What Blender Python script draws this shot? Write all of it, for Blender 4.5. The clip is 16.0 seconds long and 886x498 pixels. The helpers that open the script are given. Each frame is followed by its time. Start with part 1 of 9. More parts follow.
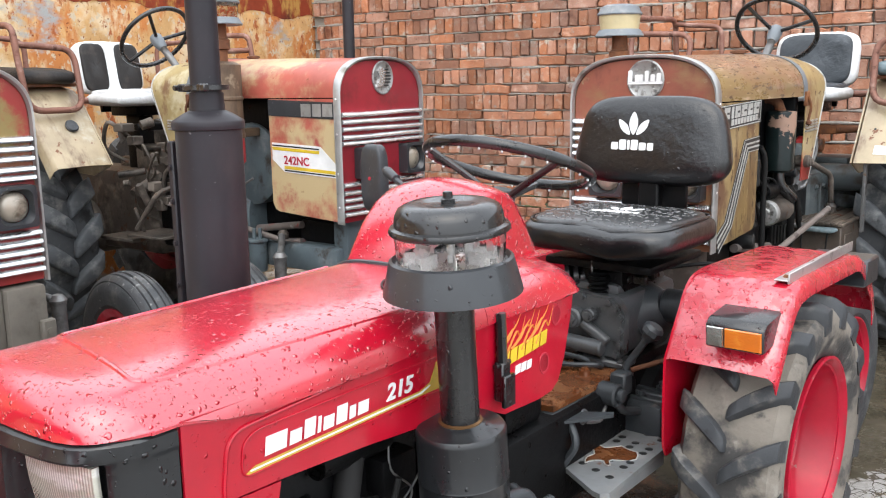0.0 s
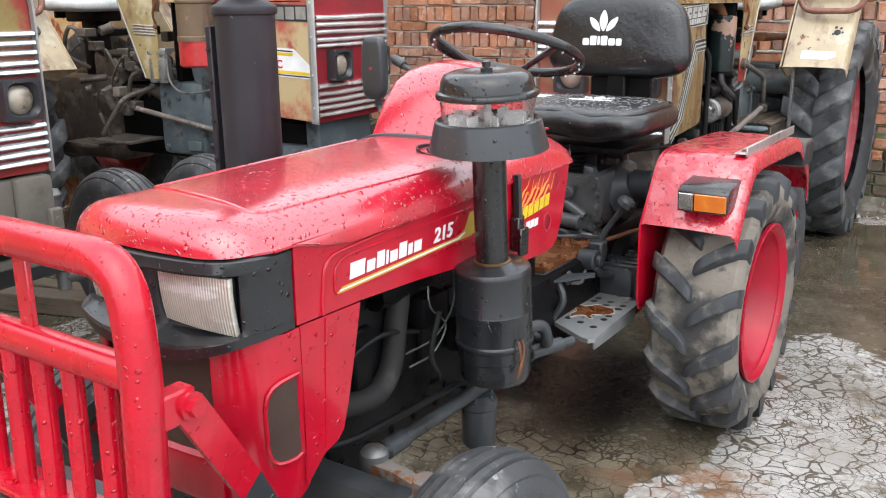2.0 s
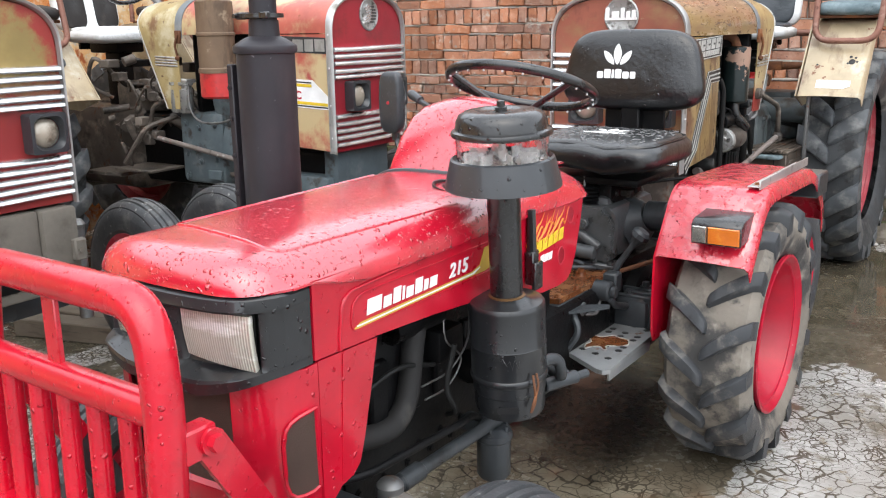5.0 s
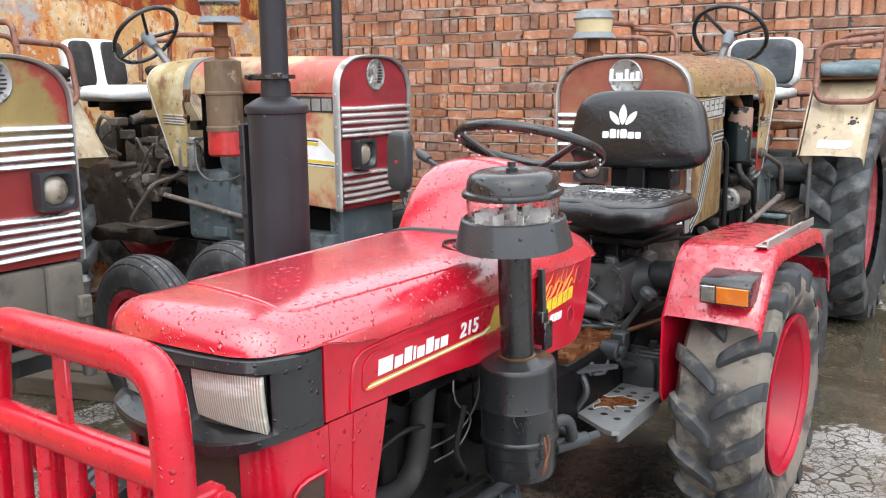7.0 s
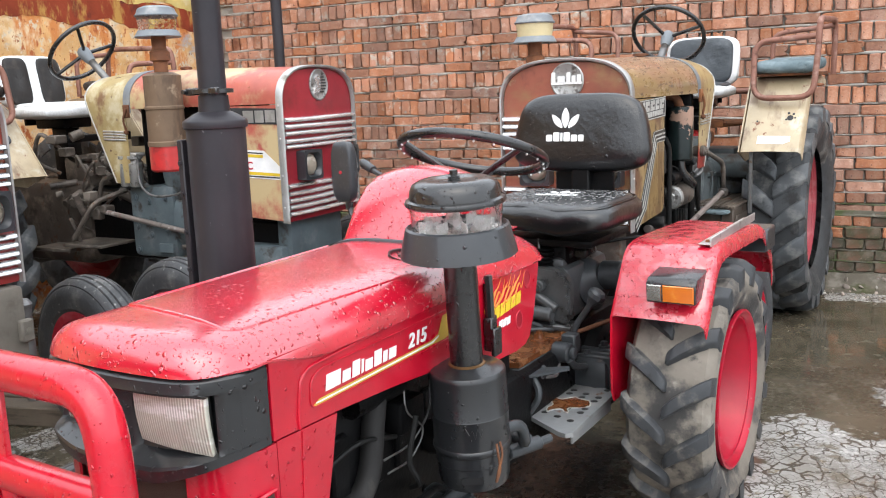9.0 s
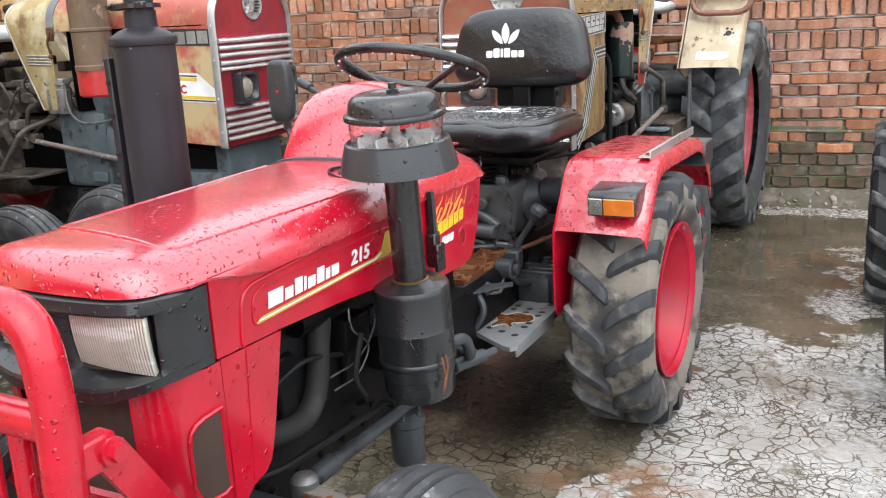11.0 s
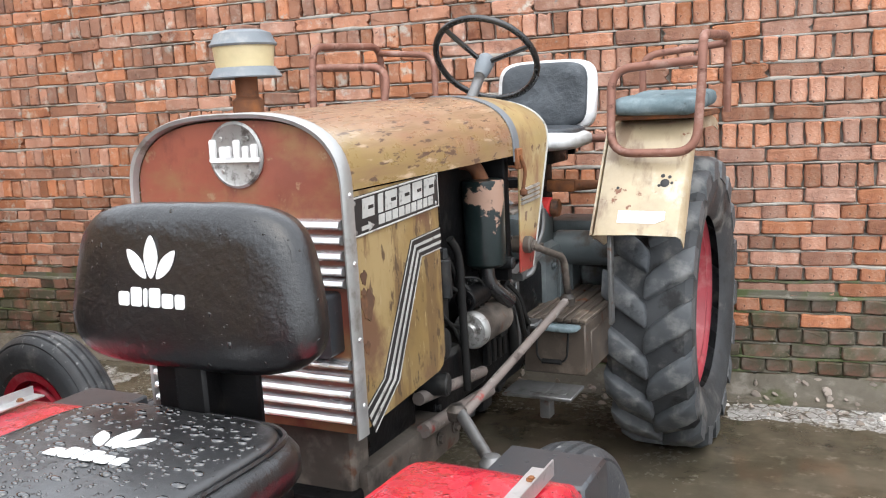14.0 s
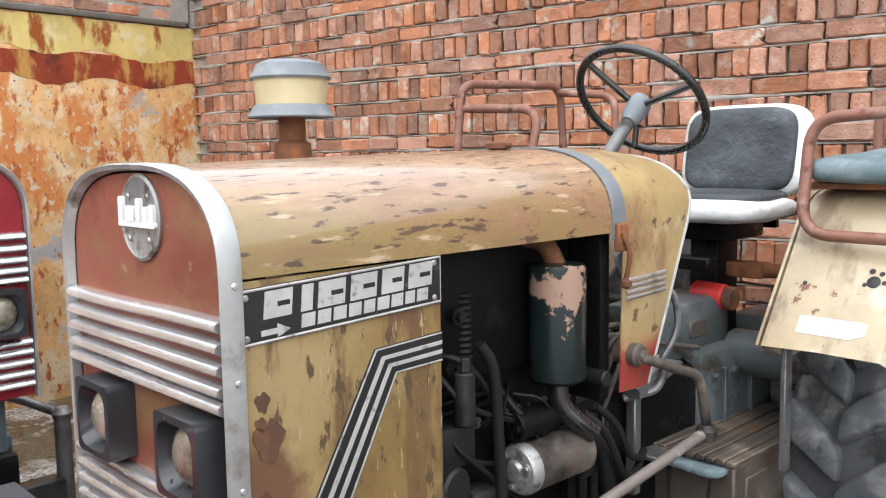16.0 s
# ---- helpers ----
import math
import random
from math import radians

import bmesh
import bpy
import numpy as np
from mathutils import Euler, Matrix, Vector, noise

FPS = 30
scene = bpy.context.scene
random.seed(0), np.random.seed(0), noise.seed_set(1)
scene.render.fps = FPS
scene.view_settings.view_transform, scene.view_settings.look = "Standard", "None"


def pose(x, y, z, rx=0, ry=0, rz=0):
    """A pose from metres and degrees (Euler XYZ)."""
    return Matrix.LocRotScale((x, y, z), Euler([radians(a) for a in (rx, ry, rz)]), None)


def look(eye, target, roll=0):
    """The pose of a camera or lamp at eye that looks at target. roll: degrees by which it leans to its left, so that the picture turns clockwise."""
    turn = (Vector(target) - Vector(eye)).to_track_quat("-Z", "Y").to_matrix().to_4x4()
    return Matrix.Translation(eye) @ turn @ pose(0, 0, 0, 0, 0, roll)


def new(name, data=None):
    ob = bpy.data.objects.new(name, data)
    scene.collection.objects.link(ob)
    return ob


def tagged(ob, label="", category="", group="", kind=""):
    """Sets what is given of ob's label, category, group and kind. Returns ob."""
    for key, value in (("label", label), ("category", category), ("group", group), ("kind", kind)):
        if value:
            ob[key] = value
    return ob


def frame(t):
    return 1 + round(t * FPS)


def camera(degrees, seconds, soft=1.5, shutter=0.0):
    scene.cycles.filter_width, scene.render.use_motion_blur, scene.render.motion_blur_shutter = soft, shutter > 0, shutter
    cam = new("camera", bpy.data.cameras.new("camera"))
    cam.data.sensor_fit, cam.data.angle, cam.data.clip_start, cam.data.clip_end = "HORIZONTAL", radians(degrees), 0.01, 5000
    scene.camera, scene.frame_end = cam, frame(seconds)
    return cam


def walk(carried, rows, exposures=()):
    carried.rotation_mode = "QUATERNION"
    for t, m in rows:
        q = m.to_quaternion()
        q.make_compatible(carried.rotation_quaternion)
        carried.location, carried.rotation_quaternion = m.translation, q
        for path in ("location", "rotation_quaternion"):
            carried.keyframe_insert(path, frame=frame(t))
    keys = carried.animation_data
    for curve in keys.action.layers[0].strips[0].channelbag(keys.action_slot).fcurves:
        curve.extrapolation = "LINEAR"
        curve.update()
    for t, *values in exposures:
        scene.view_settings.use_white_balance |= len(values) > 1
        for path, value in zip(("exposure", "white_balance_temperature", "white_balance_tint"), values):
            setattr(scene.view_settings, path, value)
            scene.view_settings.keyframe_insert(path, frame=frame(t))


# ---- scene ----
cam = camera(53.1, 16.0, 1.1)
PATH = [
    (0, (0.373, -0.354, 1.46), (-0.708, 1.288, 1.094), -1.0),
    (0.5, (0.307, -0.583, 1.454), (-0.786, 1.051, 1.085), -1.2),
    (1, (0.302, -0.744, 1.45), (-0.643, 0.993, 1.149), -0.8),
    (1.5, (0.307, -0.761, 1.44), (-0.631, 0.978, 1.132), 0.5),
    (2, (0.315, -0.742, 1.388), (-0.587, 0.961, 0.855), -0.6),
    (2.5, (0.317, -0.712, 1.336), (-0.517, 0.952, 0.603), -1.6),
    (3, (0.319, -0.743, 1.377), (-0.499, 0.918, 0.621), -1.6),
    (3.5, (0.324, -0.776, 1.411), (-0.575, 0.877, 0.733), -1.3),
    (4, (0.333, -0.777, 1.424), (-0.648, 0.884, 0.894), -1.2),
    (4.5, (0.335, -0.767, 1.423), (-0.624, 0.918, 0.933), -0.9),
    (4.7, (0.334, -0.764, 1.423), (-0.612, 0.929, 0.934), -0.7),
    (6.8, (0.311, -0.772, 1.43), (-0.63, 0.951, 1.047), -0.8),
    (7, (0.31, -0.772, 1.431), (-0.644, 0.949, 1.071), -0.6),
    (7.5, (0.307, -0.769, 1.435), (-0.64, 0.962, 1.111), -0.7),
    (8, (0.311, -0.763, 1.436), (-0.626, 0.973, 1.105), -1.5),
    (8.2, (0.314, -0.759, 1.436), (-0.606, 0.983, 1.089), -1.6),
    (10.3, (0.329, -0.752, 1.444), (-0.477, 1.045, 1.092), -3.0),
    (10.5, (0.322, -0.748, 1.439), (-0.474, 1.049, 1.068), -2.8),
    (11, (0.326, -0.748, 1.41), (-0.415, 1.037, 0.894), -2.9),
    (11.5, (0.317, -0.631, 1.345), (-0.378, 1.093, 0.605), -3.3),
    (12, (0.335, -0.325, 1.413), (-0.455, 1.412, 0.814), -3.1),
    (12.5, (0.314, 0.006, 1.485), (-0.478, 1.795, 1.071), -2.6),
    (13, (0.266, 0.385, 1.527), (-0.5, 2.201, 1.187), -2.7),
    (13.5, (0.275, 0.753, 1.52), (-0.456, 2.586, 1.192), -3.0),
    (14, (0.297, 1.186, 1.56), (-0.407, 3.029, 1.229), -3.0),
    (14.5, (0.276, 1.589, 1.549), (-0.39, 3.454, 1.267), -2.3),
    (15, (0.344, 1.851, 1.576), (-0.358, 3.704, 1.308), -2.4),
    (15.5, (0.484, 2.021, 1.579), (-0.674, 3.64, 1.376), -0.9),
    (16, (0.541, 2.091, 1.567), (-0.759, 3.595, 1.348), -0.9),
]
LIGHT = [(0, 0.10), (2, 0.08), (2.6, 0.08), (3.5, 0.12), (7, 0.13), (11, 0.12), (13, 0.14), (14, 0.22), (14.5, 0.26), (15.2, 0.20), (16, 0.15)]
walk(cam, [(t, look(eye, target, roll)) for t, eye, target, roll in PATH], [(t, stops, 6280, 8) for t, stops in LIGHT])
SKY = 0.235

# ---- world and light ----
world = bpy.data.worlds.new("overcast")
scene.world = world
world.use_nodes = True
wt = world.node_tree
wt.nodes.clear()
sky = wt.nodes.new("ShaderNodeTexSky")
sky.sky_type, sky.sun_disc = "NISHITA", False
sky.sun_elevation, sky.sun_rotation = radians(58), radians(150)
sky.air_density, sky.dust_density, sky.ozone_density = 1.0, 6.0, 1.0
cloud = wt.nodes.new("ShaderNodeMixRGB")
cloud.inputs[0].default_value = 0.8
cloud.inputs[2].default_value = (9.6, 9.8, 10.2, 1)
bgn = wt.nodes.new("ShaderNodeBackground")
bgn.inputs[1].default_value = SKY
wout = wt.nodes.new("ShaderNodeOutputWorld")
wt.links.new(sky.outputs[0], cloud.inputs[1])
wt.links.new(cloud.outputs[0], bgn.inputs[0])
wt.links.new(bgn.outputs[0], wout.inputs[0])
sun = new("sun", bpy.data.lights.new("sun", "SUN"))
sun.data.energy, sun.data.angle, sun.data.color = 1.4, radians(80), (1.0, 0.98, 0.94)
sun.matrix_world = look((2.5, -4.0, 8), (0, 0, 0))


# ---- materials ----
def mat(name, base, rough=0.5, metal=0.0, layers=(), bump=(), coat=0.0, rvar=0.1, spec=0.5, drops=0.0, vary=0.0, trans=0.0, low=None, ior=1.75, cr=0.10, film=None):
    """layers: (colour, noise scale, low, high, stretch, roughness or None); bump: (scale, strength, distance)."""
    m = bpy.data.materials.new(name)
    m.use_nodes = True
    t = m.node_tree
    p = t.nodes["Principled BSDF"]
    tc = t.nodes.new("ShaderNodeTexCoord")
    co = tc.outputs["Object"]
    p.inputs["Metallic"].default_value = metal
    p.inputs["Coat Weight"].default_value = coat
    p.inputs["Coat Roughness"].default_value = cr
    p.inputs["Coat IOR"].default_value = ior
    p.inputs["Specular IOR Level"].default_value = spec
    p.inputs["Transmission Weight"].default_value = trans

    def link(a, b):
        t.links.new(a, b)

    def noise_node(scale, stretch=(1, 1, 1), detail=9.0, off=0.0):
        mp = t.nodes.new("ShaderNodeMapping")
        mp.inputs["Scale"].default_value = stretch
        mp.inputs["Location"].default_value = (off, off * 1.7, off * 0.6)
        link(co, mp.inputs["Vector"])
        n = t.nodes.new("ShaderNodeTexNoise")
        n.inputs["Scale"].default_value, n.inputs["Detail"].default_value = scale, detail
        n.inputs["Roughness"].default_value = 0.62
        link(mp.outputs[0], n.inputs["Vector"])
        return n.outputs["Fac"]

    def ramp(fac, lo, hi):
        r = t.nodes.new("ShaderNodeMapRange")
        r.interpolation_type = "SMOOTHSTEP"
        r.inputs["From Min"].default_value, r.inputs["From Max"].default_value = lo, hi
        link(fac, r.inputs["Value"])
        return r.outputs["Result"]

    # a soft tone change over the whole surface
    tone = t.nodes.new("ShaderNodeMixRGB")
    tone.blend_type = "MIX"
    tone.inputs[1].default_value = (*[c * 0.82 for c in base], 1)
    tone.inputs[2].default_value = (*[min(1, c * 1.14) for c in base], 1)
    link(ramp(noise_node(5.0), 0.3, 0.7), tone.inputs[0])
    col = tone.outputs[0]
    if low:
        # another coat of paint below a ragged line
        colour, z0, z1 = low
        sp = t.nodes.new("ShaderNodeSeparateXYZ")
        link(co, sp.inputs[0])
        jig = t.nodes.new("ShaderNodeMath")
        jig.operation = "MULTIPLY_ADD"
        link(noise_node(7.0, off=2.0), jig.inputs[0])
        jig.inputs[1].default_value = -(z1 - z0) * 1.6
        link(sp.outputs[2], jig.inputs[2])
        lm = t.nodes.new("ShaderNodeMixRGB")
        link(ramp(jig.outputs[0], z0 - (z1 - z0) * 0.8, z1 - (z1 - z0) * 0.8), lm.inputs[0])
        lm.inputs[1].default_value = (*colour, 1)
        link(col, lm.inputs[2])
        col = lm.outputs[0]
    rmix = t.nodes.new("ShaderNodeMapRange")
    rmix.inputs["To Min"].default_value, rmix.inputs["To Max"].default_value = max(0.02, rough - rvar), min(1, rough + rvar)
    link(noise_node(14.0, off=3.0), rmix.inputs["Value"])
    rgh = rmix.outputs["Result"]
    for k, (colour, scale, lo, hi, stretch, lr) in enumerate(layers):
        f = ramp(noise_node(scale, stretch, off=5.3 * k + 1.1), lo, hi)
        mx = t.nodes.new("ShaderNodeMixRGB")
        mx.inputs[2].default_value = (*colour, 1)
        link(f, mx.inputs[0])
        link(col, mx.inputs[1])
        col = mx.outputs[0]
        if lr is not None:
            rm = t.nodes.new("ShaderNodeMix")
            link(f, rm.inputs["Factor"])
            link(rgh, rm.inputs["A"])
            rm.inputs["B"].default_value = lr
            rgh = rm.outputs["Result"]
    if vary:
        info = t.nodes.new("ShaderNodeObjectInfo")
        geo = t.nodes.new("ShaderNodeNewGeometry")
        add = t.nodes.new("ShaderNodeMath")
        link(info.outputs["Random"], add.inputs[0])
        link(geo.outputs["Random Per Island"], add.inputs[1])
        fr = t.nodes.new("ShaderNodeMath")
        fr.operation = "FRACT"
        link(add.outputs[0], fr.inputs[0])
        hs = t.nodes.new("ShaderNodeHueSaturation")
        mr = t.nodes.new("ShaderNodeMapRange")
        mr.inputs["To Min"].default_value, mr.inputs["To Max"].default_value = 1 - vary, 1 + vary
        link(fr.outputs[0], mr.inputs["Value"])
        link(mr.outputs[0], hs.inputs["Value"])
        ms = t.nodes.new("ShaderNodeMath")
        ms.operation = "MULTIPLY"
        ms.inputs[1].default_value = 7.31
        link(fr.outputs[0], ms.inputs[0])
        fr2 = t.nodes.new("ShaderNodeMath")
        fr2.operation = "FRACT"
        link(ms.outputs[0], fr2.inputs[0])
        mr2 = t.nodes.new("ShaderNodeMapRange")
        mr2.inputs["To Min"].default_value, mr2.inputs["To Max"].default_value = 0.78, 1.06
        link(fr2.outputs[0], mr2.inputs["Value"])
        link(mr2.outputs[0], hs.inputs["Saturation"])
        link(col, hs.inputs["Color"])
        col = hs.outputs[0]
    normal = None
    for scale, strength, dist in bump:
        b = t.nodes.new("ShaderNodeBump")
        b.inputs["Strength"].default_value, b.inputs["Distance"].default_value = strength, dist
        link(noise_node(scale, off=9.0), b.inputs["Height"])
        if normal:
            link(normal, b.inputs["Normal"])
        normal = b.outputs[0]
    if drops:
        # rain drops standing on the surface, in two sizes
        for scale, size, dist in ((78.0, 0.42, 0.0026), (160.0, 0.36, 0.0014)):
            v = t.nodes.new("ShaderNodeTexVoronoi")
            v.inputs["Scale"].default_value = scale
            wob = t.nodes.new("ShaderNodeVectorMath")
            nz = t.nodes.new("ShaderNodeTexNoise")
            nz.inputs["Scale"].default_value = 60.0
            link(co, nz.inputs["Vector"])
            sc = t.nodes.new("ShaderNodeVectorMath")
            sc.operation = "SCALE"
            sc.inputs["Scale"].default_value = 0.012
            link(nz.outputs["Color"], sc.inputs[0])
            link(co, wob.inputs[0])
            link(sc.outputs[0], wob.inputs[1])
            link(wob.outputs[0], v.inputs["Vector"])
            sep = t.nodes.new("ShaderNodeSeparateColor")
            link(v.outputs["Color"], sep.inputs[0])
            lim = t.nodes.new("ShaderNodeMapRange")
            lim.inputs["From Min"].default_value, lim.inputs["From Max"].default_value = 1 - drops, 1.0
            lim.inputs["To Min"].default_value, lim.inputs["To Max"].default_value = 0.0, size
            link(sep.outputs[0], lim.inputs["Value"])
            sub = t.nodes.new("ShaderNodeMath")
            sub.operation = "SUBTRACT"
            sub.use_clamp = True
            link(lim.outputs[0], sub.inputs[0])
            link(v.outputs["Distance"], sub.inputs[1])
            pw = t.nodes.new("ShaderNodeMath")
            pw.operation = "POWER"
            pw.inputs[1].default_value = 0.5
            link(sub.outputs[0], pw.inputs[0])
            b = t.nodes.new("ShaderNodeBump")
            b.inputs["Strength"].default_value, b.inputs["Distance"].default_value = 0.9, dist * 3
            link(pw.outputs[0], b.inputs["Height"])
            if normal:
                link(normal, b.inputs["Normal"])
            normal = b.outputs[0]
            if coat:
                link(normal, p.inputs["Coat Normal"])
    if film:
        # a broken sheet of water: smooth where it stands, dull where the paint has shed it
        scale, edge, dry = film
        f = ramp(noise_node(scale, detail=4.0, off=21.0), edge - 0.06, edge + 0.06)
        for socket, a, b in (("Coat Weight", coat * dry, coat), ("Coat Roughness", 0.40, cr)):
            r = t.nodes.new("ShaderNodeMapRange")
            r.inputs["To Min"].default_value, r.inputs["To Max"].default_value = a, b
            link(f, r.inputs["Value"])
            link(r.outputs["Result"], p.inputs[socket])
        b = t.nodes.new("ShaderNodeBump")
        b.inputs["Strength"].default_value, b.inputs["Distance"].default_value = 0.3, 0.002
        link(f, b.inputs["Height"])
        link(normal, b.inputs["Normal"])
        normal = b.outputs[0]
        link(normal, p.inputs["Coat Normal"])
    if normal:
        link(normal, p.inputs["Normal"])
    link(col, p.inputs["Base Color"])
    link(rgh, p.inputs["Roughness"])
    return m


ONE = (1, 1, 1)
GRIME = (0.05, 0.042, 0.035)
RUST = (0.20, 0.075, 0.03)
RED = mat("wet red paint", (0.52, 0.005, 0.026), 0.24, 0, [((0.40, 0.004, 0.020), 2.2, 0.5, 0.75, ONE, None)], [(220, 0.03, 0.001)], coat=1.0, drops=0.9, ior=2.0, spec=0.35, cr=0.16, film=(24.0, 0.48, 0.60))
RED_HOOD = mat("beaded red hood paint", (0.53, 0.005, 0.026), 0.24, 0, [((0.42, 0.004, 0.020), 2.2, 0.5, 0.75, ONE, None)], [(220, 0.03, 0.001)], coat=1.0, drops=0.95, ior=2.05, spec=0.4, cr=0.20)
RED_SIDE = mat("red side paint", (0.47, 0.004, 0.022), 0.30, 0, [((0.36, 0.008, 0.020), 7, 0.62, 0.8, (1, 1, 0.3), 0.5)], [(200, 0.03, 0.001)], coat=0.6, drops=0.12, ior=1.6, spec=0.3)
RED_BAR = mat("glossy red bar paint", (0.52, 0.002, 0.020), 0.28, 0, [((0.36, 0.004, 0.014), 9, 0.6, 0.75, ONE, 0.4)], [(26, 0.10, 0.004), (90, 0.10, 0.001)], coat=0.7, drops=0.25, ior=1.6, spec=0.3)
RED_RIM = mat("red wheel paint", (0.42, 0.006, 0.028), 0.40, 0, [((0.24, 0.03, 0.04), 9, 0.55, 0.72, ONE, 0.7), ((0.50, 0.10, 0.13), 5, 0.56, 0.72, ONE, None), ((0.30, 0.20, 0.18), 24, 0.64, 0.72, ONE, 0.8)], [(40, 0.1, 0.002)], coat=0.2, spec=0.25)
CHIP = mat("flaked grey rod paint", (0.20, 0.17, 0.155), 0.5, 0.2, [((0.28, 0.06, 0.05), 9, 0.58, 0.66, ONE, 0.7), ((0.36, 0.34, 0.32), 14, 0.58, 0.66, ONE, 0.6), ((0.07, 0.055, 0.05), 12, 0.55, 0.7, ONE, 0.7)], [(50, 0.25, 0.002)])
PLASTIC = mat("grey black plastic", (0.034, 0.037, 0.042), 0.34, 0, [((0.062, 0.066, 0.073), 3, 0.5, 0.8, ONE, 0.5), ((0.10, 0.10, 0.10), 14, 0.66, 0.74, ONE, 0.7)], [(180, 0.05, 0.001)], coat=0.25, drops=0.2, spec=0.4)
NOSE = mat("wet black nose plastic", (0.013, 0.014, 0.016), 0.34, 0, [((0.030, 0.032, 0.036), 3, 0.5, 0.8, ONE, 0.45)], [(180, 0.05, 0.001)], coat=0.35, drops=0.35, spec=0.35)
BLACK = mat("black enamel", (0.011, 0.011, 0.012), 0.28, 0, [((0.035, 0.034, 0.033), 8, 0.55, 0.8, ONE, 0.55)], [(90, 0.06, 0.001)], coat=0.3, drops=0.2)
CAN = mat("dull black enamel", (0.016, 0.017, 0.019), 0.30, 0, [((0.045, 0.047, 0.05), 7, 0.55, 0.85, (1, 1, 0.4), 0.45), ((0.10, 0.06, 0.045), 22, 0.72, 0.78, ONE, 0.8)], [(70, 0.08, 0.002)], coat=0.3, drops=0.15, spec=0.35)
EXHAUST = mat("heat dulled black", (0.028, 0.026, 0.031), 0.36, 0, [((0.05, 0.042, 0.045), 5, 0.55, 0.8, (1, 1, 0.35), 0.7), ((0.22, 0.22, 0.23), 60, 0.68, 0.75, ONE, 0.8)], [(60, 0.1, 0.002)], spec=0.25)
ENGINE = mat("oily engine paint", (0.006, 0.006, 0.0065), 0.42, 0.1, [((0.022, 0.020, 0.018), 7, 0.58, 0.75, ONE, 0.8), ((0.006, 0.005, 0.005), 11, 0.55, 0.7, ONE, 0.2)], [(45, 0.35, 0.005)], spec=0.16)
GEAR = mat("grey transmission paint", (0.045, 0.050, 0.055), 0.40, 0.1, [((0.016, 0.015, 0.014), 6, 0.48, 0.68, ONE, 0.25), ((0.12, 0.11, 0.10), 20, 0.62, 0.75, ONE, 0.8), ((0.15, 0.065, 0.03), 13, 0.68, 0.74, ONE, 0.8)], [(50, 0.3, 0.003)], spec=0.35)
LIFT = mat("wet grey casting", (0.085, 0.090, 0.095), 0.32, 0.2, [((0.03, 0.03, 0.03), 7, 0.50, 0.68, ONE, 0.25), ((0.16, 0.155, 0.15), 16, 0.60, 0.72, ONE, 0.6)], [(50, 0.3, 0.003)], spec=0.45)
STEEL = mat("worn grey steel", (0.20, 0.20, 0.20), 0.45, 0.6, [(GRIME, 8, 0.5, 0.75, ONE, 0.7), (RUST, 14, 0.6, 0.75, ONE, 0.85)], [(60, 0.15, 0.002)])
BRIGHT = mat("bright aluminium strip", (0.70, 0.70, 0.70), 0.32, 0.8, [((0.35, 0.34, 0.33), 20, 0.55, 0.75, ONE, 0.5)], [(90, 0.1, 0.001)])
TRIM = mat("dull silver trim", (0.42, 0.42, 0.41), 0.36, 0.6, [((0.22, 0.20, 0.17), 9, 0.54, 0.70, ONE, 0.6), ((0.55, 0.55, 0.54), 4, 0.52, 0.7, ONE, 0.3)], [(60, 0.08, 0.001)])
CHROME = mat("weathered chrome", (0.78, 0.78, 0.79), 0.24, 0.8, [((0.40, 0.38, 0.37), 9, 0.58, 0.74, (0.25, 1, 1), 0.45), (RUST, 22, 0.70, 0.76, (0.5, 1, 1), 0.8)], [(30, 0.05, 0.001)])
RUSTY = mat("rusted steel", (0.15, 0.065, 0.035), 0.75, 0.1, [((0.30, 0.12, 0.045), 9, 0.45, 0.7, ONE, 0.85), ((0.05, 0.035, 0.03), 15, 0.55, 0.75, ONE, 0.6)], [(70, 0.4, 0.003)], spec=0.3)
RUST_TUBE = mat("rust brown tube", (0.23, 0.105, 0.075), 0.55, 0.2, [((0.36, 0.22, 0.18), 12, 0.5, 0.7, ONE, 0.6), ((0.11, 0.045, 0.03), 18, 0.55, 0.7, ONE, 0.8)], [(80, 0.3, 0.002)])
WET_RUST = mat("wet rusted plate", (0.16, 0.055, 0.02), 0.25, 0.2, [((0.30, 0.13, 0.05), 9, 0.5, 0.7, ONE, 0.35), ((0.05, 0.03, 0.02), 14, 0.55, 0.7, ONE, 0.15)], [(50, 0.3, 0.003)])
GRIMY = mat("brown greased iron", (0.10, 0.085, 0.073), 0.5, 0.2, [((0.23, 0.195, 0.165), 8, 0.5, 0.68, ONE, 0.75), ((0.13, 0.06, 0.035), 12, 0.58, 0.7, ONE, 0.8), ((0.02, 0.018, 0.017), 6, 0.54, 0.7, ONE, 0.35)], [(55, 0.3, 0.004)], spec=0.3)
RUBBER = mat("weathered tyre rubber", (0.024, 0.025, 0.027), 0.55, 0, [((0.11, 0.11, 0.105), 5, 0.54, 0.75, ONE, 0.85), ((0.014, 0.014, 0.015), 13, 0.55, 0.7, ONE, 0.3)], [(80, 0.25, 0.003)], spec=0.25)
LUG = mat("worn tyre lugs", (0.048, 0.051, 0.056), 0.45, 0, [((0.19, 0.175, 0.155), 8, 0.50, 0.66, ONE, 0.85), ((0.026, 0.026, 0.028), 16, 0.57, 0.75, ONE, 0.3)], [(60, 0.3, 0.004)], spec=0.3, vary=0.2)
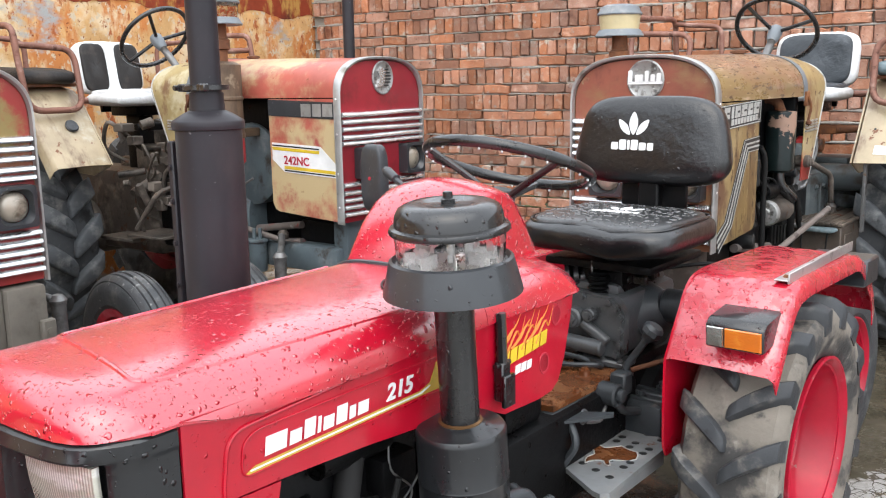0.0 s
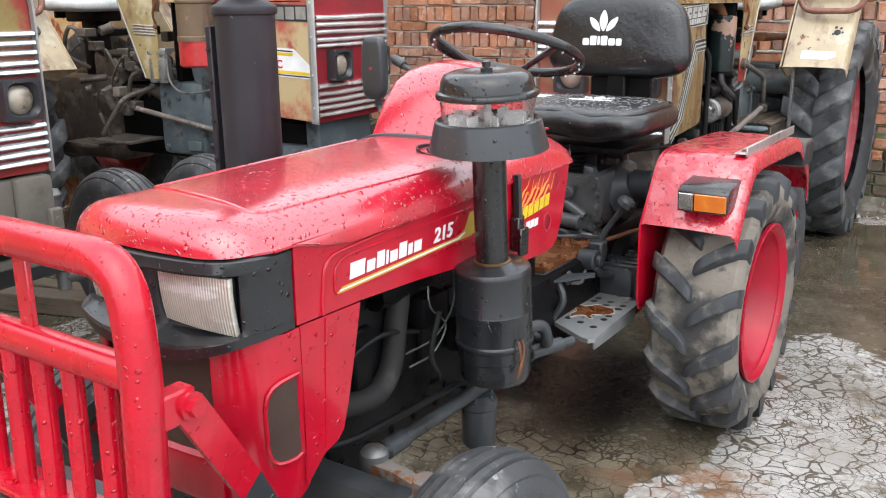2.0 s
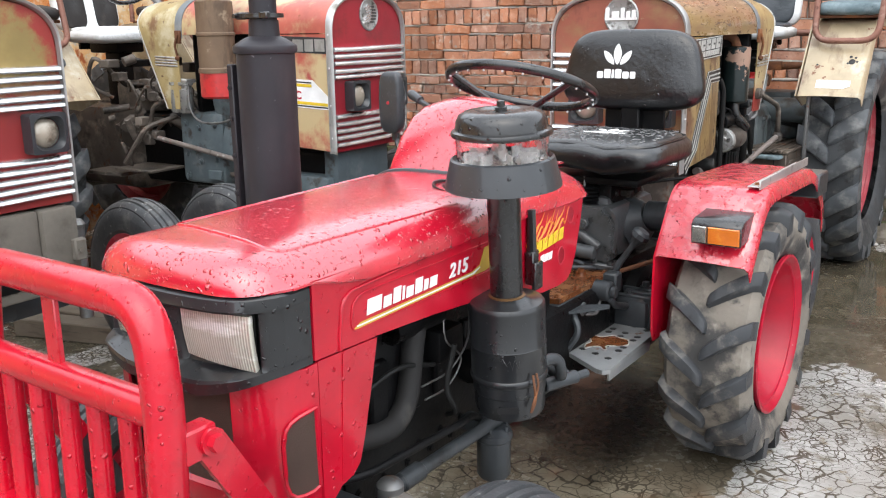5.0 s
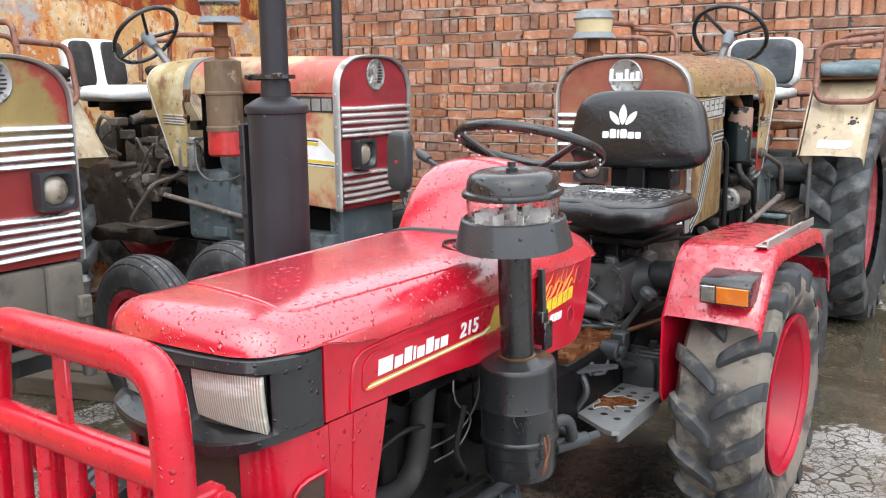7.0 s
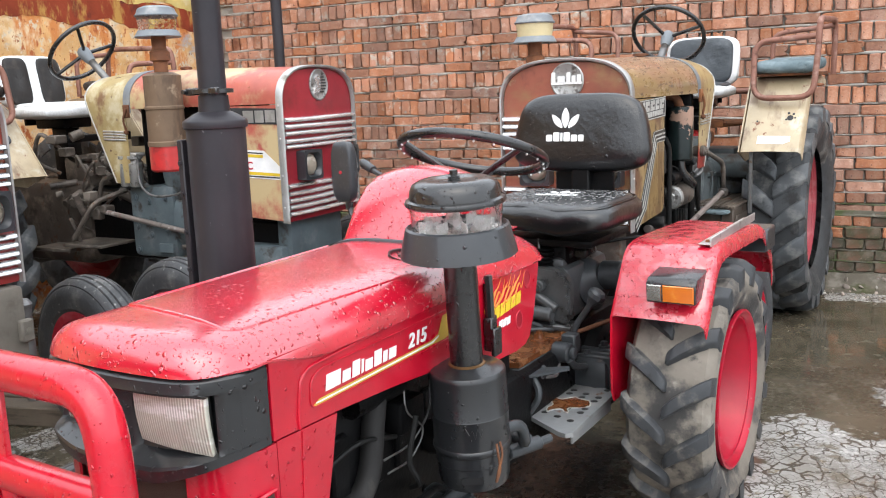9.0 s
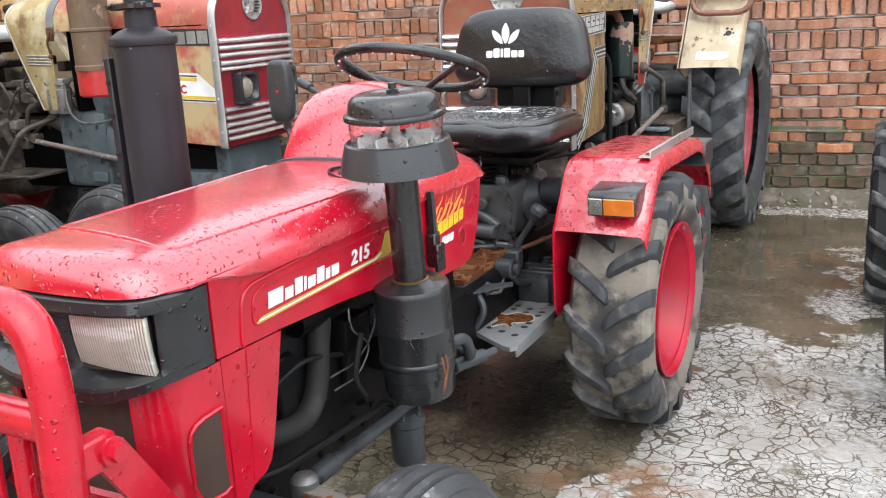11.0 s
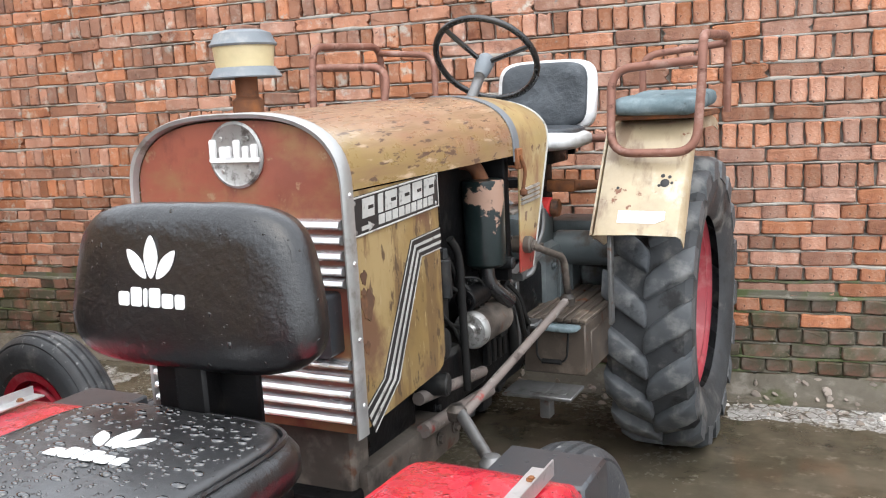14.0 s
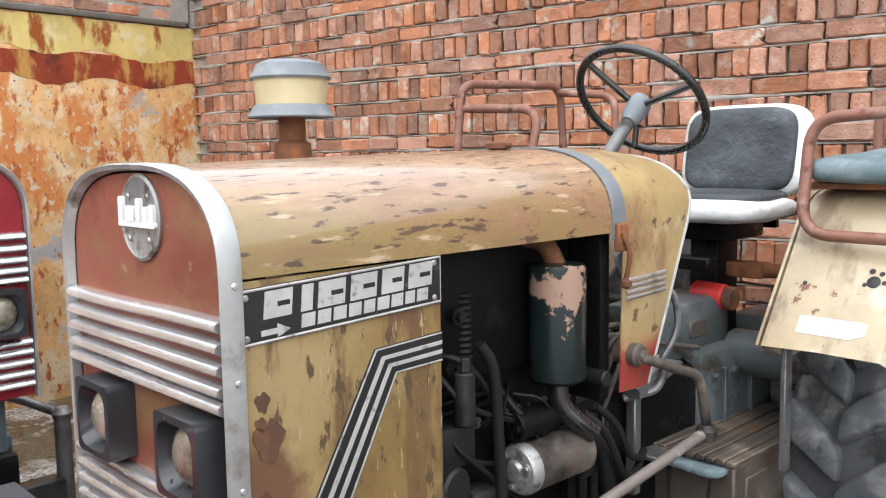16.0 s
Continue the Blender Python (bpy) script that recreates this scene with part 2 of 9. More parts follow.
MUDDY = mat("muddy tread floor", (0.22, 0.195, 0.165), 0.7, 0, [((0.065, 0.063, 0.062), 6, 0.46, 0.60, ONE, 0.5), ((0.30, 0.275, 0.24), 15, 0.56, 0.72, ONE, 0.9), ((0.035, 0.035, 0.035), 9, 0.56, 0.68, ONE, 0.4)], [(50, 0.5, 0.006)], spec=0.25)
VINYL = mat("wet black vinyl", (0.006, 0.006, 0.007), 0.34, 0, [((0.011, 0.011, 0.012), 6, 0.5, 0.75, ONE, 0.42)], [(7, 0.35, 0.02), (16, 0.25, 0.008), (260, 0.12, 0.001)], coat=0.62, drops=0.06, ior=1.7, spec=0.25, cr=0.12)
VINYL_TOP = mat("rain spotted vinyl seat top", (0.012, 0.012, 0.013), 0.42, 0, [((0.024, 0.024, 0.026), 26, 0.45, 0.7, ONE, 0.3)], [(11, 0.3, 0.01), (240, 0.2, 0.001)], coat=0.55, drops=0.5, ior=1.7, spec=0.6, cr=0.3)
WATER = mat("clear rain water over black", (0.004, 0.004, 0.005), 0.04, 0, coat=1.0, cr=0.02, rvar=0.01)
GREY_VINYL = mat("grey vinyl", (0.055, 0.063, 0.072), 0.40, 0, [((0.16, 0.18, 0.20), 5, 0.45, 0.75, ONE, 0.5)], [(4.5, 0.7, 0.04), (12, 0.25, 0.01)], spec=0.35)
WHITE_VINYL = mat("soiled white vinyl", (0.74, 0.75, 0.76), 0.5, 0, [((0.42, 0.40, 0.36), 8, 0.55, 0.8, ONE, None)], [(5, 0.7, 0.035), (14, 0.3, 0.01)])
BLACK_CLOTH = mat("torn black vinyl", (0.022, 0.020, 0.019), 0.5, 0, [((0.06, 0.05, 0.045), 9, 0.5, 0.7, ONE, 0.7)], [(12, 0.5, 0.012)], spec=0.35)
DENIM = mat("faded blue cloth", (0.15, 0.20, 0.22), 0.9, 0, [((0.30, 0.36, 0.38), 9, 0.45, 0.75, ONE, None), ((0.05, 0.06, 0.065), 12, 0.55, 0.75, ONE, None)], [(25, 0.6, 0.01), (400, 0.3, 0.001)], spec=0.2)

OCHRE = mat("worn ochre hood paint", (0.235, 0.155, 0.055), 0.42, 0, [((0.34, 0.25, 0.115), 3, 0.47, 0.66, ONE, None), ((0.15, 0.09, 0.036), 9, 0.51, 0.63, (1.6, 1.6, 0.35), 0.5), ((0.09, 0.055, 0.028), 40, 0.58, 0.64, (1, 1, 0.4), 0.6), ((0.14, 0.07, 0.036), 3.6, 0.55, 0.67, ONE, 0.55), ((0.09, 0.05, 0.028), 12, 0.66, 0.78, ONE, 0.7), ((0.40, 0.31, 0.17), 70, 0.62, 0.68, (1.5, 1.5, 0.25), None)], [(50, 0.1, 0.002)], coat=0.25)
OCHRE_TOP = mat("red brown worn hood top", (0.38, 0.245, 0.15), 0.28, 0, [((0.30, 0.165, 0.10), 3.6, 0.45, 0.66, (1.6, 0.5, 1), None), ((0.24, 0.15, 0.075), 14, 0.50, 0.68, (3.0, 0.2, 1.5), 0.4), ((0.09, 0.05, 0.03), 55, 0.57, 0.63, (1.6, 0.25, 1), 0.6), ((0.50, 0.37, 0.25), 30, 0.58, 0.66, (2.4, 0.2, 1), 0.3), ((0.12, 0.065, 0.035), 9, 0.65, 0.78, (1, 0.5, 1), 0.6)], [(50, 0.1, 0.002)], coat=0.5, low=((0.27, 0.19, 0.075), 1.43, 1.53))
NOSE_RED = mat("worn red over ochre paint", (0.255, 0.075, 0.048), 0.42, 0, [((0.265, 0.145, 0.068), 4, 0.44, 0.68, (1, 1, 1.8), 0.5), ((0.19, 0.055, 0.038), 9, 0.52, 0.68, (1, 1, 0.6), 0.5), ((0.32, 0.20, 0.12), 22, 0.62, 0.70, ONE, 0.6)], [(50, 0.1, 0.002)], coat=0.2)
E2_HOOD = mat("red and straw worn paint", (0.42, 0.10, 0.07), 0.45, 0, [((0.52, 0.40, 0.22), 2.6, 0.44, 0.58, ONE, None), ((0.35, 0.05, 0.05), 5, 0.58, 0.72, ONE, None), (RUST, 16, 0.64, 0.72, ONE, 0.8)], [(50, 0.1, 0.002)], coat=0.15)
E2_FACE = mat("dark red nose paint", (0.30, 0.018, 0.03), 0.42, 0, [((0.20, 0.02, 0.025), 6, 0.5, 0.7, ONE, None)], [(50, 0.08, 0.002)], coat=0.25)
E3_FACE = mat("olive and red nose paint", (0.30, 0.22, 0.075), 0.45, 0, [((0.30, 0.03, 0.025), 4, 0.50, 0.62, ONE, None)], [(50, 0.08, 0.002)], coat=0.2, low=((0.27, 0.03, 0.03), 1.17, 1.30))
TANK = mat("brown ochre tank paint", (0.36, 0.26, 0.115), 0.42, 0, [((0.24, 0.13, 0.065), 5, 0.50, 0.64, (1, 1, 0.6), 0.6), ((0.13, 0.07, 0.04), 24, 0.60, 0.66, ONE, 0.7), ((0.46, 0.38, 0.22), 8, 0.58, 0.7, ONE, None)], [(50, 0.1, 0.002)], coat=0.2, low=((0.30, 0.04, 0.03), 1.06, 1.14))
STRAW = mat("straw yellow tank paint", (0.38, 0.29, 0.13), 0.45, 0, [((0.20, 0.11, 0.055), 5, 0.54, 0.66, (1, 1, 0.6), 0.7), ((0.13, 0.07, 0.04), 22, 0.62, 0.67, ONE, 0.7), ((0.56, 0.50, 0.34), 7, 0.5, 0.7, ONE, None)], [(50, 0.1, 0.002)], coat=0.15)
CREAM = mat("cream fender paint", (0.42, 0.335, 0.215), 0.42, 0, [((0.52, 0.47, 0.36), 6, 0.54, 0.68, ONE, None), ((0.24, 0.17, 0.11), 7, 0.50, 0.66, (1.6, 0.7, 0.7), 0.6), ((0.20, 0.09, 0.05), 16, 0.63, 0.68, ONE, 0.8), ((0.26, 0.26, 0.26), 4, 0.64, 0.72, ONE, 0.6)], [(50, 0.1, 0.002)], coat=0.2)
IVORY = mat("yellowed plastic bowl", (0.55, 0.47, 0.28), 0.35, 0, [((0.40, 0.32, 0.17), 6, 0.5, 0.75, ONE, None)], [(40, 0.05, 0.001)], coat=0.2)
GREYCAP = mat("weathered grey cap", (0.17, 0.19, 0.21), 0.5, 0.1, [((0.34, 0.34, 0.33), 10, 0.5, 0.75, ONE, 0.7)], [(60, 0.15, 0.002)])
GREEN_MUF = mat("flaking dark green paint", (0.008, 0.014, 0.014), 0.3, 0, [((0.30, 0.19, 0.14), 7, 0.585, 0.61, ONE, 0.8), ((0.018, 0.026, 0.026), 5, 0.5, 0.7, ONE, None)], [(60, 0.15, 0.002)], coat=0.1, spec=0.2)
BLUEGREY = mat("blue grey casting", (0.11, 0.14, 0.155), 0.5, 0.1, [((0.22, 0.24, 0.25), 6, 0.5, 0.75, ONE, 0.7), (GRIME, 9, 0.55, 0.7, ONE, 0.6)], [(50, 0.2, 0.003)], spec=0.3)
TAN_CAN = mat("brown grimed can", (0.17, 0.115, 0.075), 0.55, 0.1, [((0.07, 0.048, 0.036), 7, 0.46, 0.64, (1, 1, 0.3), 0.6), ((0.30, 0.23, 0.16), 12, 0.58, 0.68, ONE, 0.7)], [(50, 0.2, 0.002)], spec=0.3)
SILVER = mat("dull silver casting", (0.38, 0.38, 0.37), 0.42, 0.6, [((0.12, 0.11, 0.10), 30, 0.5, 0.68, ONE, 0.6)], [(60, 0.2, 0.002)])
WHITE = mat("white print", (0.82, 0.82, 0.82), 0.45, 0, [((0.62, 0.62, 0.6), 20, 0.6, 0.8, ONE, None)])
PALE = mat("pale grey letters", (0.40, 0.40, 0.38), 0.5, 0, [((0.16, 0.155, 0.145), 30, 0.56, 0.68, ONE, None), ((0.50, 0.50, 0.48), 8, 0.5, 0.7, ONE, None)])
YELLOW = mat("yellow print", (0.70, 0.50, 0.03), 0.45)
ORANGE = mat("orange print", (0.62, 0.20, 0.02), 0.45)
CRIMSON = mat("crimson print", (0.45, 0.02, 0.04), 0.45)
INK = mat("black print", (0.015, 0.015, 0.016), 0.45, 0, [((0.08, 0.08, 0.075), 25, 0.62, 0.7, ONE, None)])
GOLD = mat("gold print", (0.55, 0.36, 0.05), 0.4)
AMBER = mat("amber lens", (0.62, 0.16, 0.015), 0.22, 0, [((0.75, 0.30, 0.04), 12, 0.5, 0.7, ONE, None)], [(170, 0.5, 0.003)], coat=0.6)
CLEAR_LENS = mat("clear lens", (0.80, 0.78, 0.72), 0.10, 0.8, [((0.45, 0.42, 0.36), 9, 0.5, 0.7, ONE, None)], [(170, 0.4, 0.003)], coat=0.6)
LAMP_LENS = mat("clouded lamp lens", (0.42, 0.37, 0.30), 0.22, 0.2, [((0.50, 0.44, 0.35), 12, 0.52, 0.68, ONE, 0.3), ((0.14, 0.11, 0.08), 9, 0.55, 0.7, ONE, 0.4)], [(150, 0.4, 0.002)], coat=0.4)
COPPER = mat("copper ring", (0.22, 0.12, 0.05), 0.4, 0.7)
WOOD = mat("wet weathered wood", (0.16, 0.13, 0.10), 0.6, 0, [((0.08, 0.065, 0.05), 8, 0.5, 0.7, (1, 6, 6), 0.4)], [(30, 0.3, 0.004)], spec=0.3)
MESH = mat("rusty grille mesh", (0.085, 0.055, 0.045), 0.6, 0.3, [((0.13, 0.09, 0.07), 10, 0.5, 0.7, ONE, None)], [(500, 0.8, 0.003)], spec=0.25)
CONCRETE_BLOCK = mat("damp concrete", (0.15, 0.135, 0.115), 0.75, 0, [((0.07, 0.062, 0.05), 5, 0.5, 0.7, ONE, 0.5)], [(40, 0.3, 0.006)], spec=0.3)
HOSE = mat("weathered rubber hose", (0.026, 0.025, 0.025), 0.6, 0, [((0.085, 0.078, 0.07), 8, 0.54, 0.7, (1, 1, 0.5), 0.8), ((0.014, 0.014, 0.014), 13, 0.56, 0.7, ONE, 0.5)], [(60, 0.2, 0.002)], spec=0.25)
CASTING = mat("greasy blue grey casting", (0.085, 0.10, 0.105), 0.42, 0.1, [((0.16, 0.175, 0.18), 5, 0.50, 0.70, ONE, 0.6), ((0.045, 0.036, 0.03), 7, 0.50, 0.64, ONE, 0.5), ((0.12, 0.06, 0.035), 14, 0.64, 0.72, ONE, 0.8)], [(45, 0.3, 0.004)], spec=0.35)
CAST = mat("pitted grey casting with rust", (0.22, 0.20, 0.185), 0.6, 0.3, [(RUST, 16, 0.50, 0.62, ONE, 0.85), ((0.30, 0.12, 0.04), 28, 0.58, 0.66, ONE, 0.85), ((0.05, 0.045, 0.04), 9, 0.56, 0.7, ONE, 0.6)], [(60, 0.4, 0.003)], spec=0.3)
BAY_IRON = mat("oily black iron", (0.018, 0.017, 0.016), 0.28, 0.2, [((0.05, 0.045, 0.04), 16, 0.5, 0.7, ONE, 0.4)], [(60, 0.5, 0.004)], spec=0.4)
CABLE = mat("black cable", (0.012, 0.012, 0.012), 0.55, spec=0.25)
BOXED = mat("brown grimed steel box", (0.10, 0.08, 0.065), 0.45, 0.2, [((0.20, 0.16, 0.125), 11, 0.5, 0.72, ONE, 0.7), ((0.17, 0.065, 0.03), 12, 0.6, 0.72, ONE, 0.8), ((0.025, 0.022, 0.02), 5, 0.56, 0.72, ONE, 0.3)], [(60, 0.25, 0.003)], spec=0.3)
FRONT_TYRE = mat("scuffed grey front tyre", (0.060, 0.063, 0.068), 0.5, 0, [((0.17, 0.17, 0.168), 7, 0.52, 0.70, ONE, 0.8), ((0.026, 0.027, 0.029), 11, 0.56, 0.7, ONE, 0.35), ((0.27, 0.27, 0.265), 30, 0.62, 0.70, ONE, 0.85)], [(24, 0.35, 0.008), (90, 0.35, 0.003)], spec=0.3)
LUG_GREY = mat("dusty grey tyre lugs", (0.085, 0.092, 0.100), 0.55, 0, [((0.22, 0.222, 0.22), 7, 0.48, 0.66, ONE, 0.85), ((0.035, 0.037, 0.04), 9, 0.55, 0.68, ONE, 0.35)], [(28, 0.45, 0.008), (80, 0.35, 0.003)], spec=0.3, vary=0.15)
DUSTY = mat("dusty tyre carcass", (0.055, 0.058, 0.062), 0.65, 0, [((0.19, 0.185, 0.175), 5, 0.5, 0.66, ONE, 0.85), ((0.020, 0.020, 0.020), 7, 0.52, 0.66, ONE, 0.4)], [(40, 0.4, 0.005)], spec=0.25)
PINK_RIM = mat("faded red wheel paint", (0.34, 0.045, 0.06), 0.5, 0, [((0.42, 0.16, 0.16), 6, 0.5, 0.7, ONE, 0.65), ((0.14, 0.05, 0.04), 14, 0.6, 0.7, ONE, 0.8)], [(40, 0.1, 0.002)])
TREAD = mat("worn grey step plate", (0.27, 0.28, 0.285), 0.42, 0.3, [((0.32, 0.31, 0.30), 8, 0.5, 0.7, ONE, 0.6), (RUST, 12, 0.62, 0.72, ONE, 0.8)], [(60, 0.15, 0.002)], coat=0.2, spec=0.35)
REDCAN = mat("red filter paint", (0.50, 0.03, 0.03), 0.4, 0, [((0.25, 0.03, 0.03), 9, 0.55, 0.7, ONE, None)], coat=0.2)


def clear_glass(name, tint, rough=0.05):
    m = bpy.data.materials.new(name)
    m.use_nodes = True
    t = m.node_tree
    p = t.nodes["Principled BSDF"]
    p.inputs["Base Color"].default_value = (*tint, 1)
    p.inputs["Roughness"].default_value = rough
    p.inputs["IOR"].default_value = 1.2
    p.inputs["Transmission Weight"].default_value = 1.0
    n = t.nodes.new("ShaderNodeTexNoise")
    n.inputs["Scale"].default_value = 60
    tc = t.nodes.new("ShaderNodeTexCoord")
    t.links.new(tc.outputs["Object"], n.inputs["Vector"])
    r = t.nodes.new("ShaderNodeMapRange")
    r.inputs["From Min"].default_value, r.inputs["From Max"].default_value = 0.5, 0.65
    r.inputs["To Min"].default_value, r.inputs["To Max"].default_value = rough, 0.5
    t.links.new(n.outputs["Fac"], r.inputs["Value"])
    t.links.new(r.outputs[0], p.inputs["Roughness"])
    return m


BOWL = clear_glass("misted clear bowl", (0.93, 0.90, 0.88))


def fluted(name):
    """Headlamp glass: pale, with upright flutes."""
    m = mat(name, (0.64, 0.62, 0.53), 0.14, 0.0, [((0.95, 0.94, 0.90), 9, 0.54, 0.66, (0.6, 1, 2.2), 0.05), ((0.50, 0.47, 0.39), 8, 0.56, 0.70, (1, 1, 0.5), 0.2)], coat=0.9, rvar=0.04)
    t = m.node_tree
    p = t.nodes["Principled BSDF"]
    tc = t.nodes.new("ShaderNodeTexCoord")
    wv = t.nodes.new("ShaderNodeTexWave")
    wv.bands_direction = "X"
    wv.inputs["Scale"].default_value = 58
    wv.inputs["Distortion"].default_value = 0.4
    t.links.new(tc.outputs["Object"], wv.inputs["Vector"])
    b = t.nodes.new("ShaderNodeBump")
    b.inputs["Strength"].default_value, b.inputs["Distance"].default_value = 0.6, 0.004
    t.links.new(wv.outputs["Fac"], b.inputs["Height"])
    t.links.new(b.outputs[0], p.inputs["Normal"])
    p.inputs["Metallic"].default_value = 0.3
    return m


LENS = fluted("fluted headlamp glass")


# ---- mesh helpers ----
def islands(bm):
    """The separate bodies of a mesh, largest first."""
    left, out = set(bm.verts), []
    while left:
        todo, body = [left.pop()], []
        while todo:
            v = todo.pop()
            body.append(v)
            for e in v.link_edges:
                o = e.other_vert(v)
                if o in left:
                    left.remove(o)
                    todo.append(o)
        out.append(body)
    return sorted(out, key=len, reverse=True)


def parts(name, bm, material, parent=None, label="", piece="", angle=38):
    """As part(), but each separate body of the mesh becomes an object: the first under the name, the rest as pieces beside or below it."""
    bodies = islands(bm)
    big = max(bodies, key=lambda b: max(v.co.x for v in b) - min(v.co.x for v in b) + max(v.co.y for v in b) - min(v.co.y for v in b) + max(v.co.z for v in b) - min(v.co.z for v in b))
    bodies.remove(big)
    first = None
    for body in [big] + bodies:
        at = {v: i for i, v in enumerate(body)}
        nb = bmesh.new()
        vs = [nb.verts.new(v.co) for v in body]
        for f in {f for v in body for f in v.link_faces}:
            nb.faces.new([vs[at[v]] for v in f.verts])
        if first is None:
            first = part(name, nb, material, parent, label, angle)
        else:
            deep = parent is not None and parent.parent is not None
            part(piece or name, nb, material, parent if deep else first, "", angle)
    bm.free()
    return first


def under(parent, loc=None):
    """Things hold parts, parts hold sub-parts: what would lie deeper is hung one step higher."""
    loc = loc or Matrix()
    while parent is not None and parent.parent is not None and parent.parent.parent is not None:
        loc = parent.matrix_local @ loc
        parent = parent.parent
    return parent, loc


def part(name, bm, material, parent=None, label="", angle=38, loc=None):
    parent, loc = under(parent, loc)
    bmesh.ops.recalc_face_normals(bm, faces=bm.faces)
    cut = radians(angle)
    for e in bm.edges:
        e.smooth = len(e.link_faces) == 2 and e.calc_face_angle(0) < cut
    for f in bm.faces:
        f.smooth = True
    me = bpy.data.meshes.new(name)
    bm.to_mesh(me)
    bm.free()
    me.materials.append(material)
    ob = new(name, me)
    ob.parent = parent
    ob.matrix_local = loc
    if label:
        ob["label"] = label
    return ob


def thing(name, m, label, category, group=""):
    ob = new(name)
    ob.empty_display_size = 0.1
    ob.matrix_world = m
    return tagged(ob, label, category, group)


def B():
    return bmesh.new()


def box(bm, x0, x1, y0, y1, z0, z1, bev=0.004, m=None):
    r = bmesh.ops.create_cube(bm, size=1)["verts"]
    for v in r:
        v.co = Vector(((x0 + x1) / 2 + v.co.x * (x1 - x0), (y0 + y1) / 2 + v.co.y * (y1 - y0), (z0 + z1) / 2 + v.co.z * (z1 - z0)))
    if bev:
        es = list({e for v in r for e in v.link_edges})
        out = bmesh.ops.bevel(bm, geom=es, offset=bev, segments=2 if bev > 0.006 else 1, affect="EDGES", profile=0.5)
        r = list(set(out["verts"]) | {v for v in r if v.is_valid})
    if m:
        bmesh.ops.transform(bm, matrix=m, verts=[v for v in r if v.is_valid])
    return bm


def ring(bm, pts):
    return [bm.verts.new(p) for p in pts]


def skin(bm, rings, closed=True, cap=True):
    """Joins rings of equally many points; closed: each ring is a loop."""
    rs = [ring(bm, r) for r in rings]
    n = len(rs[0])
    for a, b in zip(rs, rs[1:]):
        for i in range(n if closed else n - 1):
            j = (i + 1) % n
            bm.faces.new((a[i], a[j], b[j], b[i]))
    if cap and closed:
        bm.faces.new(rs[0][::-1])
        bm.faces.new(rs[-1])
    return bm


def shell(bm, rings, thick):
    """An open sheet through the rings, given a thickness inwards."""
    first = len(bm.verts)
    skin(bm, rings, closed=False, cap=False)
    bm.verts.ensure_lookup_table()
    fs = [f for f in bm.faces if all(v.index == -1 or v.index >= first for v in f.verts)] if first else list(bm.faces)
    bmesh.ops.recalc_face_normals(bm, faces=fs)
    bm.normal_update()
    vs = list({v for f in fs for v in f.verts})
    inner = {v: bm.verts.new(v.co - v.normal * thick) for v in vs}
    edges_ = {}
    for f in fs:
        bm.faces.new([inner[v] for v in reversed(f.verts)])
        q = list(f.verts)
        for a, b in zip(q, q[1:] + q[:1]):
            edges_.setdefault(frozenset((a, b)), []).append((a, b))
    for pair in edges_.values():
        if len(pair) == 1:
            a, b = pair[0]
            bm.faces.new((b, a, inner[a], inner[b]))
    return bm


def lathe(bm, prof, m=None, seg=28):
    """prof: (radius, height) pairs, from one end on the axis or open to the other; turned about z."""
    m = m or Matrix()
    rings = []
    for r, z in prof:
        rings.append([m @ Vector((max(r, 1e-4) * math.cos(2 * math.pi * i / seg), max(r, 1e-4) * math.sin(2 * math.pi * i / seg), z)) for i in range(seg)])
    return skin(bm, rings, True, True)


def axis(p0, p1):
    """A frame at p0 whose z runs to p1."""
    d = Vector(p1) - Vector(p0)
    return Matrix.Translation(p0) @ d.to_track_quat("Z", "Y").to_matrix().to_4x4()


def cyl(bm, p0, p1, r0, r1=None, seg=16, bev=0.0):
    n = (Vector(p1) - Vector(p0)).length
    r1 = r0 if r1 is None else r1
    prof = [(r0, 0), (r1, n)] if not bev else [(r0 - bev, 0), (r0, bev), (r1, n - bev), (r1 - bev, n)]
    return lathe(bm, prof, axis(p0, p1), seg)


def glide(pts, k=5, closed=False):
    """Points of a smooth line through pts."""
    p = [Vector(q) for q in pts]
    if closed:
        p = [p[-1]] + p + p[:2]
    else:
        p = [2 * p[0] - p[1]] + p + [2 * p[-1] - p[-2]]
    out = []
    for a, b, c, d in zip(p, p[1:], p[2:], p[3:]):
        for i in range(k):
            t = i / k
            out.append(0.5 * (2 * b + (c - a) * t + (2 * a - 5 * b + 4 * c - d) * t * t + (3 * b - a - 3 * c + d) * t ** 3))
    if not closed:
        out.append(p[-2])
    return out


def rounded(pts, r, k=5):
    """A polyline with its inner corners rounded off."""
    p = [Vector(q) for q in pts]
    out = [p[0]]
    for a, b, c in zip(p, p[1:], p[2:]):
        d0, d1 = (a - b), (c - b)
        s = min(r, d0.length * 0.49, d1.length * 0.49)
        u, w = b + d0.normalized() * s, b + d1.normalized() * s
        out += [(1 - t) ** 2 * u + 2 * t * (1 - t) * b + t * t * w for t in [i / k for i in range(k + 1)]]
    return out + [p[-1]]


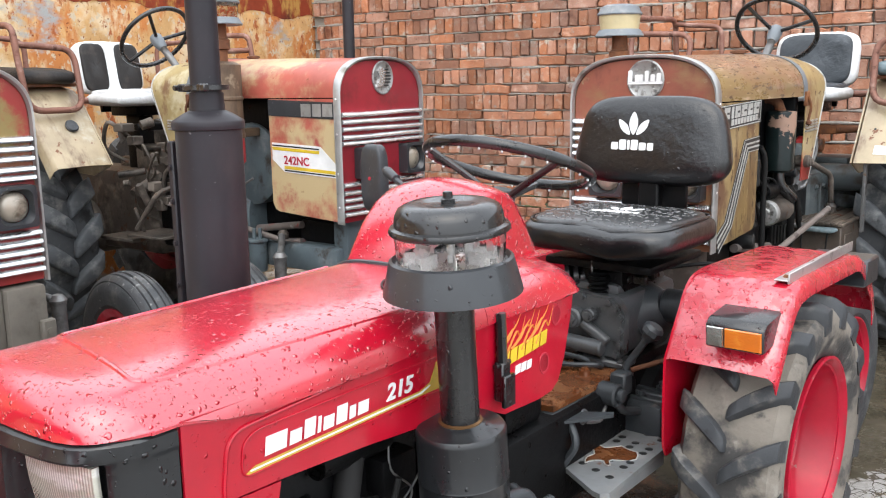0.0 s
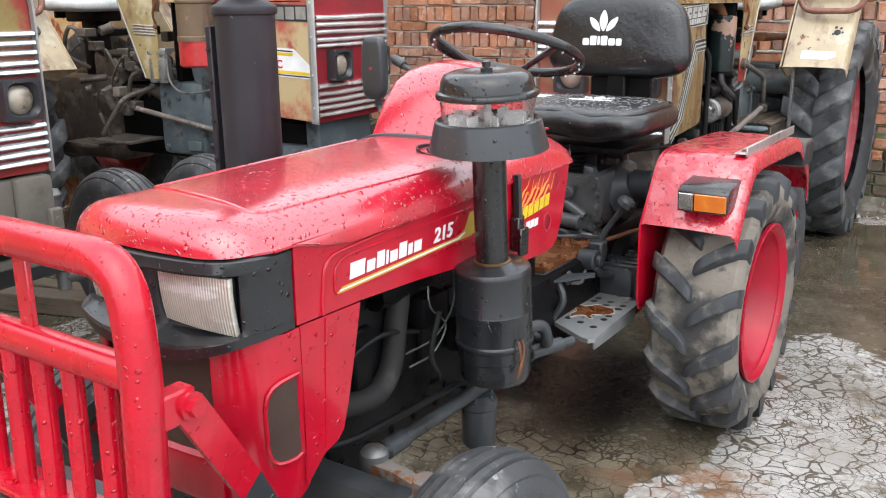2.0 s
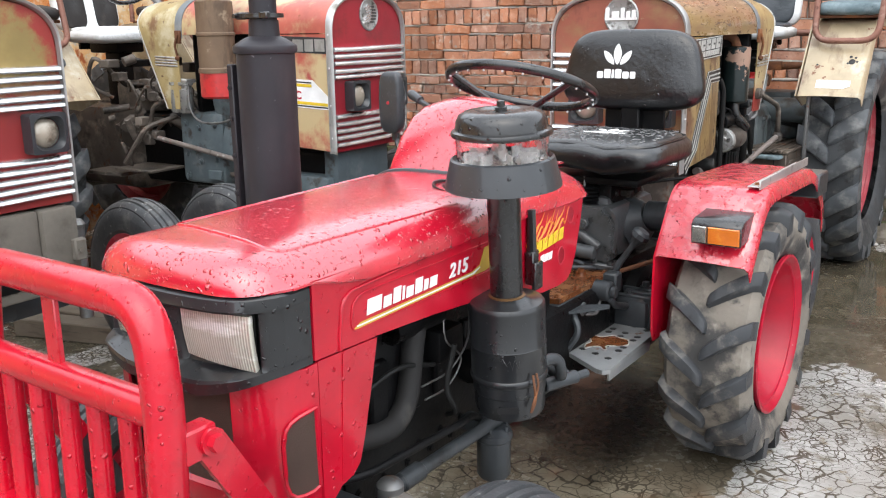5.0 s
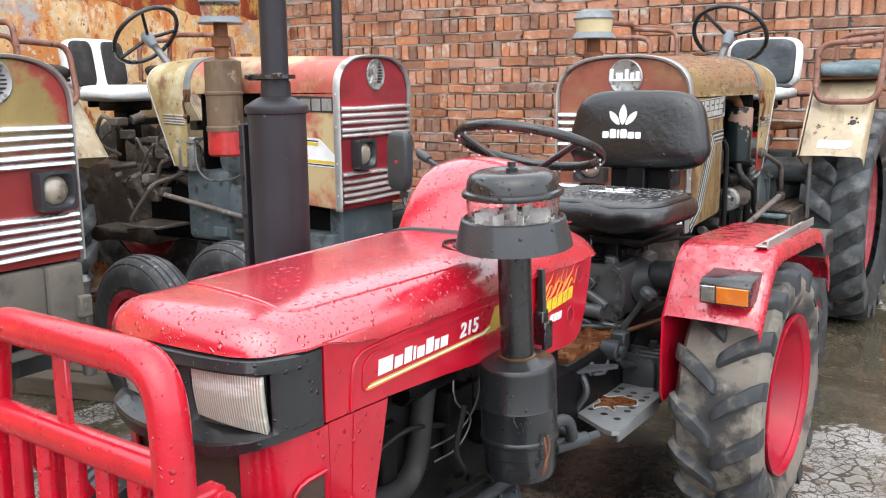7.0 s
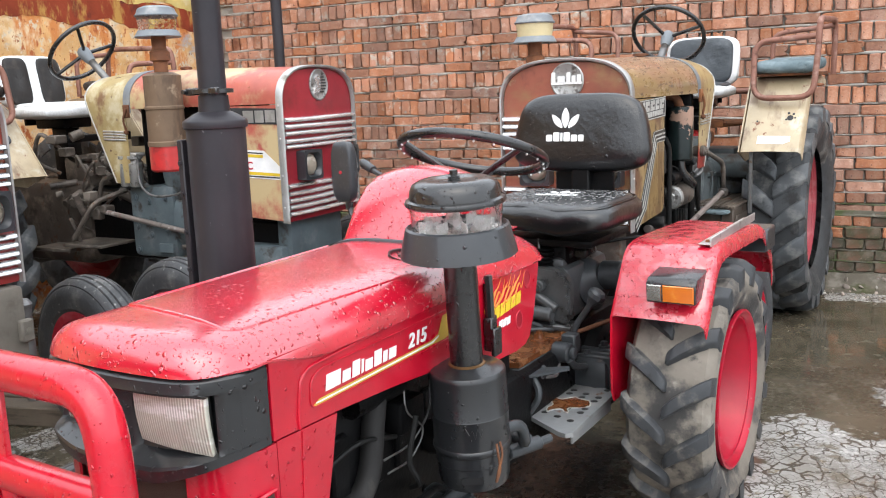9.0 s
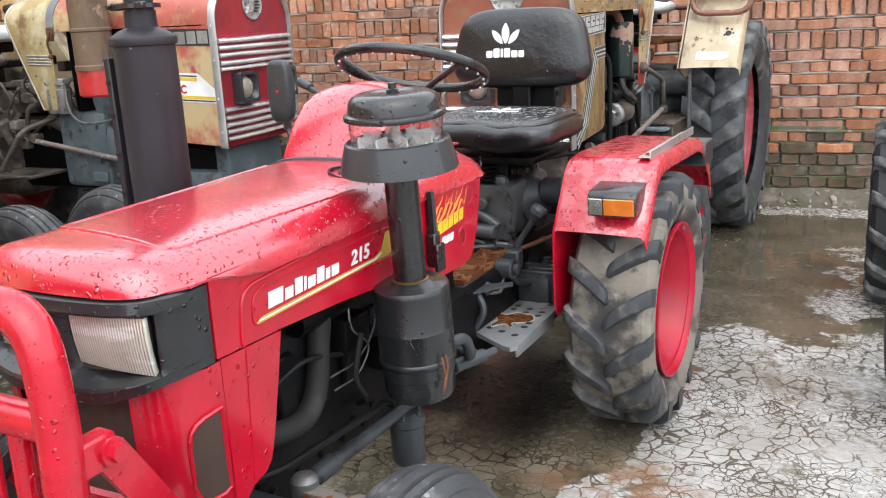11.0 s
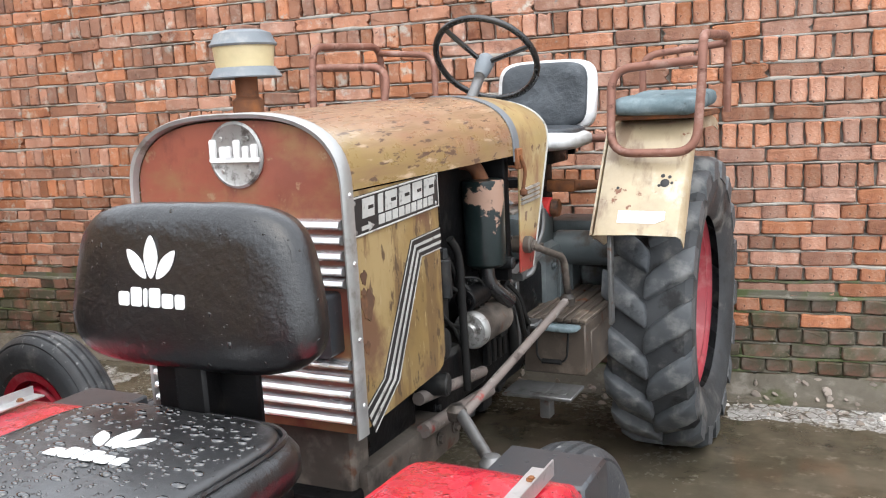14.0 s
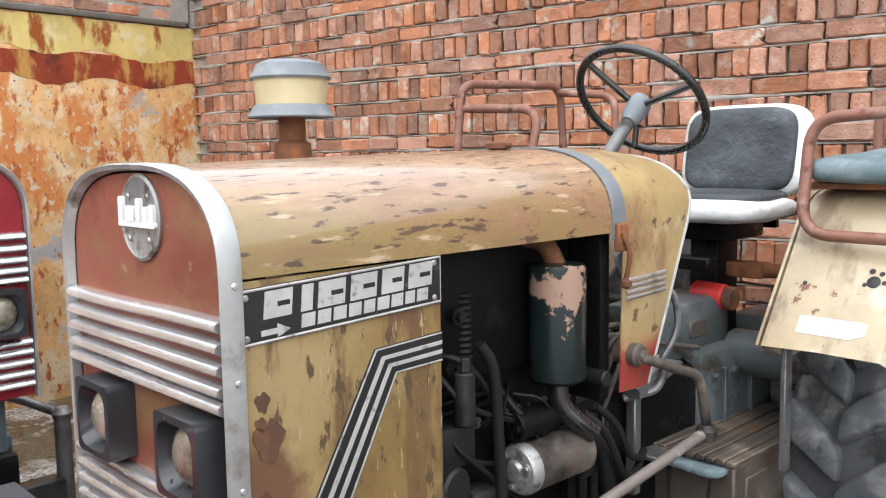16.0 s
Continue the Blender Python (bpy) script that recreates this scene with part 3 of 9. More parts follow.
def tube(bm, pts, r, seg=10, cap=True, closed=False):
    p = [Vector(q) for q in pts]
    n = len(p)
    side = None
    rings = []
    for i in range(n):
        if closed:
            d = (p[(i + 1) % n] - p[i - 1]).normalized()
        else:
            d = (p[min(i + 1, n - 1)] - p[max(i - 1, 0)]).normalized()
        if side is None:
            side = d.cross(Vector((0, 0, 1)) if abs(d.z) < 0.9 else Vector((1, 0, 0))).normalized()
        side = (side - d * side.dot(d)).normalized()
        up = d.cross(side)
        rr = r[i] if isinstance(r, (list, tuple)) else r
        rings.append([p[i] + rr * (math.cos(2 * math.pi * j / seg) * side + math.sin(2 * math.pi * j / seg) * up) for j in range(seg)])
    if closed:
        rings.append(rings[0])
        skin(bm, rings, True, False)
        bmesh.ops.remove_doubles(bm, verts=bm.verts, dist=1e-5)
        return bm
    return skin(bm, rings, True, cap)


def prism(bm, poly, d0, d1, ax="x", m=None):
    """A flat polygon given a depth. ax: the axis of the depth; poly is in the other two, in order."""
    def at(p, d):
        v = {"x": (d, p[0], p[1]), "y": (p[0], d, p[1]), "z": (p[0], p[1], d)}[ax]
        return (m @ Vector(v)) if m else v
    a = ring(bm, [at(p, d0) for p in poly])
    b = ring(bm, [at(p, d1) for p in poly])
    n = len(poly)
    for i in range(n):
        bm.faces.new((a[i], a[(i + 1) % n], b[(i + 1) % n], b[i]))
    bm.faces.new(a[::-1])
    bm.faces.new(b)
    return bm


def rrect(x0, x1, y0, y1, r, k=4):
    out = []
    for cx, cy, a0 in ((x1 - r, y1 - r, 0), (x0 + r, y1 - r, 90), (x0 + r, y0 + r, 180), (x1 - r, y0 + r, 270)):
        for i in range(k + 1):
            a = radians(a0 + 90 * i / k)
            out.append((cx + r * math.cos(a), cy + r * math.sin(a)))
    return out


def bolt(bm, p, way, r=0.009, h=0.008):
    """A hexagon head on a washer."""
    p, way = Vector(p), Vector(way).normalized()
    cyl(bm, p, p + way * h * 0.35, r * 1.45, seg=10)
    cyl(bm, p + way * h * 0.3, p + way * h, r, r * 0.92, seg=6)
    return bm


def words(text, size, m, material, parent, name="lettering", shear=0.0, depth=0.0006, width=1.0):
    c = bpy.data.curves.new(name, "FONT")
    c.body, c.size, c.shear, c.extrude = text, size, shear, depth
    c.offset = size * 0.022
    tmp = bpy.data.objects.new(name, c)
    scene.collection.objects.link(tmp)
    bpy.context.view_layer.update()
    me = bpy.data.meshes.new_from_object(tmp.evaluated_get(bpy.context.evaluated_depsgraph_get()))
    bpy.data.objects.remove(tmp)
    me.transform(m @ Matrix.Diagonal((width, 1, 1, 1)))
    me.materials.clear()
    me.materials.append(material)
    ob = new(name, me)
    ob.parent, ob.matrix_local = under(parent)
    return ob


# ---- setting: ground ----
def ground_material():
    """Pale cracked slab, whitened in part to mimic sky sheen, under patches of wet olive mud, with thin standing
    water.
    """
    m = mat("wet cracked concrete", (0.5, 0.5, 0.48), 0.5, 0)
    t = m.node_tree
    p = t.nodes["Principled BSDF"]
    N, L = t.nodes.new, t.links.new
    co = N("ShaderNodeTexCoord").outputs["Object"]

    def fac(scale, lo, hi, off=0.0, detail=6.0, vec=None, rough=0.6):
        mp = N("ShaderNodeMapping")
        mp.inputs["Location"].default_value = (off, off * 0.7, 0)
        L(vec or co, mp.inputs["Vector"])
        n = N("ShaderNodeTexNoise")
        n.inputs["Scale"].default_value, n.inputs["Detail"].default_value = scale, detail
        n.inputs["Roughness"].default_value = rough
        L(mp.outputs[0], n.inputs["Vector"])
        return span(n.outputs["Fac"], lo, hi)

    def span(x, lo, hi, a=0.0, b=1.0):
        r = N("ShaderNodeMapRange")
        r.interpolation_type = "SMOOTHSTEP"
        for k, q in (("From Min", lo), ("From Max", hi), ("To Min", a), ("To Max", b)):
            r.inputs[k].default_value = q
        L(x, r.inputs["Value"])
        return r.outputs["Result"]

    def calc(op, a, b, clamp=True):
        x = N("ShaderNodeMath")
        x.operation = op
        x.use_clamp = clamp
        for s, q in ((0, a), (1, b)):
            if isinstance(q, float):
                x.inputs[s].default_value = q
            else:
                L(q, x.inputs[s])
        return x.outputs[0]

    def mix(f, a, b):
        x = N("ShaderNodeMixRGB")
        L(f, x.inputs[0])
        for s, q in ((1, a), (2, b)):
            if isinstance(q, tuple):
                x.inputs[s].default_value = (*q, 1)
            else:
                L(q, x.inputs[s])
        return x.outputs[0]

    def bent(scale, much, src=None):
        n = N("ShaderNodeTexNoise")
        n.inputs["Scale"].default_value = scale
        n.inputs["Detail"].default_value = 4
        L(co, n.inputs["Vector"])
        c = N("ShaderNodeVectorMath")
        c.operation = "SUBTRACT"
        L(n.outputs["Color"], c.inputs[0])
        c.inputs[1].default_value = (0.5, 0.5, 0.5)
        sc = N("ShaderNodeVectorMath")
        sc.operation = "SCALE"
        sc.inputs["Scale"].default_value = much
        L(c.outputs[0], sc.inputs[0])
        ad = N("ShaderNodeVectorMath")
        L(src or co, ad.inputs[0])
        L(sc.outputs[0], ad.inputs[1])
        return ad.outputs[0]

    xyz = N("ShaderNodeSeparateXYZ")
    L(bent(1.6, 0.35), xyz.inputs[0])
    X, Y = xyz.outputs[0], xyz.outputs[1]
    # where the slab lies bare and its wet sheen is painted in: beside the tractor, and in a strip along the wall
    side = calc("SUBTRACT", X, calc("MULTIPLY", calc("MINIMUM", Y, 2.3, False), 0.25, False), False)
    bare = calc("MULTIPLY", calc("MULTIPLY", span(side, -0.82, -0.52), span(X, 2.6, 1.7)), calc("MULTIPLY", span(Y, 3.45, 2.9), span(Y, -1.2, -0.3)))
    strip = calc("MULTIPLY", span(X, 0.02, 0.16), calc("MULTIPLY", span(Y, 5.30, 5.42), span(Y, 5.68, 5.60)))
    # under the small tractor the slab shows brown through the wet, and is blotched near black further back
    under_ = calc("MULTIPLY", calc("MULTIPLY", span(X, -1.6, -1.2), span(Y, 0.65, 0.95)), span(Y, 2.25, 1.75))
    lobes = calc("MULTIPLY", calc("MULTIPLY", span(X, 0.25, 0.6), span(Y, 4.9, 4.5)), 0.50)
    bare = calc("MULTIPLY", bare, 0.80)
    yard = calc("MULTIPLY", span(X, -1.3, -2.2), 0.45)
    front = calc("MULTIPLY", span(Y, 0.9, 0.2), 0.40)
    field = calc("MAXIMUM", calc("MAXIMUM", bare, strip), calc("MAXIMUM", lobes, calc("MAXIMUM", yard, front)))
    blot = calc("ADD", calc("MULTIPLY", fac(2.4, 0.25, 0.75, 2.3, 8.0), 0.62), calc("MULTIPLY", fac(9.0, 0.25, 0.75, 8.1, 5.0), 0.22))
    pale = span(calc("SUBTRACT", calc("ADD", field, blot, False), 0.92, False), -0.02, 0.05)
    # cracks of uneven width, some of them closed
    path = bent(26.0, 0.012, bent(5.5, 0.11))
    crack = None
    for scale, width, keep in ((15.0, 0.085, (0.30, 0.48)), (33.0, 0.095, (0.38, 0.54))):
        v = N("ShaderNodeTexVoronoi")
        v.feature = "DISTANCE_TO_EDGE"
        v.inputs["Scale"].default_value = scale
        L(path, v.inputs["Vector"])
        wid = fac(6.0, 0.25, 0.75, scale, 3.0)
        c = span(calc("SUBTRACT", v.outputs["Distance"], calc("MULTIPLY", wid, width), False), -0.035, 0.015, 1.0, 0.0)
        c = calc("MULTIPLY", c, fac(3.1, keep[0], keep[1], 4.0 + scale))
        crack = c if crack is None else calc("MAXIMUM", crack, c)
    grain = fac(34.0, 0.35, 0.7, 3.0)
    cloud_ = fac(2.0, 0.35, 0.7, 15.0)
    # pale slab colour, lightened further for the sky mirrored in its wet film
    white = mix(grain, (0.42, 0.415, 0.40), (0.56, 0.555, 0.54))
    white = mix(cloud_, white, (0.30, 0.285, 0.26))
    white = mix(fac(6.0, 0.56, 0.66, 41.0), white, (0.20, 0.18, 0.145))
    white = mix(fac(13.0, 0.58, 0.66, 71.0, 5.0), white, (0.26, 0.225, 0.17))
    white = mix(calc("MULTIPLY", crack, 0.92), white, (0.075, 0.060, 0.043))
    mud = mix(fac(3.0, 0.35, 0.68, 9.0), (0.070, 0.060, 0.040), (0.125, 0.106, 0.076))
    mud = mix(fac(11.0, 0.55, 0.75, 19.0), mud, (0.19, 0.17, 0.13))
    mud = mix(fac(1.7, 0.62, 0.72, 31.0), mud, (0.045, 0.039, 0.03))
    tan = mix(fac(4.0, 0.35, 0.65, 61.0), (0.105, 0.082, 0.055), (0.22, 0.19, 0.14))
    tan = mix(calc("MULTIPLY", crack, 0.85), tan, (0.035, 0.028, 0.02))
    mud = mix(calc("MULTIPLY", under_, fac(3.4, 0.36, 0.46, 66.0)), mud, tan)
    inky = calc("MULTIPLY", calc("MULTIPLY", span(X, -1.55, -1.25), span(X, -0.35, -0.55)), calc("MULTIPLY", span(Y, 1.55, 2.1), span(Y, 2.9, 2.5)))
    mud = mix(calc("MULTIPLY", inky, fac(2.6, 0.30, 0.46, 51.0)), mud, (0.014, 0.012, 0.010))
    col = mix(pale, mud, white)
    rx = calc("SUBTRACT", 1.0, span(calc("ADD", calc("ABSOLUTE", calc("ADD", X, 0.10, False), 0.0, False), calc("ABSOLUTE", calc("SUBTRACT", Y, 1.64, False), 0.0, False), False), 0.12, 0.42))
    stain = calc("MULTIPLY", rx, fac(7.0, 0.40, 0.62, 27.0))
    col = mix(calc("MULTIPLY", stain, 0.8), col, (0.24, 0.115, 0.055))
    L(col, p.inputs["Base Color"])
    pool = calc("MULTIPLY", fac(1.3, 0.46, 0.54, 21.0), calc("SUBTRACT", 1.0, calc("MULTIPLY", pale, 0.6)))
    rg = N("ShaderNodeMix")
    L(pool, rg.inputs["Factor"])
    rg.inputs["B"].default_value = 0.04
    L(span(grain, 0.0, 1.0, 0.16, 0.36), rg.inputs["A"])
    L(rg.outputs["Result"], p.inputs["Roughness"])
    flat = calc("SUBTRACT", 1.0, calc("MULTIPLY", pool, 0.9))
    h = calc("ADD", calc("MULTIPLY", fac(16.0, 0.2, 0.8, 1.0), 0.5), calc("MULTIPLY", calc("MULTIPLY", pale, 0.5), calc("SUBTRACT", 1.0, crack)), False)
    b = N("ShaderNodeBump")
    b.inputs["Distance"].default_value = 0.008
    L(calc("MULTIPLY", flat, 0.6), b.inputs["Strength"])
    L(h, b.inputs["Height"])
    L(b.outputs[0], p.inputs["Normal"])
    return m


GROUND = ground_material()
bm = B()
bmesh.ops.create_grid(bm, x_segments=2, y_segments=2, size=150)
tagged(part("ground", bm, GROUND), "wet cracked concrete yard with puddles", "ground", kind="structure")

# ---- setting: brick wall and plaster wall ----
WALL_Y, CORNER_X = 5.86, -5.07
MORTAR = mat("grey mortar", (0.36, 0.335, 0.30), 0.9, 0, [((0.25, 0.225, 0.195), 9, 0.5, 0.7, ONE, None), ((0.44, 0.42, 0.385), 17, 0.56, 0.68, ONE, None), ((0.13, 0.125, 0.105), 1.3, 0.56, 0.76, ONE, None)], [(60, 0.6, 0.01)], spec=0.2)
BRICK = mat("red clay brick", (0.41, 0.182, 0.104), 0.85, 0, [((0.50, 0.30, 0.21), 14, 0.5, 0.70, ONE, None), ((0.21, 0.085, 0.055), 6, 0.54, 0.72, ONE, None), ((0.46, 0.40, 0.335), 9, 0.57, 0.69, ONE, None), ((0.30, 0.28, 0.25), 20, 0.60, 0.72, ONE, None), ((0.12, 0.065, 0.045), 34, 0.62, 0.70, ONE, None)], [(38, 0.8, 0.014), (150, 0.6, 0.003)], vary=0.34, spec=0.2)
MOSSY = mat("damp mossy brick", (0.17, 0.085, 0.058), 0.75, 0, [((0.085, 0.080, 0.048), 5, 0.44, 0.60, ONE, None), ((0.28, 0.19, 0.15), 13, 0.58, 0.68, ONE, None), ((0.16, 0.13, 0.10), 10, 0.5, 0.7, ONE, None), ((0.045, 0.045, 0.035), 4, 0.56, 0.75, ONE, 0.45)], [(45, 0.6, 0.010)], vary=0.28, spec=0.2)
DAMP_MORTAR = mat("dark mossy mortar", (0.15, 0.14, 0.11), 0.85, 0, [((0.10, 0.12, 0.055), 5, 0.45, 0.6, ONE, None), ((0.28, 0.27, 0.235), 14, 0.56, 0.68, ONE, None)], [(50, 0.6, 0.01)], spec=0.2)
MUD = mat("damp silt", (0.13, 0.115, 0.09), 0.5, 0, [((0.22, 0.20, 0.17), 9, 0.5, 0.7, ONE, 0.8), ((0.07, 0.08, 0.035), 5, 0.55, 0.7, ONE, None)], [(30, 0.6, 0.02)], spec=0.2)

bm = B()
box(bm, CORNER_X - 0.3, 9.0, WALL_Y + 0.024, WALL_Y + 0.35, -0.1, 3.4, 0)
wall_north = tagged(part("wall_north", bm, MORTAR), "red brick wall with rough grey mortar joints", "wall", kind="structure")
bm = B()
box(bm, CORNER_X - 0.3, 9.0, WALL_Y - 0.012, WALL_Y + 0.008, -0.1, 0.53, 0.004)
ledge = part("plinth", bm, DAMP_MORTAR, wall_north, "mossy damp brick plinth")
bm = B()
prof = [(WALL_Y - 0.046, 0.10), (WALL_Y - 0.09, 0.07), (WALL_Y - 0.14, 0.03), (WALL_Y - 0.19, 0.010), (WALL_Y - 0.23, 0.003), (WALL_Y - 0.23, -0.05), (WALL_Y - 0.046, -0.05)]
rs = []
for i in range(60):
    x = CORNER_X + i * 0.24
    rs.append([(x, y + 0.03 * noise.noise((x * 2, y * 5, 0)), z * (1 + 0.5 * noise.noise((x * 1.5, 4, 0))) if z > 0 else z) for y, z in prof])
skin(bm, rs)
tagged(part("silt_bank", bm, MUD), "damp grey silt along the foot of the wall", "silt", kind="structure")

# plaster wall with rust stains
PLASTER = mat("stained ochre plaster", (0.64, 0.39, 0.17), 0.8, 0, [
    ((0.72, 0.58, 0.38), 3.0, 0.47, 0.60, ONE, None), ((0.56, 0.22, 0.07), 4.0, 0.50, 0.60, (1, 1, 0.5), None), ((0.60, 0.50, 0.36), 16, 0.55, 0.62, ONE, None),
    ((0.38, 0.39, 0.39), 2.2, 0.57, 0.66, (1, 0.7, 1.4), None), ((0.38, 0.115, 0.04), 12, 0.56, 0.63, (1, 1, 0.6), None), ((0.22, 0.06, 0.02), 34, 0.60, 0.66, ONE, None)], [(30, 0.4, 0.01), (120, 0.3, 0.003)], spec=0.2)
STRIPE = mat("rust red painted band", (0.24, 0.045, 0.02), 0.8, 0, [((0.45, 0.25, 0.07), 7, 0.5, 0.62, (1, 1, 0.4), None), ((0.12, 0.03, 0.02), 4, 0.55, 0.7, ONE, None)], [(40, 0.4, 0.008)], spec=0.2)
LIMEY = mat("yellow green stained plaster", (0.58, 0.46, 0.17), 0.8, 0, [((0.28, 0.08, 0.02), 6, 0.54, 0.64, (1, 1, 0.4), None), ((0.60, 0.54, 0.34), 5, 0.55, 0.7, ONE, None)], [(40, 0.4, 0.008)], spec=0.2)
bm = B()
box(bm, CORNER_X - 0.30, CORNER_X, -14.0, WALL_Y + 0.34, -0.1, 2.47, 0.01)
wall_west = tagged(part("wall_west", bm, PLASTER), "ochre plaster wall streaked with rust and mould", "wall", kind="structure")


def ragged_band(name, z0, z1, material, lab, proud):
    bm = B()
    rs = []
    y = -6.0
    while y < WALL_Y:
        a = z0 + 0.05 * noise.noise((y * 3, z0, 1)) + 0.02 * noise.noise((y * 14, z0, 2))
        b = z1 + 0.02 * noise.noise((y * 5, z1, 3))
        rs.append([(CORNER_X - 0.05, y, a), (CORNER_X + proud, y, a), (CORNER_X + proud, y, b), (CORNER_X - 0.05, y, b)])
        y += 0.05
    skin(bm, rs)
    return part(name, bm, material, wall_west, lab)


ragged_band("painted_band", 2.06, 2.24, STRIPE, "dark rust red painted band", 0.003)
ragged_band("top_plaster", 2.24, 2.46, LIMEY, "yellow green weathered plaster", 0.0035)
bm = B()
box(bm, CORNER_X - 0.32, CORNER_X + 0.02, -14.0, WALL_Y - 0.06, 2.472, 2.51, 0.008)
part("coping", bm, CONCRETE_BLOCK, wall_west, "grey concrete coping")
bm = B()
box(bm, CORNER_X - 0.30, CORNER_X - 0.05, -14.0, WALL_Y + 0.005, 2.513, 3.4, 0)
wall_upper = part("upper_wall", bm, MORTAR, wall_west, "brickwork above the coping")


# ---- wheels ----
def tread_tyre(tyre_name, parent, r, w, rim_r, lugs, hub_z, lug_h=0.035, material=RUBBER):
    """A tractor tyre about the x axis, centred on its own origin: carcass and V lugs."""
    bm = B()
    a = r - lug_h
    prof = [(rim_r, -w * 0.36), (rim_r + 0.02, -w * 0.42), (rim_r + (a - rim_r) * 0.5, -w * 0.5), (a - 0.03, -w * 0.49), (a - 0.006, -w * 0.42), (a, -w * 0.2), (a + 0.004, 0),
            (a, w * 0.2), (a - 0.006, w * 0.42), (a - 0.03, w * 0.49), (rim_r + (a - rim_r) * 0.5, w * 0.5), (rim_r + 0.02, w * 0.42), (rim_r, w * 0.36)]
    seg = 56
    rings = [[(x, q * math.cos(2 * math.pi * i / seg), q * math.sin(2 * math.pi * i / seg)) for i in range(seg)] for q, x in prof]
    skin(bm, rings, True, False)
    tyre = part("tyre", bm, material, parent)
    return tyre


def lug_set(tyre, r, w, lugs, lug_h, material, sweep, wide):
    """V lugs: each a blunt, slightly bent bar from the centre line over the shoulder."""
    a = r - lug_h
    for side in (-1, 1):
        bm = B()
        rings = []
        for s in (0.0, 0.04, 0.2, 0.4, 0.6, 0.78, 0.9, 1.0):
            x = side * (-0.015 * w + s * w * 0.525)
            ang = sweep * w / r * s ** 0.85
            wid = wide * (0.94 + 0.16 * s) * (0.55 if s == 0 else 0.86 if s < 0.1 else 1.0)
            drop = 0.006 if s == 0 else 0.0 if s < 0.75 else (s - 0.75) * 0.09
            top = a + lug_h - drop
            low = a - 0.012 - (0.045 if s > 0.85 else 0)
            pts = []
            for rad, off in ((low, -wid * 0.66), (top - 0.006, -wid * 0.52), (top, -wid * 0.40), (top, wid * 0.40), (top - 0.006, wid * 0.52), (low, wid * 0.66)):
                th = ang + off / a
                pts.append((x, rad * math.sin(th), rad * math.cos(th)))
            rings.append(pts)
        skin(bm, rings)
        first = part("lug", bm, material, tyre, angle=50)
        for i in range(lugs):
            ob = first if i == 0 else new("lug", first.data)
            ob.parent = first.parent
            ob.matrix_local = pose(0, 0, 0, 360.0 * (i + (0.5 if side > 0 else 0)) / lugs, 0, 0)


def rim_disc(parent, rim_r, w, dish, material, bolts=6, out=1, deep=0.42):
    """A pressed steel wheel; out: the side of the dish, +1 for +x."""
    bm = B()
    e = w * deep
    prof = [(0.001, dish), (rim_r * 0.28, dish), (rim_r * 0.34, dish + 0.02), (rim_r * 0.62, dish + 0.012), (rim_r * 0.74, dish - 0.03), (rim_r * 0.80, dish - 0.02),
            (rim_r * 0.86, e - 0.05), (rim_r * 0.93, e - 0.022), (rim_r * 0.94, e - 0.006), (rim_r * 1.05, e), (rim_r * 1.06, e + 0.012), (rim_r * 1.03, e + 0.014),
            (rim_r * 0.98, e + 0.004), (rim_r * 0.90, e - 0.06), (rim_r * 0.90, -e), (rim_r * 1.05, -e), (rim_r * 1.05, -e - 0.01), (rim_r * 0.88, -e - 0.004), (rim_r * 0.87, e - 0.08),
            (rim_r * 0.7, dish - 0.045), (0.001, dish - 0.02)]
    lathe(bm, prof, pose(0, 0, 0, 0, 90 * out, 0), 44)
    rim = part("rim", bm, material, parent)
    bm = B()
    for i in range(bolts):
        an = 2 * math.pi * i / bolts
        q = Vector((out * (dish + 0.018), rim_r * 0.47 * math.cos(an), rim_r * 0.47 * math.sin(an)))
        bolt(bm, q, (out, 0, 0), 0.012, 0.02)
    parts("wheel_bolt", bm, RUSTY, rim, "rusty wheel bolt", "wheel_bolt")
    bm = B()
    cyl(bm, (out * dish, 0, 0), (out * (dish + 0.05), 0, 0), rim_r * 0.2, rim_r * 0.17, 18, 0.006)
    part("hub", bm, RUSTY, rim, "rusty wheel hub")
    return rim


def drive_wheel(name, tractor, x, y, r, w, rim_r, lugs, out, rimmat, floor_mat, turn=0.0, lug_h=0.035, dish=0.0, deep=0.42):
    wheel = new(name)
    wheel.parent = tractor
    wheel.matrix_local = pose(x, y, r, 0, 0, 0) @ pose(0, 0, 0, turn, 0, 0)
    tyre = tread_tyre("tyre", wheel, r, w, rim_r, lugs, r, lug_h, floor_mat)
    lug_set(tyre, r, w, lugs, lug_h, LUG if floor_mat is not DUSTY else LUG_GREY, *((0.40, 0.045) if r < 0.5 else (0.40, 0.092)))
    rim_disc(wheel, rim_r, w, dish, rimmat, 8, out, deep)
    return wheel


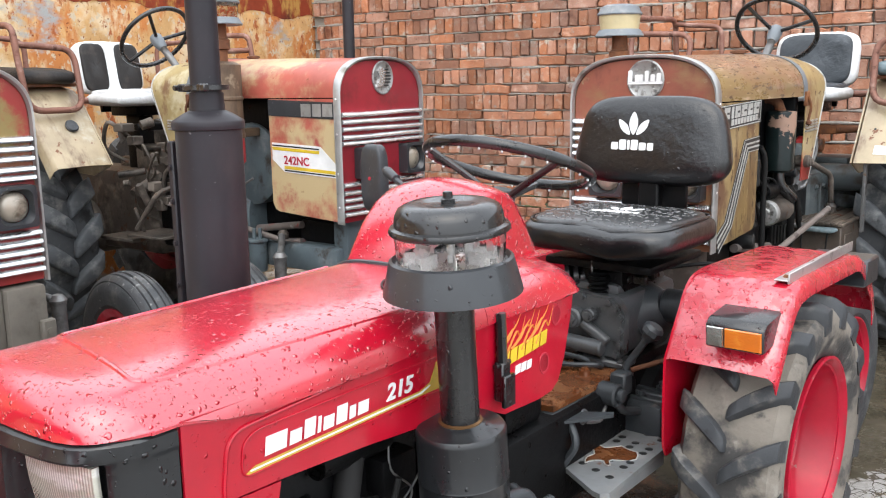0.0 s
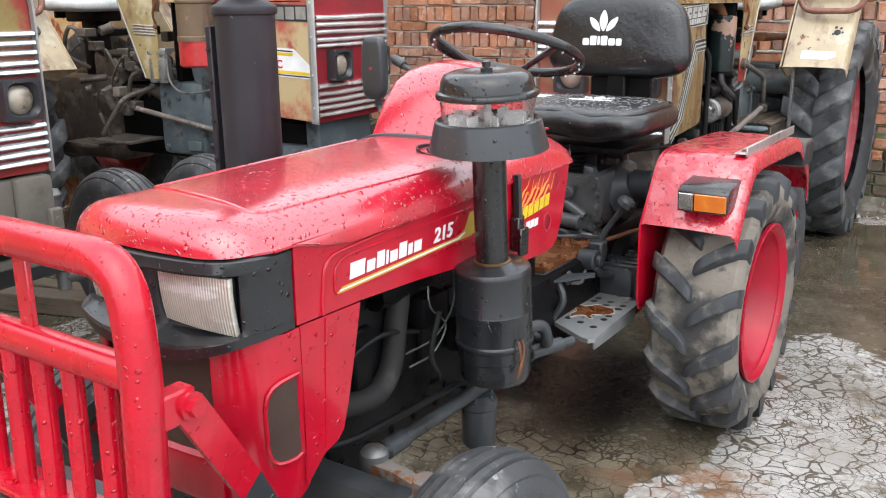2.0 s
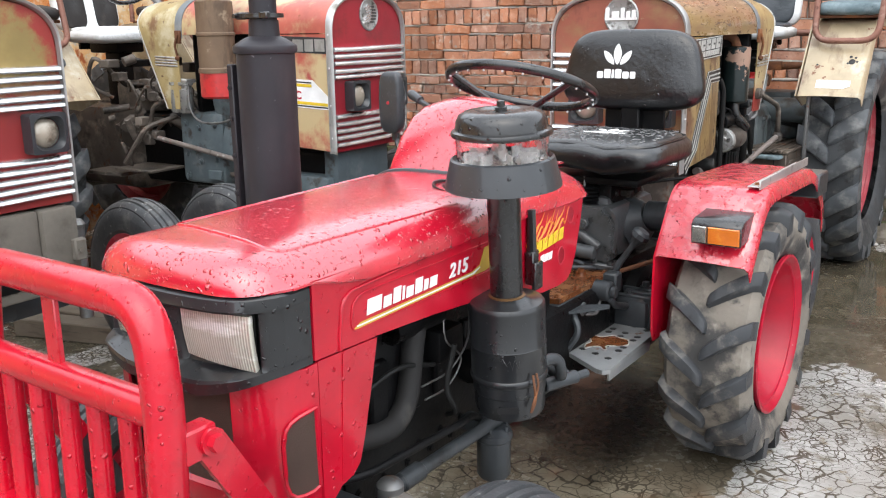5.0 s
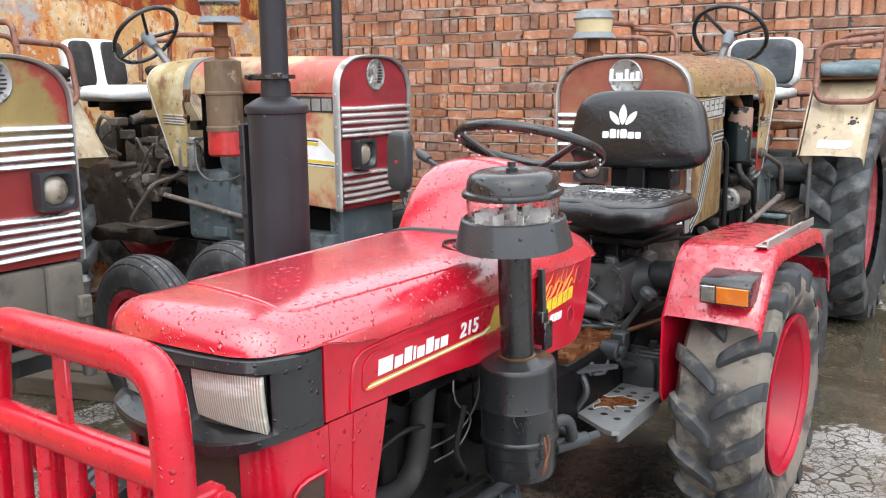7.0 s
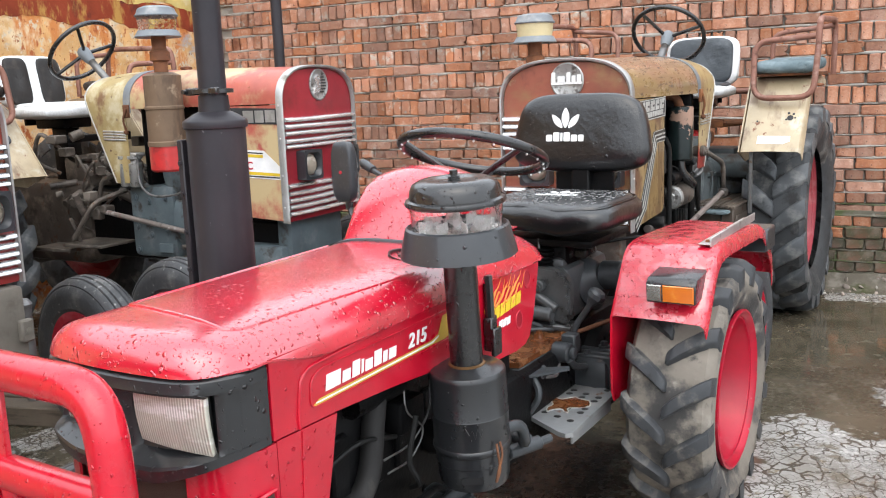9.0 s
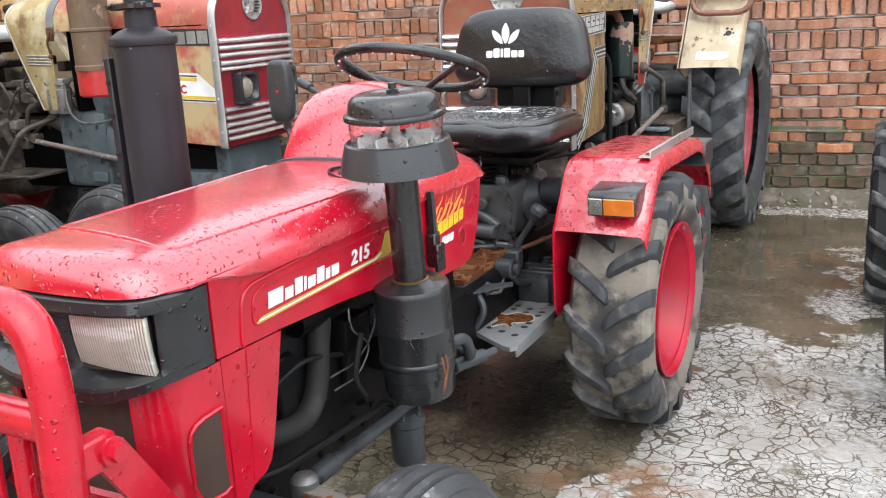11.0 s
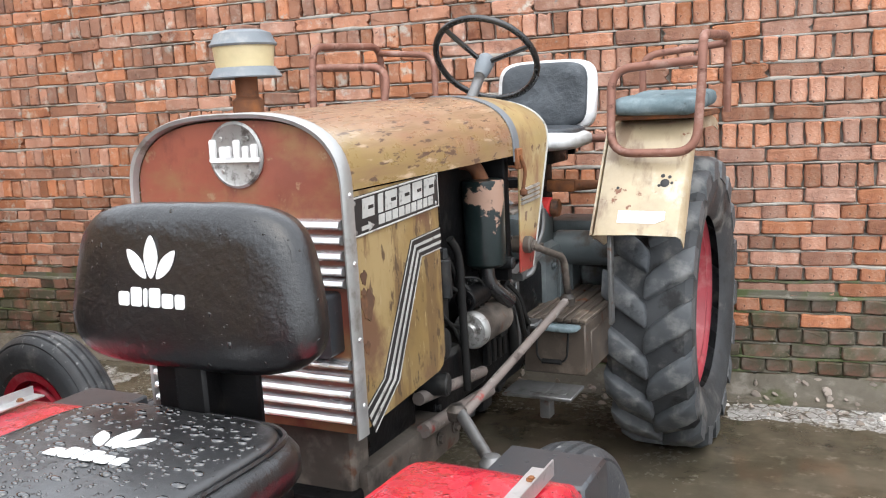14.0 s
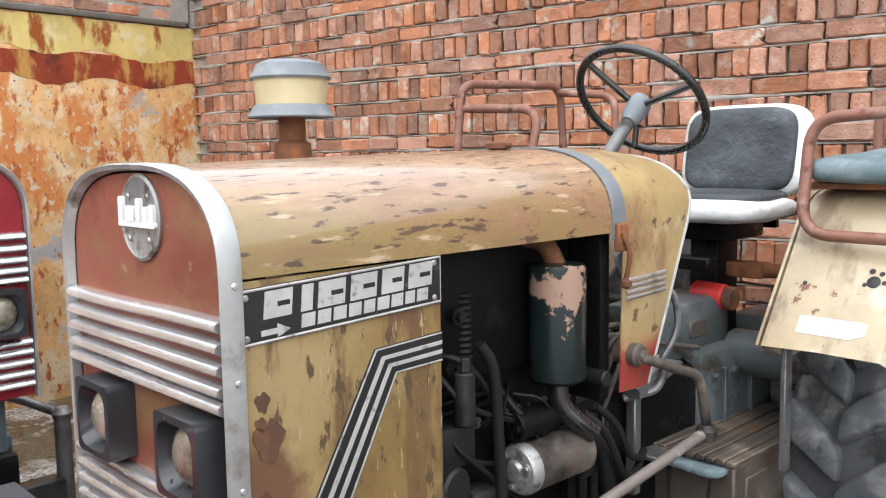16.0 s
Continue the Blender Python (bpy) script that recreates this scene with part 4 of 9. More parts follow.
def front_wheel(name, tractor, x, y, r, w, rim_r, out, rimmat, steer=0.0):
    """A three-rib front tyre on a dished red wheel."""
    wheel = new(name)
    wheel.parent = tractor
    wheel.matrix_local = pose(x, y, r, 0, 0, steer)
    bm = B()
    h = w / 2
    half = [(r, 0.0), (r - 0.001, 0.14), (r - 0.010, 0.18), (r - 0.010, 0.24), (r - 0.003, 0.28), (r - 0.006, 0.44), (r - 0.015, 0.48), (r - 0.015, 0.53), (r - 0.009, 0.57), (r - 0.016, 0.72), (r - 0.030, 0.84), (r - 0.036, 0.83), (r - 0.042, 0.89),
            (r - 0.062, 0.97), ((r + rim_r) / 2, 1.0), (rim_r + 0.026, 0.95), (rim_r + 0.022, 0.90), (rim_r + 0.010, 0.84), (rim_r, 0.72)]
    prof = [(a, -h * q) for a, q in half[:0:-1]] + [(a, h * q) for a, q in half]
    seg = 60
    skin(bm, [[(q, a * math.cos(2 * math.pi * i / seg), a * math.sin(2 * math.pi * i / seg)) for i in range(seg)] for a, q in prof], True, False)
    part("tyre", bm, FRONT_TYRE, wheel, "grey weathered ribbed tyre")
    rim_disc(wheel, rim_r, w * 0.9, -0.02, rimmat, 5, out)
    return wheel


# ---- the small red tractor ----
TM = pose(-0.878, 0, 0, 0, 0, -6.1)
red = thing("tractor", TM, "small wet red tractor with a black seat and bull bar", "tractor", "parked tractors")
HC, HW = -0.012, 0.238      # centre line and half width of the hood


def nose_front(u):
    """Where the front of the hood lies, by the distance from the centre line."""
    a = min(1.0, abs(u - HC) / HW)
    return 0.313 + 0.032 * a ** 2 + 0.074 * a ** 9


def hood_top(v):
    f = max(0.0, min(1.0, (v - 0.45) / 0.75))
    return 1.047 + 0.014 * f


def lid_drop(a):
    """How far the hood falls from its crest, by the share of the half width: flat, with tight shoulders."""
    a = min(1.0, abs(a))
    return 0.006 * a ** 2 + 0.085 * (1 - (1 - a ** 5) ** 0.5)


# lid: the top of the hood
bm = B()
rows = []
across = []
for i in range(33):
    a = -1 + 2 * i / 32
    across.append(a)
across = sorted(across + [0.965, -0.965, 0.985, -0.985, 0.995, -0.995])
for k, s in enumerate([0, 0.004, 0.012, 0.022, 0.036, 0.052, 0.075, 0.1, 0.16, 0.24, 0.34, 0.5, 0.66, 0.82, 1.0]):
    row = [ ]
    for a in across:
        th = a * math.pi / 2
        # a flat crown with rounded shoulders
        uu = HC + (HW + 0.003) * math.copysign(abs(math.sin(th)) ** 0.62, a)
        v = nose_front(uu) * (1 - s) + 1.195 * s
        drop = lid_drop(abs(math.sin(th)) ** 0.62)
        crest = hood_top(v)
        front = max(0.0, 1 - (v - nose_front(uu)) / 0.06)
        z = crest - drop - 0.058 * (1 - (1 - front ** 2) ** 0.5) * (1 - min(1, drop / 0.091))
        row.append((uu, v, max(z, 0.987 - 0.025 * max(0.0, min(1.0, (v - 0.47) / 0.12)))))
    rows.append(row)
shell(bm, rows, -0.004)
lid = part("hood", bm, RED_HOOD, red, "rain beaded red hood lid", 50)
# raised ridge line and cross seam on the lid
bm = B()
def on_lid(u, v, up=0.001):
    a = min(1.0, abs(u - HC) / HW)
    f = max(0.0, 1 - (v - nose_front(u)) / 0.06)
    return (u, v, hood_top(v) - lid_drop(a) - 0.058 * (1 - (1 - f ** 2) ** 0.5) * (1 - lid_drop(a) / 0.091) + up)
for pts in ([(-0.19, 1.15), (-0.185, 0.53), (-0.165, 0.492), (0.145, 0.442), (0.163, 0.47), (0.182, 0.96), (0.184, 1.02)], ):
    line = rounded([on_lid(*q) for q in pts], 0.04)
    dense = []
    for a, b in zip(line, line[1:]):
        n = max(1, int((b - a).length / 0.04))
        dense += [a.lerp(b, i / n) for i in range(n)]
    tube(bm, [on_lid(q.x, q.y, 0.0035) for q in dense], 0.0050, 8)
part("ridge", bm, RED_HOOD, lid, "pressed ridge line of the hood")
bm = B()
tube(bm, [on_lid(-0.225 + 0.028 * i, 0.462 - 0.0 * i, -0.001) for i in range(17)], 0.0022, 6)
part("seam", bm, CRIMSON, lid)
# filler hole with the radiator cap
bm = B()
lathe(bm, [(0.0, -0.03), (0.052, -0.03), (0.052, 0.003), (0.056, 0.004), (0.056, -0.034), (0.0, -0.034)], Matrix.Translation((0.115, 1.085, on_lid(0.115, 1.085)[2])) @ pose(0, 0, 0, 0, 10, 0))
part("filler_hole", bm, INK, lid, "dark round filler opening")
bm = B()
lathe(bm, [(0.0, 0.0), (0.03, 0.0), (0.03, 0.012), (0.022, 0.02), (0.022, 0.03), (0.032, 0.034), (0.032, 0.042), (0.02, 0.046), (0, 0.047)], Matrix.Translation((0.115, 1.085, 1.022)), 20)
box(bm, 0.075, 0.155, 1.077, 1.093, 1.055, 1.064, 0.003)
part("radiator_cap", bm, BLACK, lid, "black radiator cap")

# side panels, right and left
SIDE = [(0.466, 0.992), (0.466, 0.843), (0.644, 0.839), (0.838, 0.829), (1.009, 0.815), (1.19, 0.790), (1.262, 0.757), (1.40, 0.752), (1.452, 0.757), (1.478, 0.774), (1.505, 0.828), (1.530, 0.915), (1.540, 0.965), (1.535, 0.986), (1.50, 0.994), (1.2, 0.988)]
TAIL = [(0.474, 0.839), (0.644, 0.835), (0.622, 0.74), (0.596, 0.64), (0.580, 0.594), (0.560, 0.576), (0.525, 0.568), (0.500, 0.548), (0.474, 0.524)]
for s, nm in ((1, "right"), (-1, "left")):
    bm = B()
    u = HC + s * HW
    prism(bm, SIDE, u - s * 0.006, u, "x")
    side = part("side_panel", bm, RED_SIDE, red, "red side panel with decals" if s > 0 else "")
    bm = B()
    inset = rounded([(u + s * 0.001, 1.20, 0.985), (u + s * 0.001, 0.545, 0.948), (u + s * 0.001, 0.532, 0.86), (u + s * 0.001, 0.534, 0.842)], 0.035)
    tube(bm, inset, 0.0035, 8)
    inset = rounded([(u + s * 0.001, 1.05, 0.945), (u + s * 0.001, 0.60, 0.938), (u + s * 0.001, 0.572, 0.925), (u + s * 0.001, 0.566, 0.868), (u + s * 0.001, 1.06, 0.876)], 0.02)
    tube(bm, inset, 0.002, 8)
    part("pressed_edge", bm, RED_SIDE, side)
    bm = B()
    prism(bm, TAIL, u - s * 0.007, u - s * 0.001, "x")
    prism(bm, [(0.540, 0.834), (0.546, 0.834), (0.530, 0.578), (0.524, 0.578)], u - s * 0.002, u + s * 0.0012, "x")
    part("side_tail", bm, RED_SIDE, side, "red lower tail of the side panel")
    # dark joint below the upper panel and the rear round openings
    bm = B()
    for q, z, r in ((1.468, 0.935, 0.016), (1.418, 0.832, 0.016)):
        lathe(bm, [(0, 0), (r, 0), (r, 0.0012), (r * 1.25, 0.002), (r * 1.3, 0), (0, -0.001)], Matrix.Translation((u, q, z)) @ pose(0, 0, 0, 0, 90 * s, 0) @ Matrix.Diagonal((1.25, 1, 1, 1)), 20)
    parts("recess", bm, CRIMSON, side, "dark pressed hole")

# lower front shroud, wrapping round the corners
for s in (1, -1):
    bm = B()
    cols = [((0.238, 0.471), 0.838, 0.518), ((0.238, 0.462), 0.838, 0.508), ((0.236, 0.44), 0.836, 0.496), ((0.226, 0.405), 0.838, 0.490), ((0.205, 0.375), 0.832, 0.492), ((0.17, 0.355), 0.822, 0.496), ((0.142, 0.345), 0.814, 0.502)]
    rows = []
    for (uu, v), zt, zb in cols:
        rows.append([(HC + s * (uu - 0.012 * (1 - j / 8) ** 2), v + 0.02 * (1 - j / 8) ** 2, zb + (zt - zb) * j / 8) for j in range(9)])
    shell(bm, rows, 0.005 * s)
    shroud = part("front_shroud", bm, RED_SIDE, red, "red lower front panel")
    # side grille with a rim
    bm = B()
    rows = []
    for lo, hi, v in ((0.620, 0.700, 0.390), (0.600, 0.728, 0.395), (0.590, 0.742, 0.405), (0.588, 0.750, 0.42), (0.590, 0.754, 0.44), (0.596, 0.756, 0.457)):
        f = 0.238 - 0.02 * max(0.0, (0.46 - v) / 0.07) ** 2
        rows.append([(HC + s * (f + 0.0035 - 0.012 * (1 - (lo + (hi - lo) * j / 4 - 0.49) / 0.34) ** 2), v + 0.02 * (1 - (lo + (hi - lo) * j / 4 - 0.49) / 0.34) ** 2, lo + (hi - lo) * j / 4) for j in range(5)])
    shell(bm, rows, 0.003 * s)
    part("side_grille", bm, MESH, shroud, "brown rusty mesh grille")
    bm = B()
    edge = [Vector(row[0]) for row in rows] + [Vector(q) for q in rows[-1][1:]] + [Vector(row[-1]) for row in rows[-2::-1]] + [Vector(q) for q in rows[0][-2:0:-1]]
    tube(bm, edge, 0.0042, 6, closed=True)
    part("grille_rim", bm, RED_SIDE, shroud, "raised red rim of the side grille")
bm = B()
rows = []
for i in range(13):
    a = -1 + i / 6
    v = 0.338 + 0.012 * a * a
    rows.append([(HC + a * 0.145, v + 0.012, 0.502), (HC + a * 0.145, v, 0.52), (HC + a * 0.145, v, 0.60), (HC + a * 0.145, v + 0.02, 0.612)])
shell(bm, rows, 0.004)
part("lower_bar", bm, RED_SIDE, red)
bm = B()
rows = []
for i in range(13):
    a = -1 + i / 6
    v = 0.352 + 0.012 * a * a
    rows.append([(HC + a * 0.15, v, 0.60 + 0.022 * j) for j in range(10)])
shell(bm, rows, 0.004)
part("front_grille", bm, MESH, red, "brown rusty mesh front grille")

# black nose with recessed lamps
bm = B()
rows = []
plan = []
for i in range(57):
    a = -1 + i / 28
    uu = HC + HW * 0.985 * math.sin(a * math.pi / 2)
    plan.append((uu, nose_front(uu) - 0.002, a))
plan = [q for q in plan if abs(q[2]) < 0.94]
plan = [(HC - HW * 0.99, 0.462, -1.0)] + plan + [(HC + HW * 0.99, 0.462, 1.0)]
for uu, v0, a in plan:
    d = abs(uu - HC)
    turn_ = radians(88) * min(1.0, d / HW) ** 6
    nx, ny = math.copysign(math.sin(turn_), uu - HC), -math.cos(turn_)
    lampy = max(0.0, min(1.0, (d - 0.020) / 0.016)) * max(0.0, min(1.0, (0.212 - d) / 0.008))
    lift = 0.042 * max(0.0, (d - 0.10) / 0.14) ** 1.2
    lip = max(0.0, min(1.0, (0.215 - d) / 0.03))
    row = []
    for z, o in ((0.797 + lift, -0.004), (0.799 + lift, 0.001 + 0.005 * lip), (0.822 + lift * 0.8, 0.001 + 0.010 * lip), (0.829 + lift * 0.6, 0.008 * lip), (0.846 + lift * 0.2, -0.034 * lampy), (0.862, -0.042 * lampy), (0.93, -0.040 * lampy), (0.954, -0.034 * lampy), (0.958, 0.002 + 0.004 * lip), (0.963, 0.002 + 0.008 * lip), (0.980, 0.001 + 0.003 * lip), (0.986, -0.004), (0.988, -0.03)):
        row.append((uu + nx * o, v0 + ny * o, z))
    rows.append(row)
shell(bm, rows, 0.004)
nose = part("nose", bm, NOSE, red, "grey black plastic nose", 32)
for s in (1, -1):
    bm = B()
    rows = []
    for i in range(9):
        f = i / 8
        d = 0.046 + 0.152 * f
        v = 0.352 + 0.018 * f - 0.006 * math.sin(math.pi * f)
        zt, zb = 0.954 - 0.002 * f, 0.862 - 0.012 * f
        rows.append([(HC + s * d, v - 0.003 * math.sin(math.pi * j / 6) - 0.010 * j / 6, zb + (zt - zb) * j / 6) for j in range(7)])
    shell(bm, rows, 0.012 * s)
    part("headlamp", bm, LENS, nose, "clear fluted headlamp with yellowed glass")
bm = B()
lathe(bm, [(0.0, 0), (0.026, 0), (0.03, 0.004), (0.027, 0.008), (0.022, 0.004), (0, 0.004)], Matrix.Translation((-0.05, nose_front(-0.05) - 0.006, 0.945)) @ pose(0, 0, 0, 90, 0, 0) @ Matrix.Diagonal((1.15, 0.8, 1, 1)), 28)
badge = part("badge", bm, BLACK, nose, "black oval badge")
bm = B()
for q in (-0.01, 0.0, 0.01):
    tube(bm, glide([(-0.05 + q * 0.4, nose_front(-0.05) - 0.0155, 0.930), (-0.05 + q * 1.1, nose_front(-0.05) - 0.016, 0.946), (-0.05 + q * 1.9, nose_front(-0.05) - 0.0155, 0.957)], 4), 0.0022, 6)
part("badge_ribs", bm, PLASTIC, badge)

# rear of the hood and the domed cowl
bm = B()
rows = []
for v, dz in ((1.197, 0.0), (1.25, 0.002), (1.40, 0.0), (1.52, -0.01), (1.57, -0.03), (1.585, -0.05)):
    row = []
    for a in across:
        th = a * math.pi / 2
        uu = HC + (HW + 0.003) * math.copysign(abs(math.sin(th)) ** 0.62, a)
        row.append((uu, v - 0.055 * abs(a) ** 8 * max(0.0, (v - 1.40) / 0.185), max(1.061 + dz - lid_drop(abs(math.sin(th)) ** 0.62), 0.97)))
    rows.append(row)
shell(bm, rows, -0.004)
rear_hood = part("rear_hood", bm, RED_HOOD, red, "red rear hood panel", 50)
bm = B()
tube(bm, [(HC + HW * math.copysign(abs(math.sin(a * math.pi / 2)) ** 0.62, a) * 0.985, 1.197, 1.065 - lid_drop(abs(math.sin(a * math.pi / 2)) ** 0.62)) for a in across], 0.007, 8)
part("hood_seal", bm, PLASTIC, rear_hood, "grey rubber seal strip")
bm = B()
rows = []
for v, top, w, base in ((1.205, 1.064, 0.155, 1.055), (1.22, 1.10, 0.155, 1.05), (1.25, 1.16, 0.153, 1.05), (1.29, 1.208, 0.150, 1.05), (1.33, 1.232, 0.147, 1.045), (1.38, 1.242, 0.145, 1.045), (1.43, 1.236, 0.143, 1.04), (1.475, 1.220, 0.140, 1.035), (1.495, 1.200, 0.139, 1.03), (1.53, 1.145, 0.138, 1.025), (1.585, 1.045, 0.136, 1.02)):
    row = []
    for i in range(33):
        a = -1 + i / 16
        d = abs(a)
        if d < 0.6:
            wide, high = 0.80 * d / 0.6, 1 - 0.10 * (d / 0.6) ** 2
        elif d < 0.8:
            th = (d - 0.6) / 0.2 * math.pi / 2
            wide, high = 0.80 + 0.12 * math.sin(th), 0.90 - 0.16 * (1 - math.cos(th))
        else:
            wide, high = 0.92 + 0.08 * (d - 0.8) / 0.2, 0.74 * (1 - d) / 0.2
        row.append((-0.03 + w * math.copysign(wide, a), v, base + (top - base) * high))
    rows.append(row)
shell(bm, rows, -0.004)
cowl = part("cowl", bm, RED_HOOD, red, "domed red instrument cowl", 50)
bm = B()
prism(bm, [(-0.165, 1.0), (-0.15, 1.03), (-0.09, 1.04), (0.03, 1.04), (0.09, 1.03), (0.105, 1.0)], 1.582, 1.592, "y")
part("dashboard", bm, BLACK, cowl, "black instrument panel")
bm = B()
for x in (0.115, -0.17):
    box(bm, x - 0.02, x + 0.02, 1.24, 1.60, 1.048, 1.054, 0.002)
    for v in (1.28, 1.42, 1.55):
        bolt(bm, (x, v, 1.054), (0, 0, 1), 0.006, 0.005)
parts("flange", bm, RED_HOOD, cowl, "bolted red flange")

# decals on the right side
u = HC + HW + 0.001
dec = Matrix.Translation((u, 0, 0)) @ Matrix(((0, 0, 1, 0), (1, 0, 0, 0), (0, 1, 0, 0), (0, 0, 0, 1)))
bm = B()
prism(bm, [(0.572, 0.872), (0.592, 0.881), (0.985, 0.8895), (1.015, 0.899), (1.035, 0.935), (1.056, 0.937), (1.056, 0.884), (1.04, 0.880), (0.99, 0.880), (0.578, 0.870)], u, u + 0.0008, "x")
part("stripe", bm, GOLD, red, "gold stripe decal")
bm = B()
prism(bm, [(0.582, 0.877), (0.985, 0.8865), (1.015, 0.895), (1.016, 0.892), (0.99, 0.883), (0.582, 0.874)], u + 0.0006, u + 0.0013, "x")
part("pinstripe", bm, WHITE, red)
x = 0.612
for i, (w, h, g) in enumerate(((0.044, 0.031, 0.007), (0.025, 0.023, 0.006), (0.024, 0.032, 0.006), (0.007, 0.028, 0.006), (0.024, 0.023, 0.006), (0.025, 0.032, 0.006), (0.015, 0.023, 0.006), (0.026, 0.023, 0.005))):
    z = 0.889 + 0.004 * (x - 0.6) / 0.25
    bm = B()
    prism(bm, [(x, z), (x + w, z + 0.001), (x + w + h * 0.14, z + h), (x + h * 0.14, z + h)], u, u + 0.0012, "x")
    part("mark_bar", bm, WHITE, red)
    x += w + g
words("215", 0.043, Matrix.Translation((u, 0.893, 0.896)) @ Matrix(((0, 0, 1, 0), (1, 0, 0, 0), (0.02, 1, 0, 0), (0, 0, 0, 1))), WHITE, red, "model_number", 0.2, 0.001, 1.12)
bm = B()
for k in range(9):
    f = k / 8
    v, z = 1.27 + 0.150 * f, 0.896 + 0.010 * math.sin(k * 2.1)
    tube(bm, glide([(u - 0.001, v - 0.04, z), (u - 0.001, v, z + 0.02 + 0.012 * (k % 3)), (u - 0.001, v + 0.015, z + 0.03 + 0.008 * (k % 2)), (u - 0.001, v + 0.035, z + 0.052 + 0.01 * (k % 3))], 4), [0.0042 * (1 - 0.8 * i / 12) for i in range(13)], 5)
parts("flame_mark", bm, ORANGE, red, "orange flame decal", "flame_stroke")
bm = B()
x = 1.250
for i in range(6):
    z = 0.862 + 0.10 * (x - 1.25)
    prism(bm, [(x, z), (x + 0.025, z + 0.003), (x + 0.030, z + 0.034), (x + 0.005, z + 0.031)], u, u + 0.0016, "x")
    x += 0.0295
parts("name_bar", bm, YELLOW, red, "yellow name decal", "name_bar")
bm = B()
x = 1.300
for i in range(3):
    prism(bm, [(x, 0.836), (x + 0.018, 0.838), (x + 0.021, 0.857), (x + 0.003, 0.855)], u, u + 0.0018, "x")
    x += 0.022
part("type_bar", bm, WHITE, red)

# air cleaner with its glass bowl
AX = pose(0.294, 1.078, 0, 3.7, 0, 0)      # it leans forward a little
bm = B()
lathe(bm, [(0.0, 0.552), (0.066, 0.552), (0.078, 0.558), (0.0825, 0.572), (0.0825, 0.612), (0.0845, 0.614), (0.0845, 0.640), (0.089, 0.644), (0.0905, 0.650), (0.0895, 0.656), (0.0875, 0.658), (0.0872, 0.724), (0.0885, 0.727), (0.0872, 0.730), (0.0872, 0.815), (0.0862, 0.822), (0.083, 0.827), (0.077, 0.829), (0.05, 0.830), (0.04, 0.838), (0.0, 0.838)], AX, 36)
canister = part("air_cleaner", bm, CAN, red, "dull black oil bath air cleaner")
bm = B()
lathe(bm, [(0.0375, 0.834), (0.042, 0.835), (0.042, 0.839), (0.0375, 0.841)], AX, 24)
part("copper_ring", bm, COPPER, canister)
bm = B()
cyl(bm, AX @ Vector((0, 0, 0.83)), AX @ Vector((0, 0, 1.115)), 0.0370, seg=24)
part("intake_pipe", bm, BLACK, canister, "wet black intake pipe")
bm = B()
lathe(bm, [(0.036, 1.112), (0.100, 1.118), (0.1235, 1.092), (0.1285, 1.092), (0.1275, 1.098), (0.1135, 1.154), (0.108, 1.157), (0.103, 1.148), (0.036, 1.130)], AX, 44)
part("skirt", bm, PLASTIC, canister, "flared grey plastic skirt")
bm = B()
lathe(bm, [(0.098, 1.146), (0.102, 1.206), (0.099, 1.206), (0.095, 1.146)], AX, 44)
glass = part("bowl", bm, BOWL, canister, "clear rain streaked plastic bowl")
glass.visible_shadow = False
bm = B()
lathe(bm, [(0.0, 1.140), (0.094, 1.140), (0.094, 1.144), (0.0, 1.146)], AX, 32)
cyl(bm, AX @ Vector((0, 0, 1.14)), AX @ Vector((0, 0, 1.204)), 0.008, seg=10)
for i in range(8):
    box(bm, 0.04, 0.085, -0.001, 0.001, 1.146, 1.170, 0, AX @ pose(0, 0, 0, 0, 0, i * 45))
part("vane", bm, WHITE_VINYL, canister, "pale swirl vanes")
bm = B()
lathe(bm, [(0.0, 1.202), (0.104, 1.202), (0.1095, 1.205), (0.1105, 1.210), (0.108, 1.215), (0.1005, 1.218), (0.098, 1.236), (0.092, 1.248), (0.078, 1.255), (0.05, 1.2575), (0.042, 1.2545), (0.0, 1.2545)], AX, 44)
cap = part("cap", bm, BLACK, canister, "wet black plastic lid")
bm = B()
lathe(bm, [(0.0, 1.252), (0.013, 1.252), (0.013, 1.262), (0.009, 1.264), (0.009, 1.275), (0.0, 1.277)], AX, 10)
part("knob", bm, BLACK, cap)
bm = B()
for a in (-25, 150):
    c = AX @ pose(0, 0, 0, 0, 0, a) @ Vector((0.094, 0, 0.645))
    tube(bm, glide([c + Vector((0, 0, 0.028)), c + Vector((0.008, -0.006, 0)), c + Vector((0.004, 0.006, -0.035)), c + Vector((0.0, -0.004, -0.06))], 5), 0.0028, 6)
    tube(bm, glide([c + Vector((0.002, 0.012, 0.028)), c + Vector((0.008, 0.010, 0)), c + Vector((0.006, -0.006, -0.035)), c + Vector((0.0, -0.006, -0.06))], 5), 0.0028, 6)
parts("clip", bm, RUSTY, canister, "rusty wire clip", "clip")
bm = B()
prism(bm, rrect(-0.025, 0.025, 0.58, 0.596, 0.005), 0.080, 0.0838, "x", AX @ pose(0, 0, 0, 0, 0, -62))
part("label_bar", bm, INK, canister)
bm = B()
mark = [(-0.46, 0.718), (-0.36, 0.700), (-0.28, 0.712), (-0.22, 0.690), (-0.15, 0.716), (-0.06, 0.694), (-0.03, 0.712)]
tube(bm, [AX @ Vector((0.0876 * math.cos(a - 0.72), 0.0876 * math.sin(a - 0.72), z)) for a, z in mark], 0.0008, 5)
part("scratch", bm, STEEL, canister, "thin bright scratch")
bm = B()
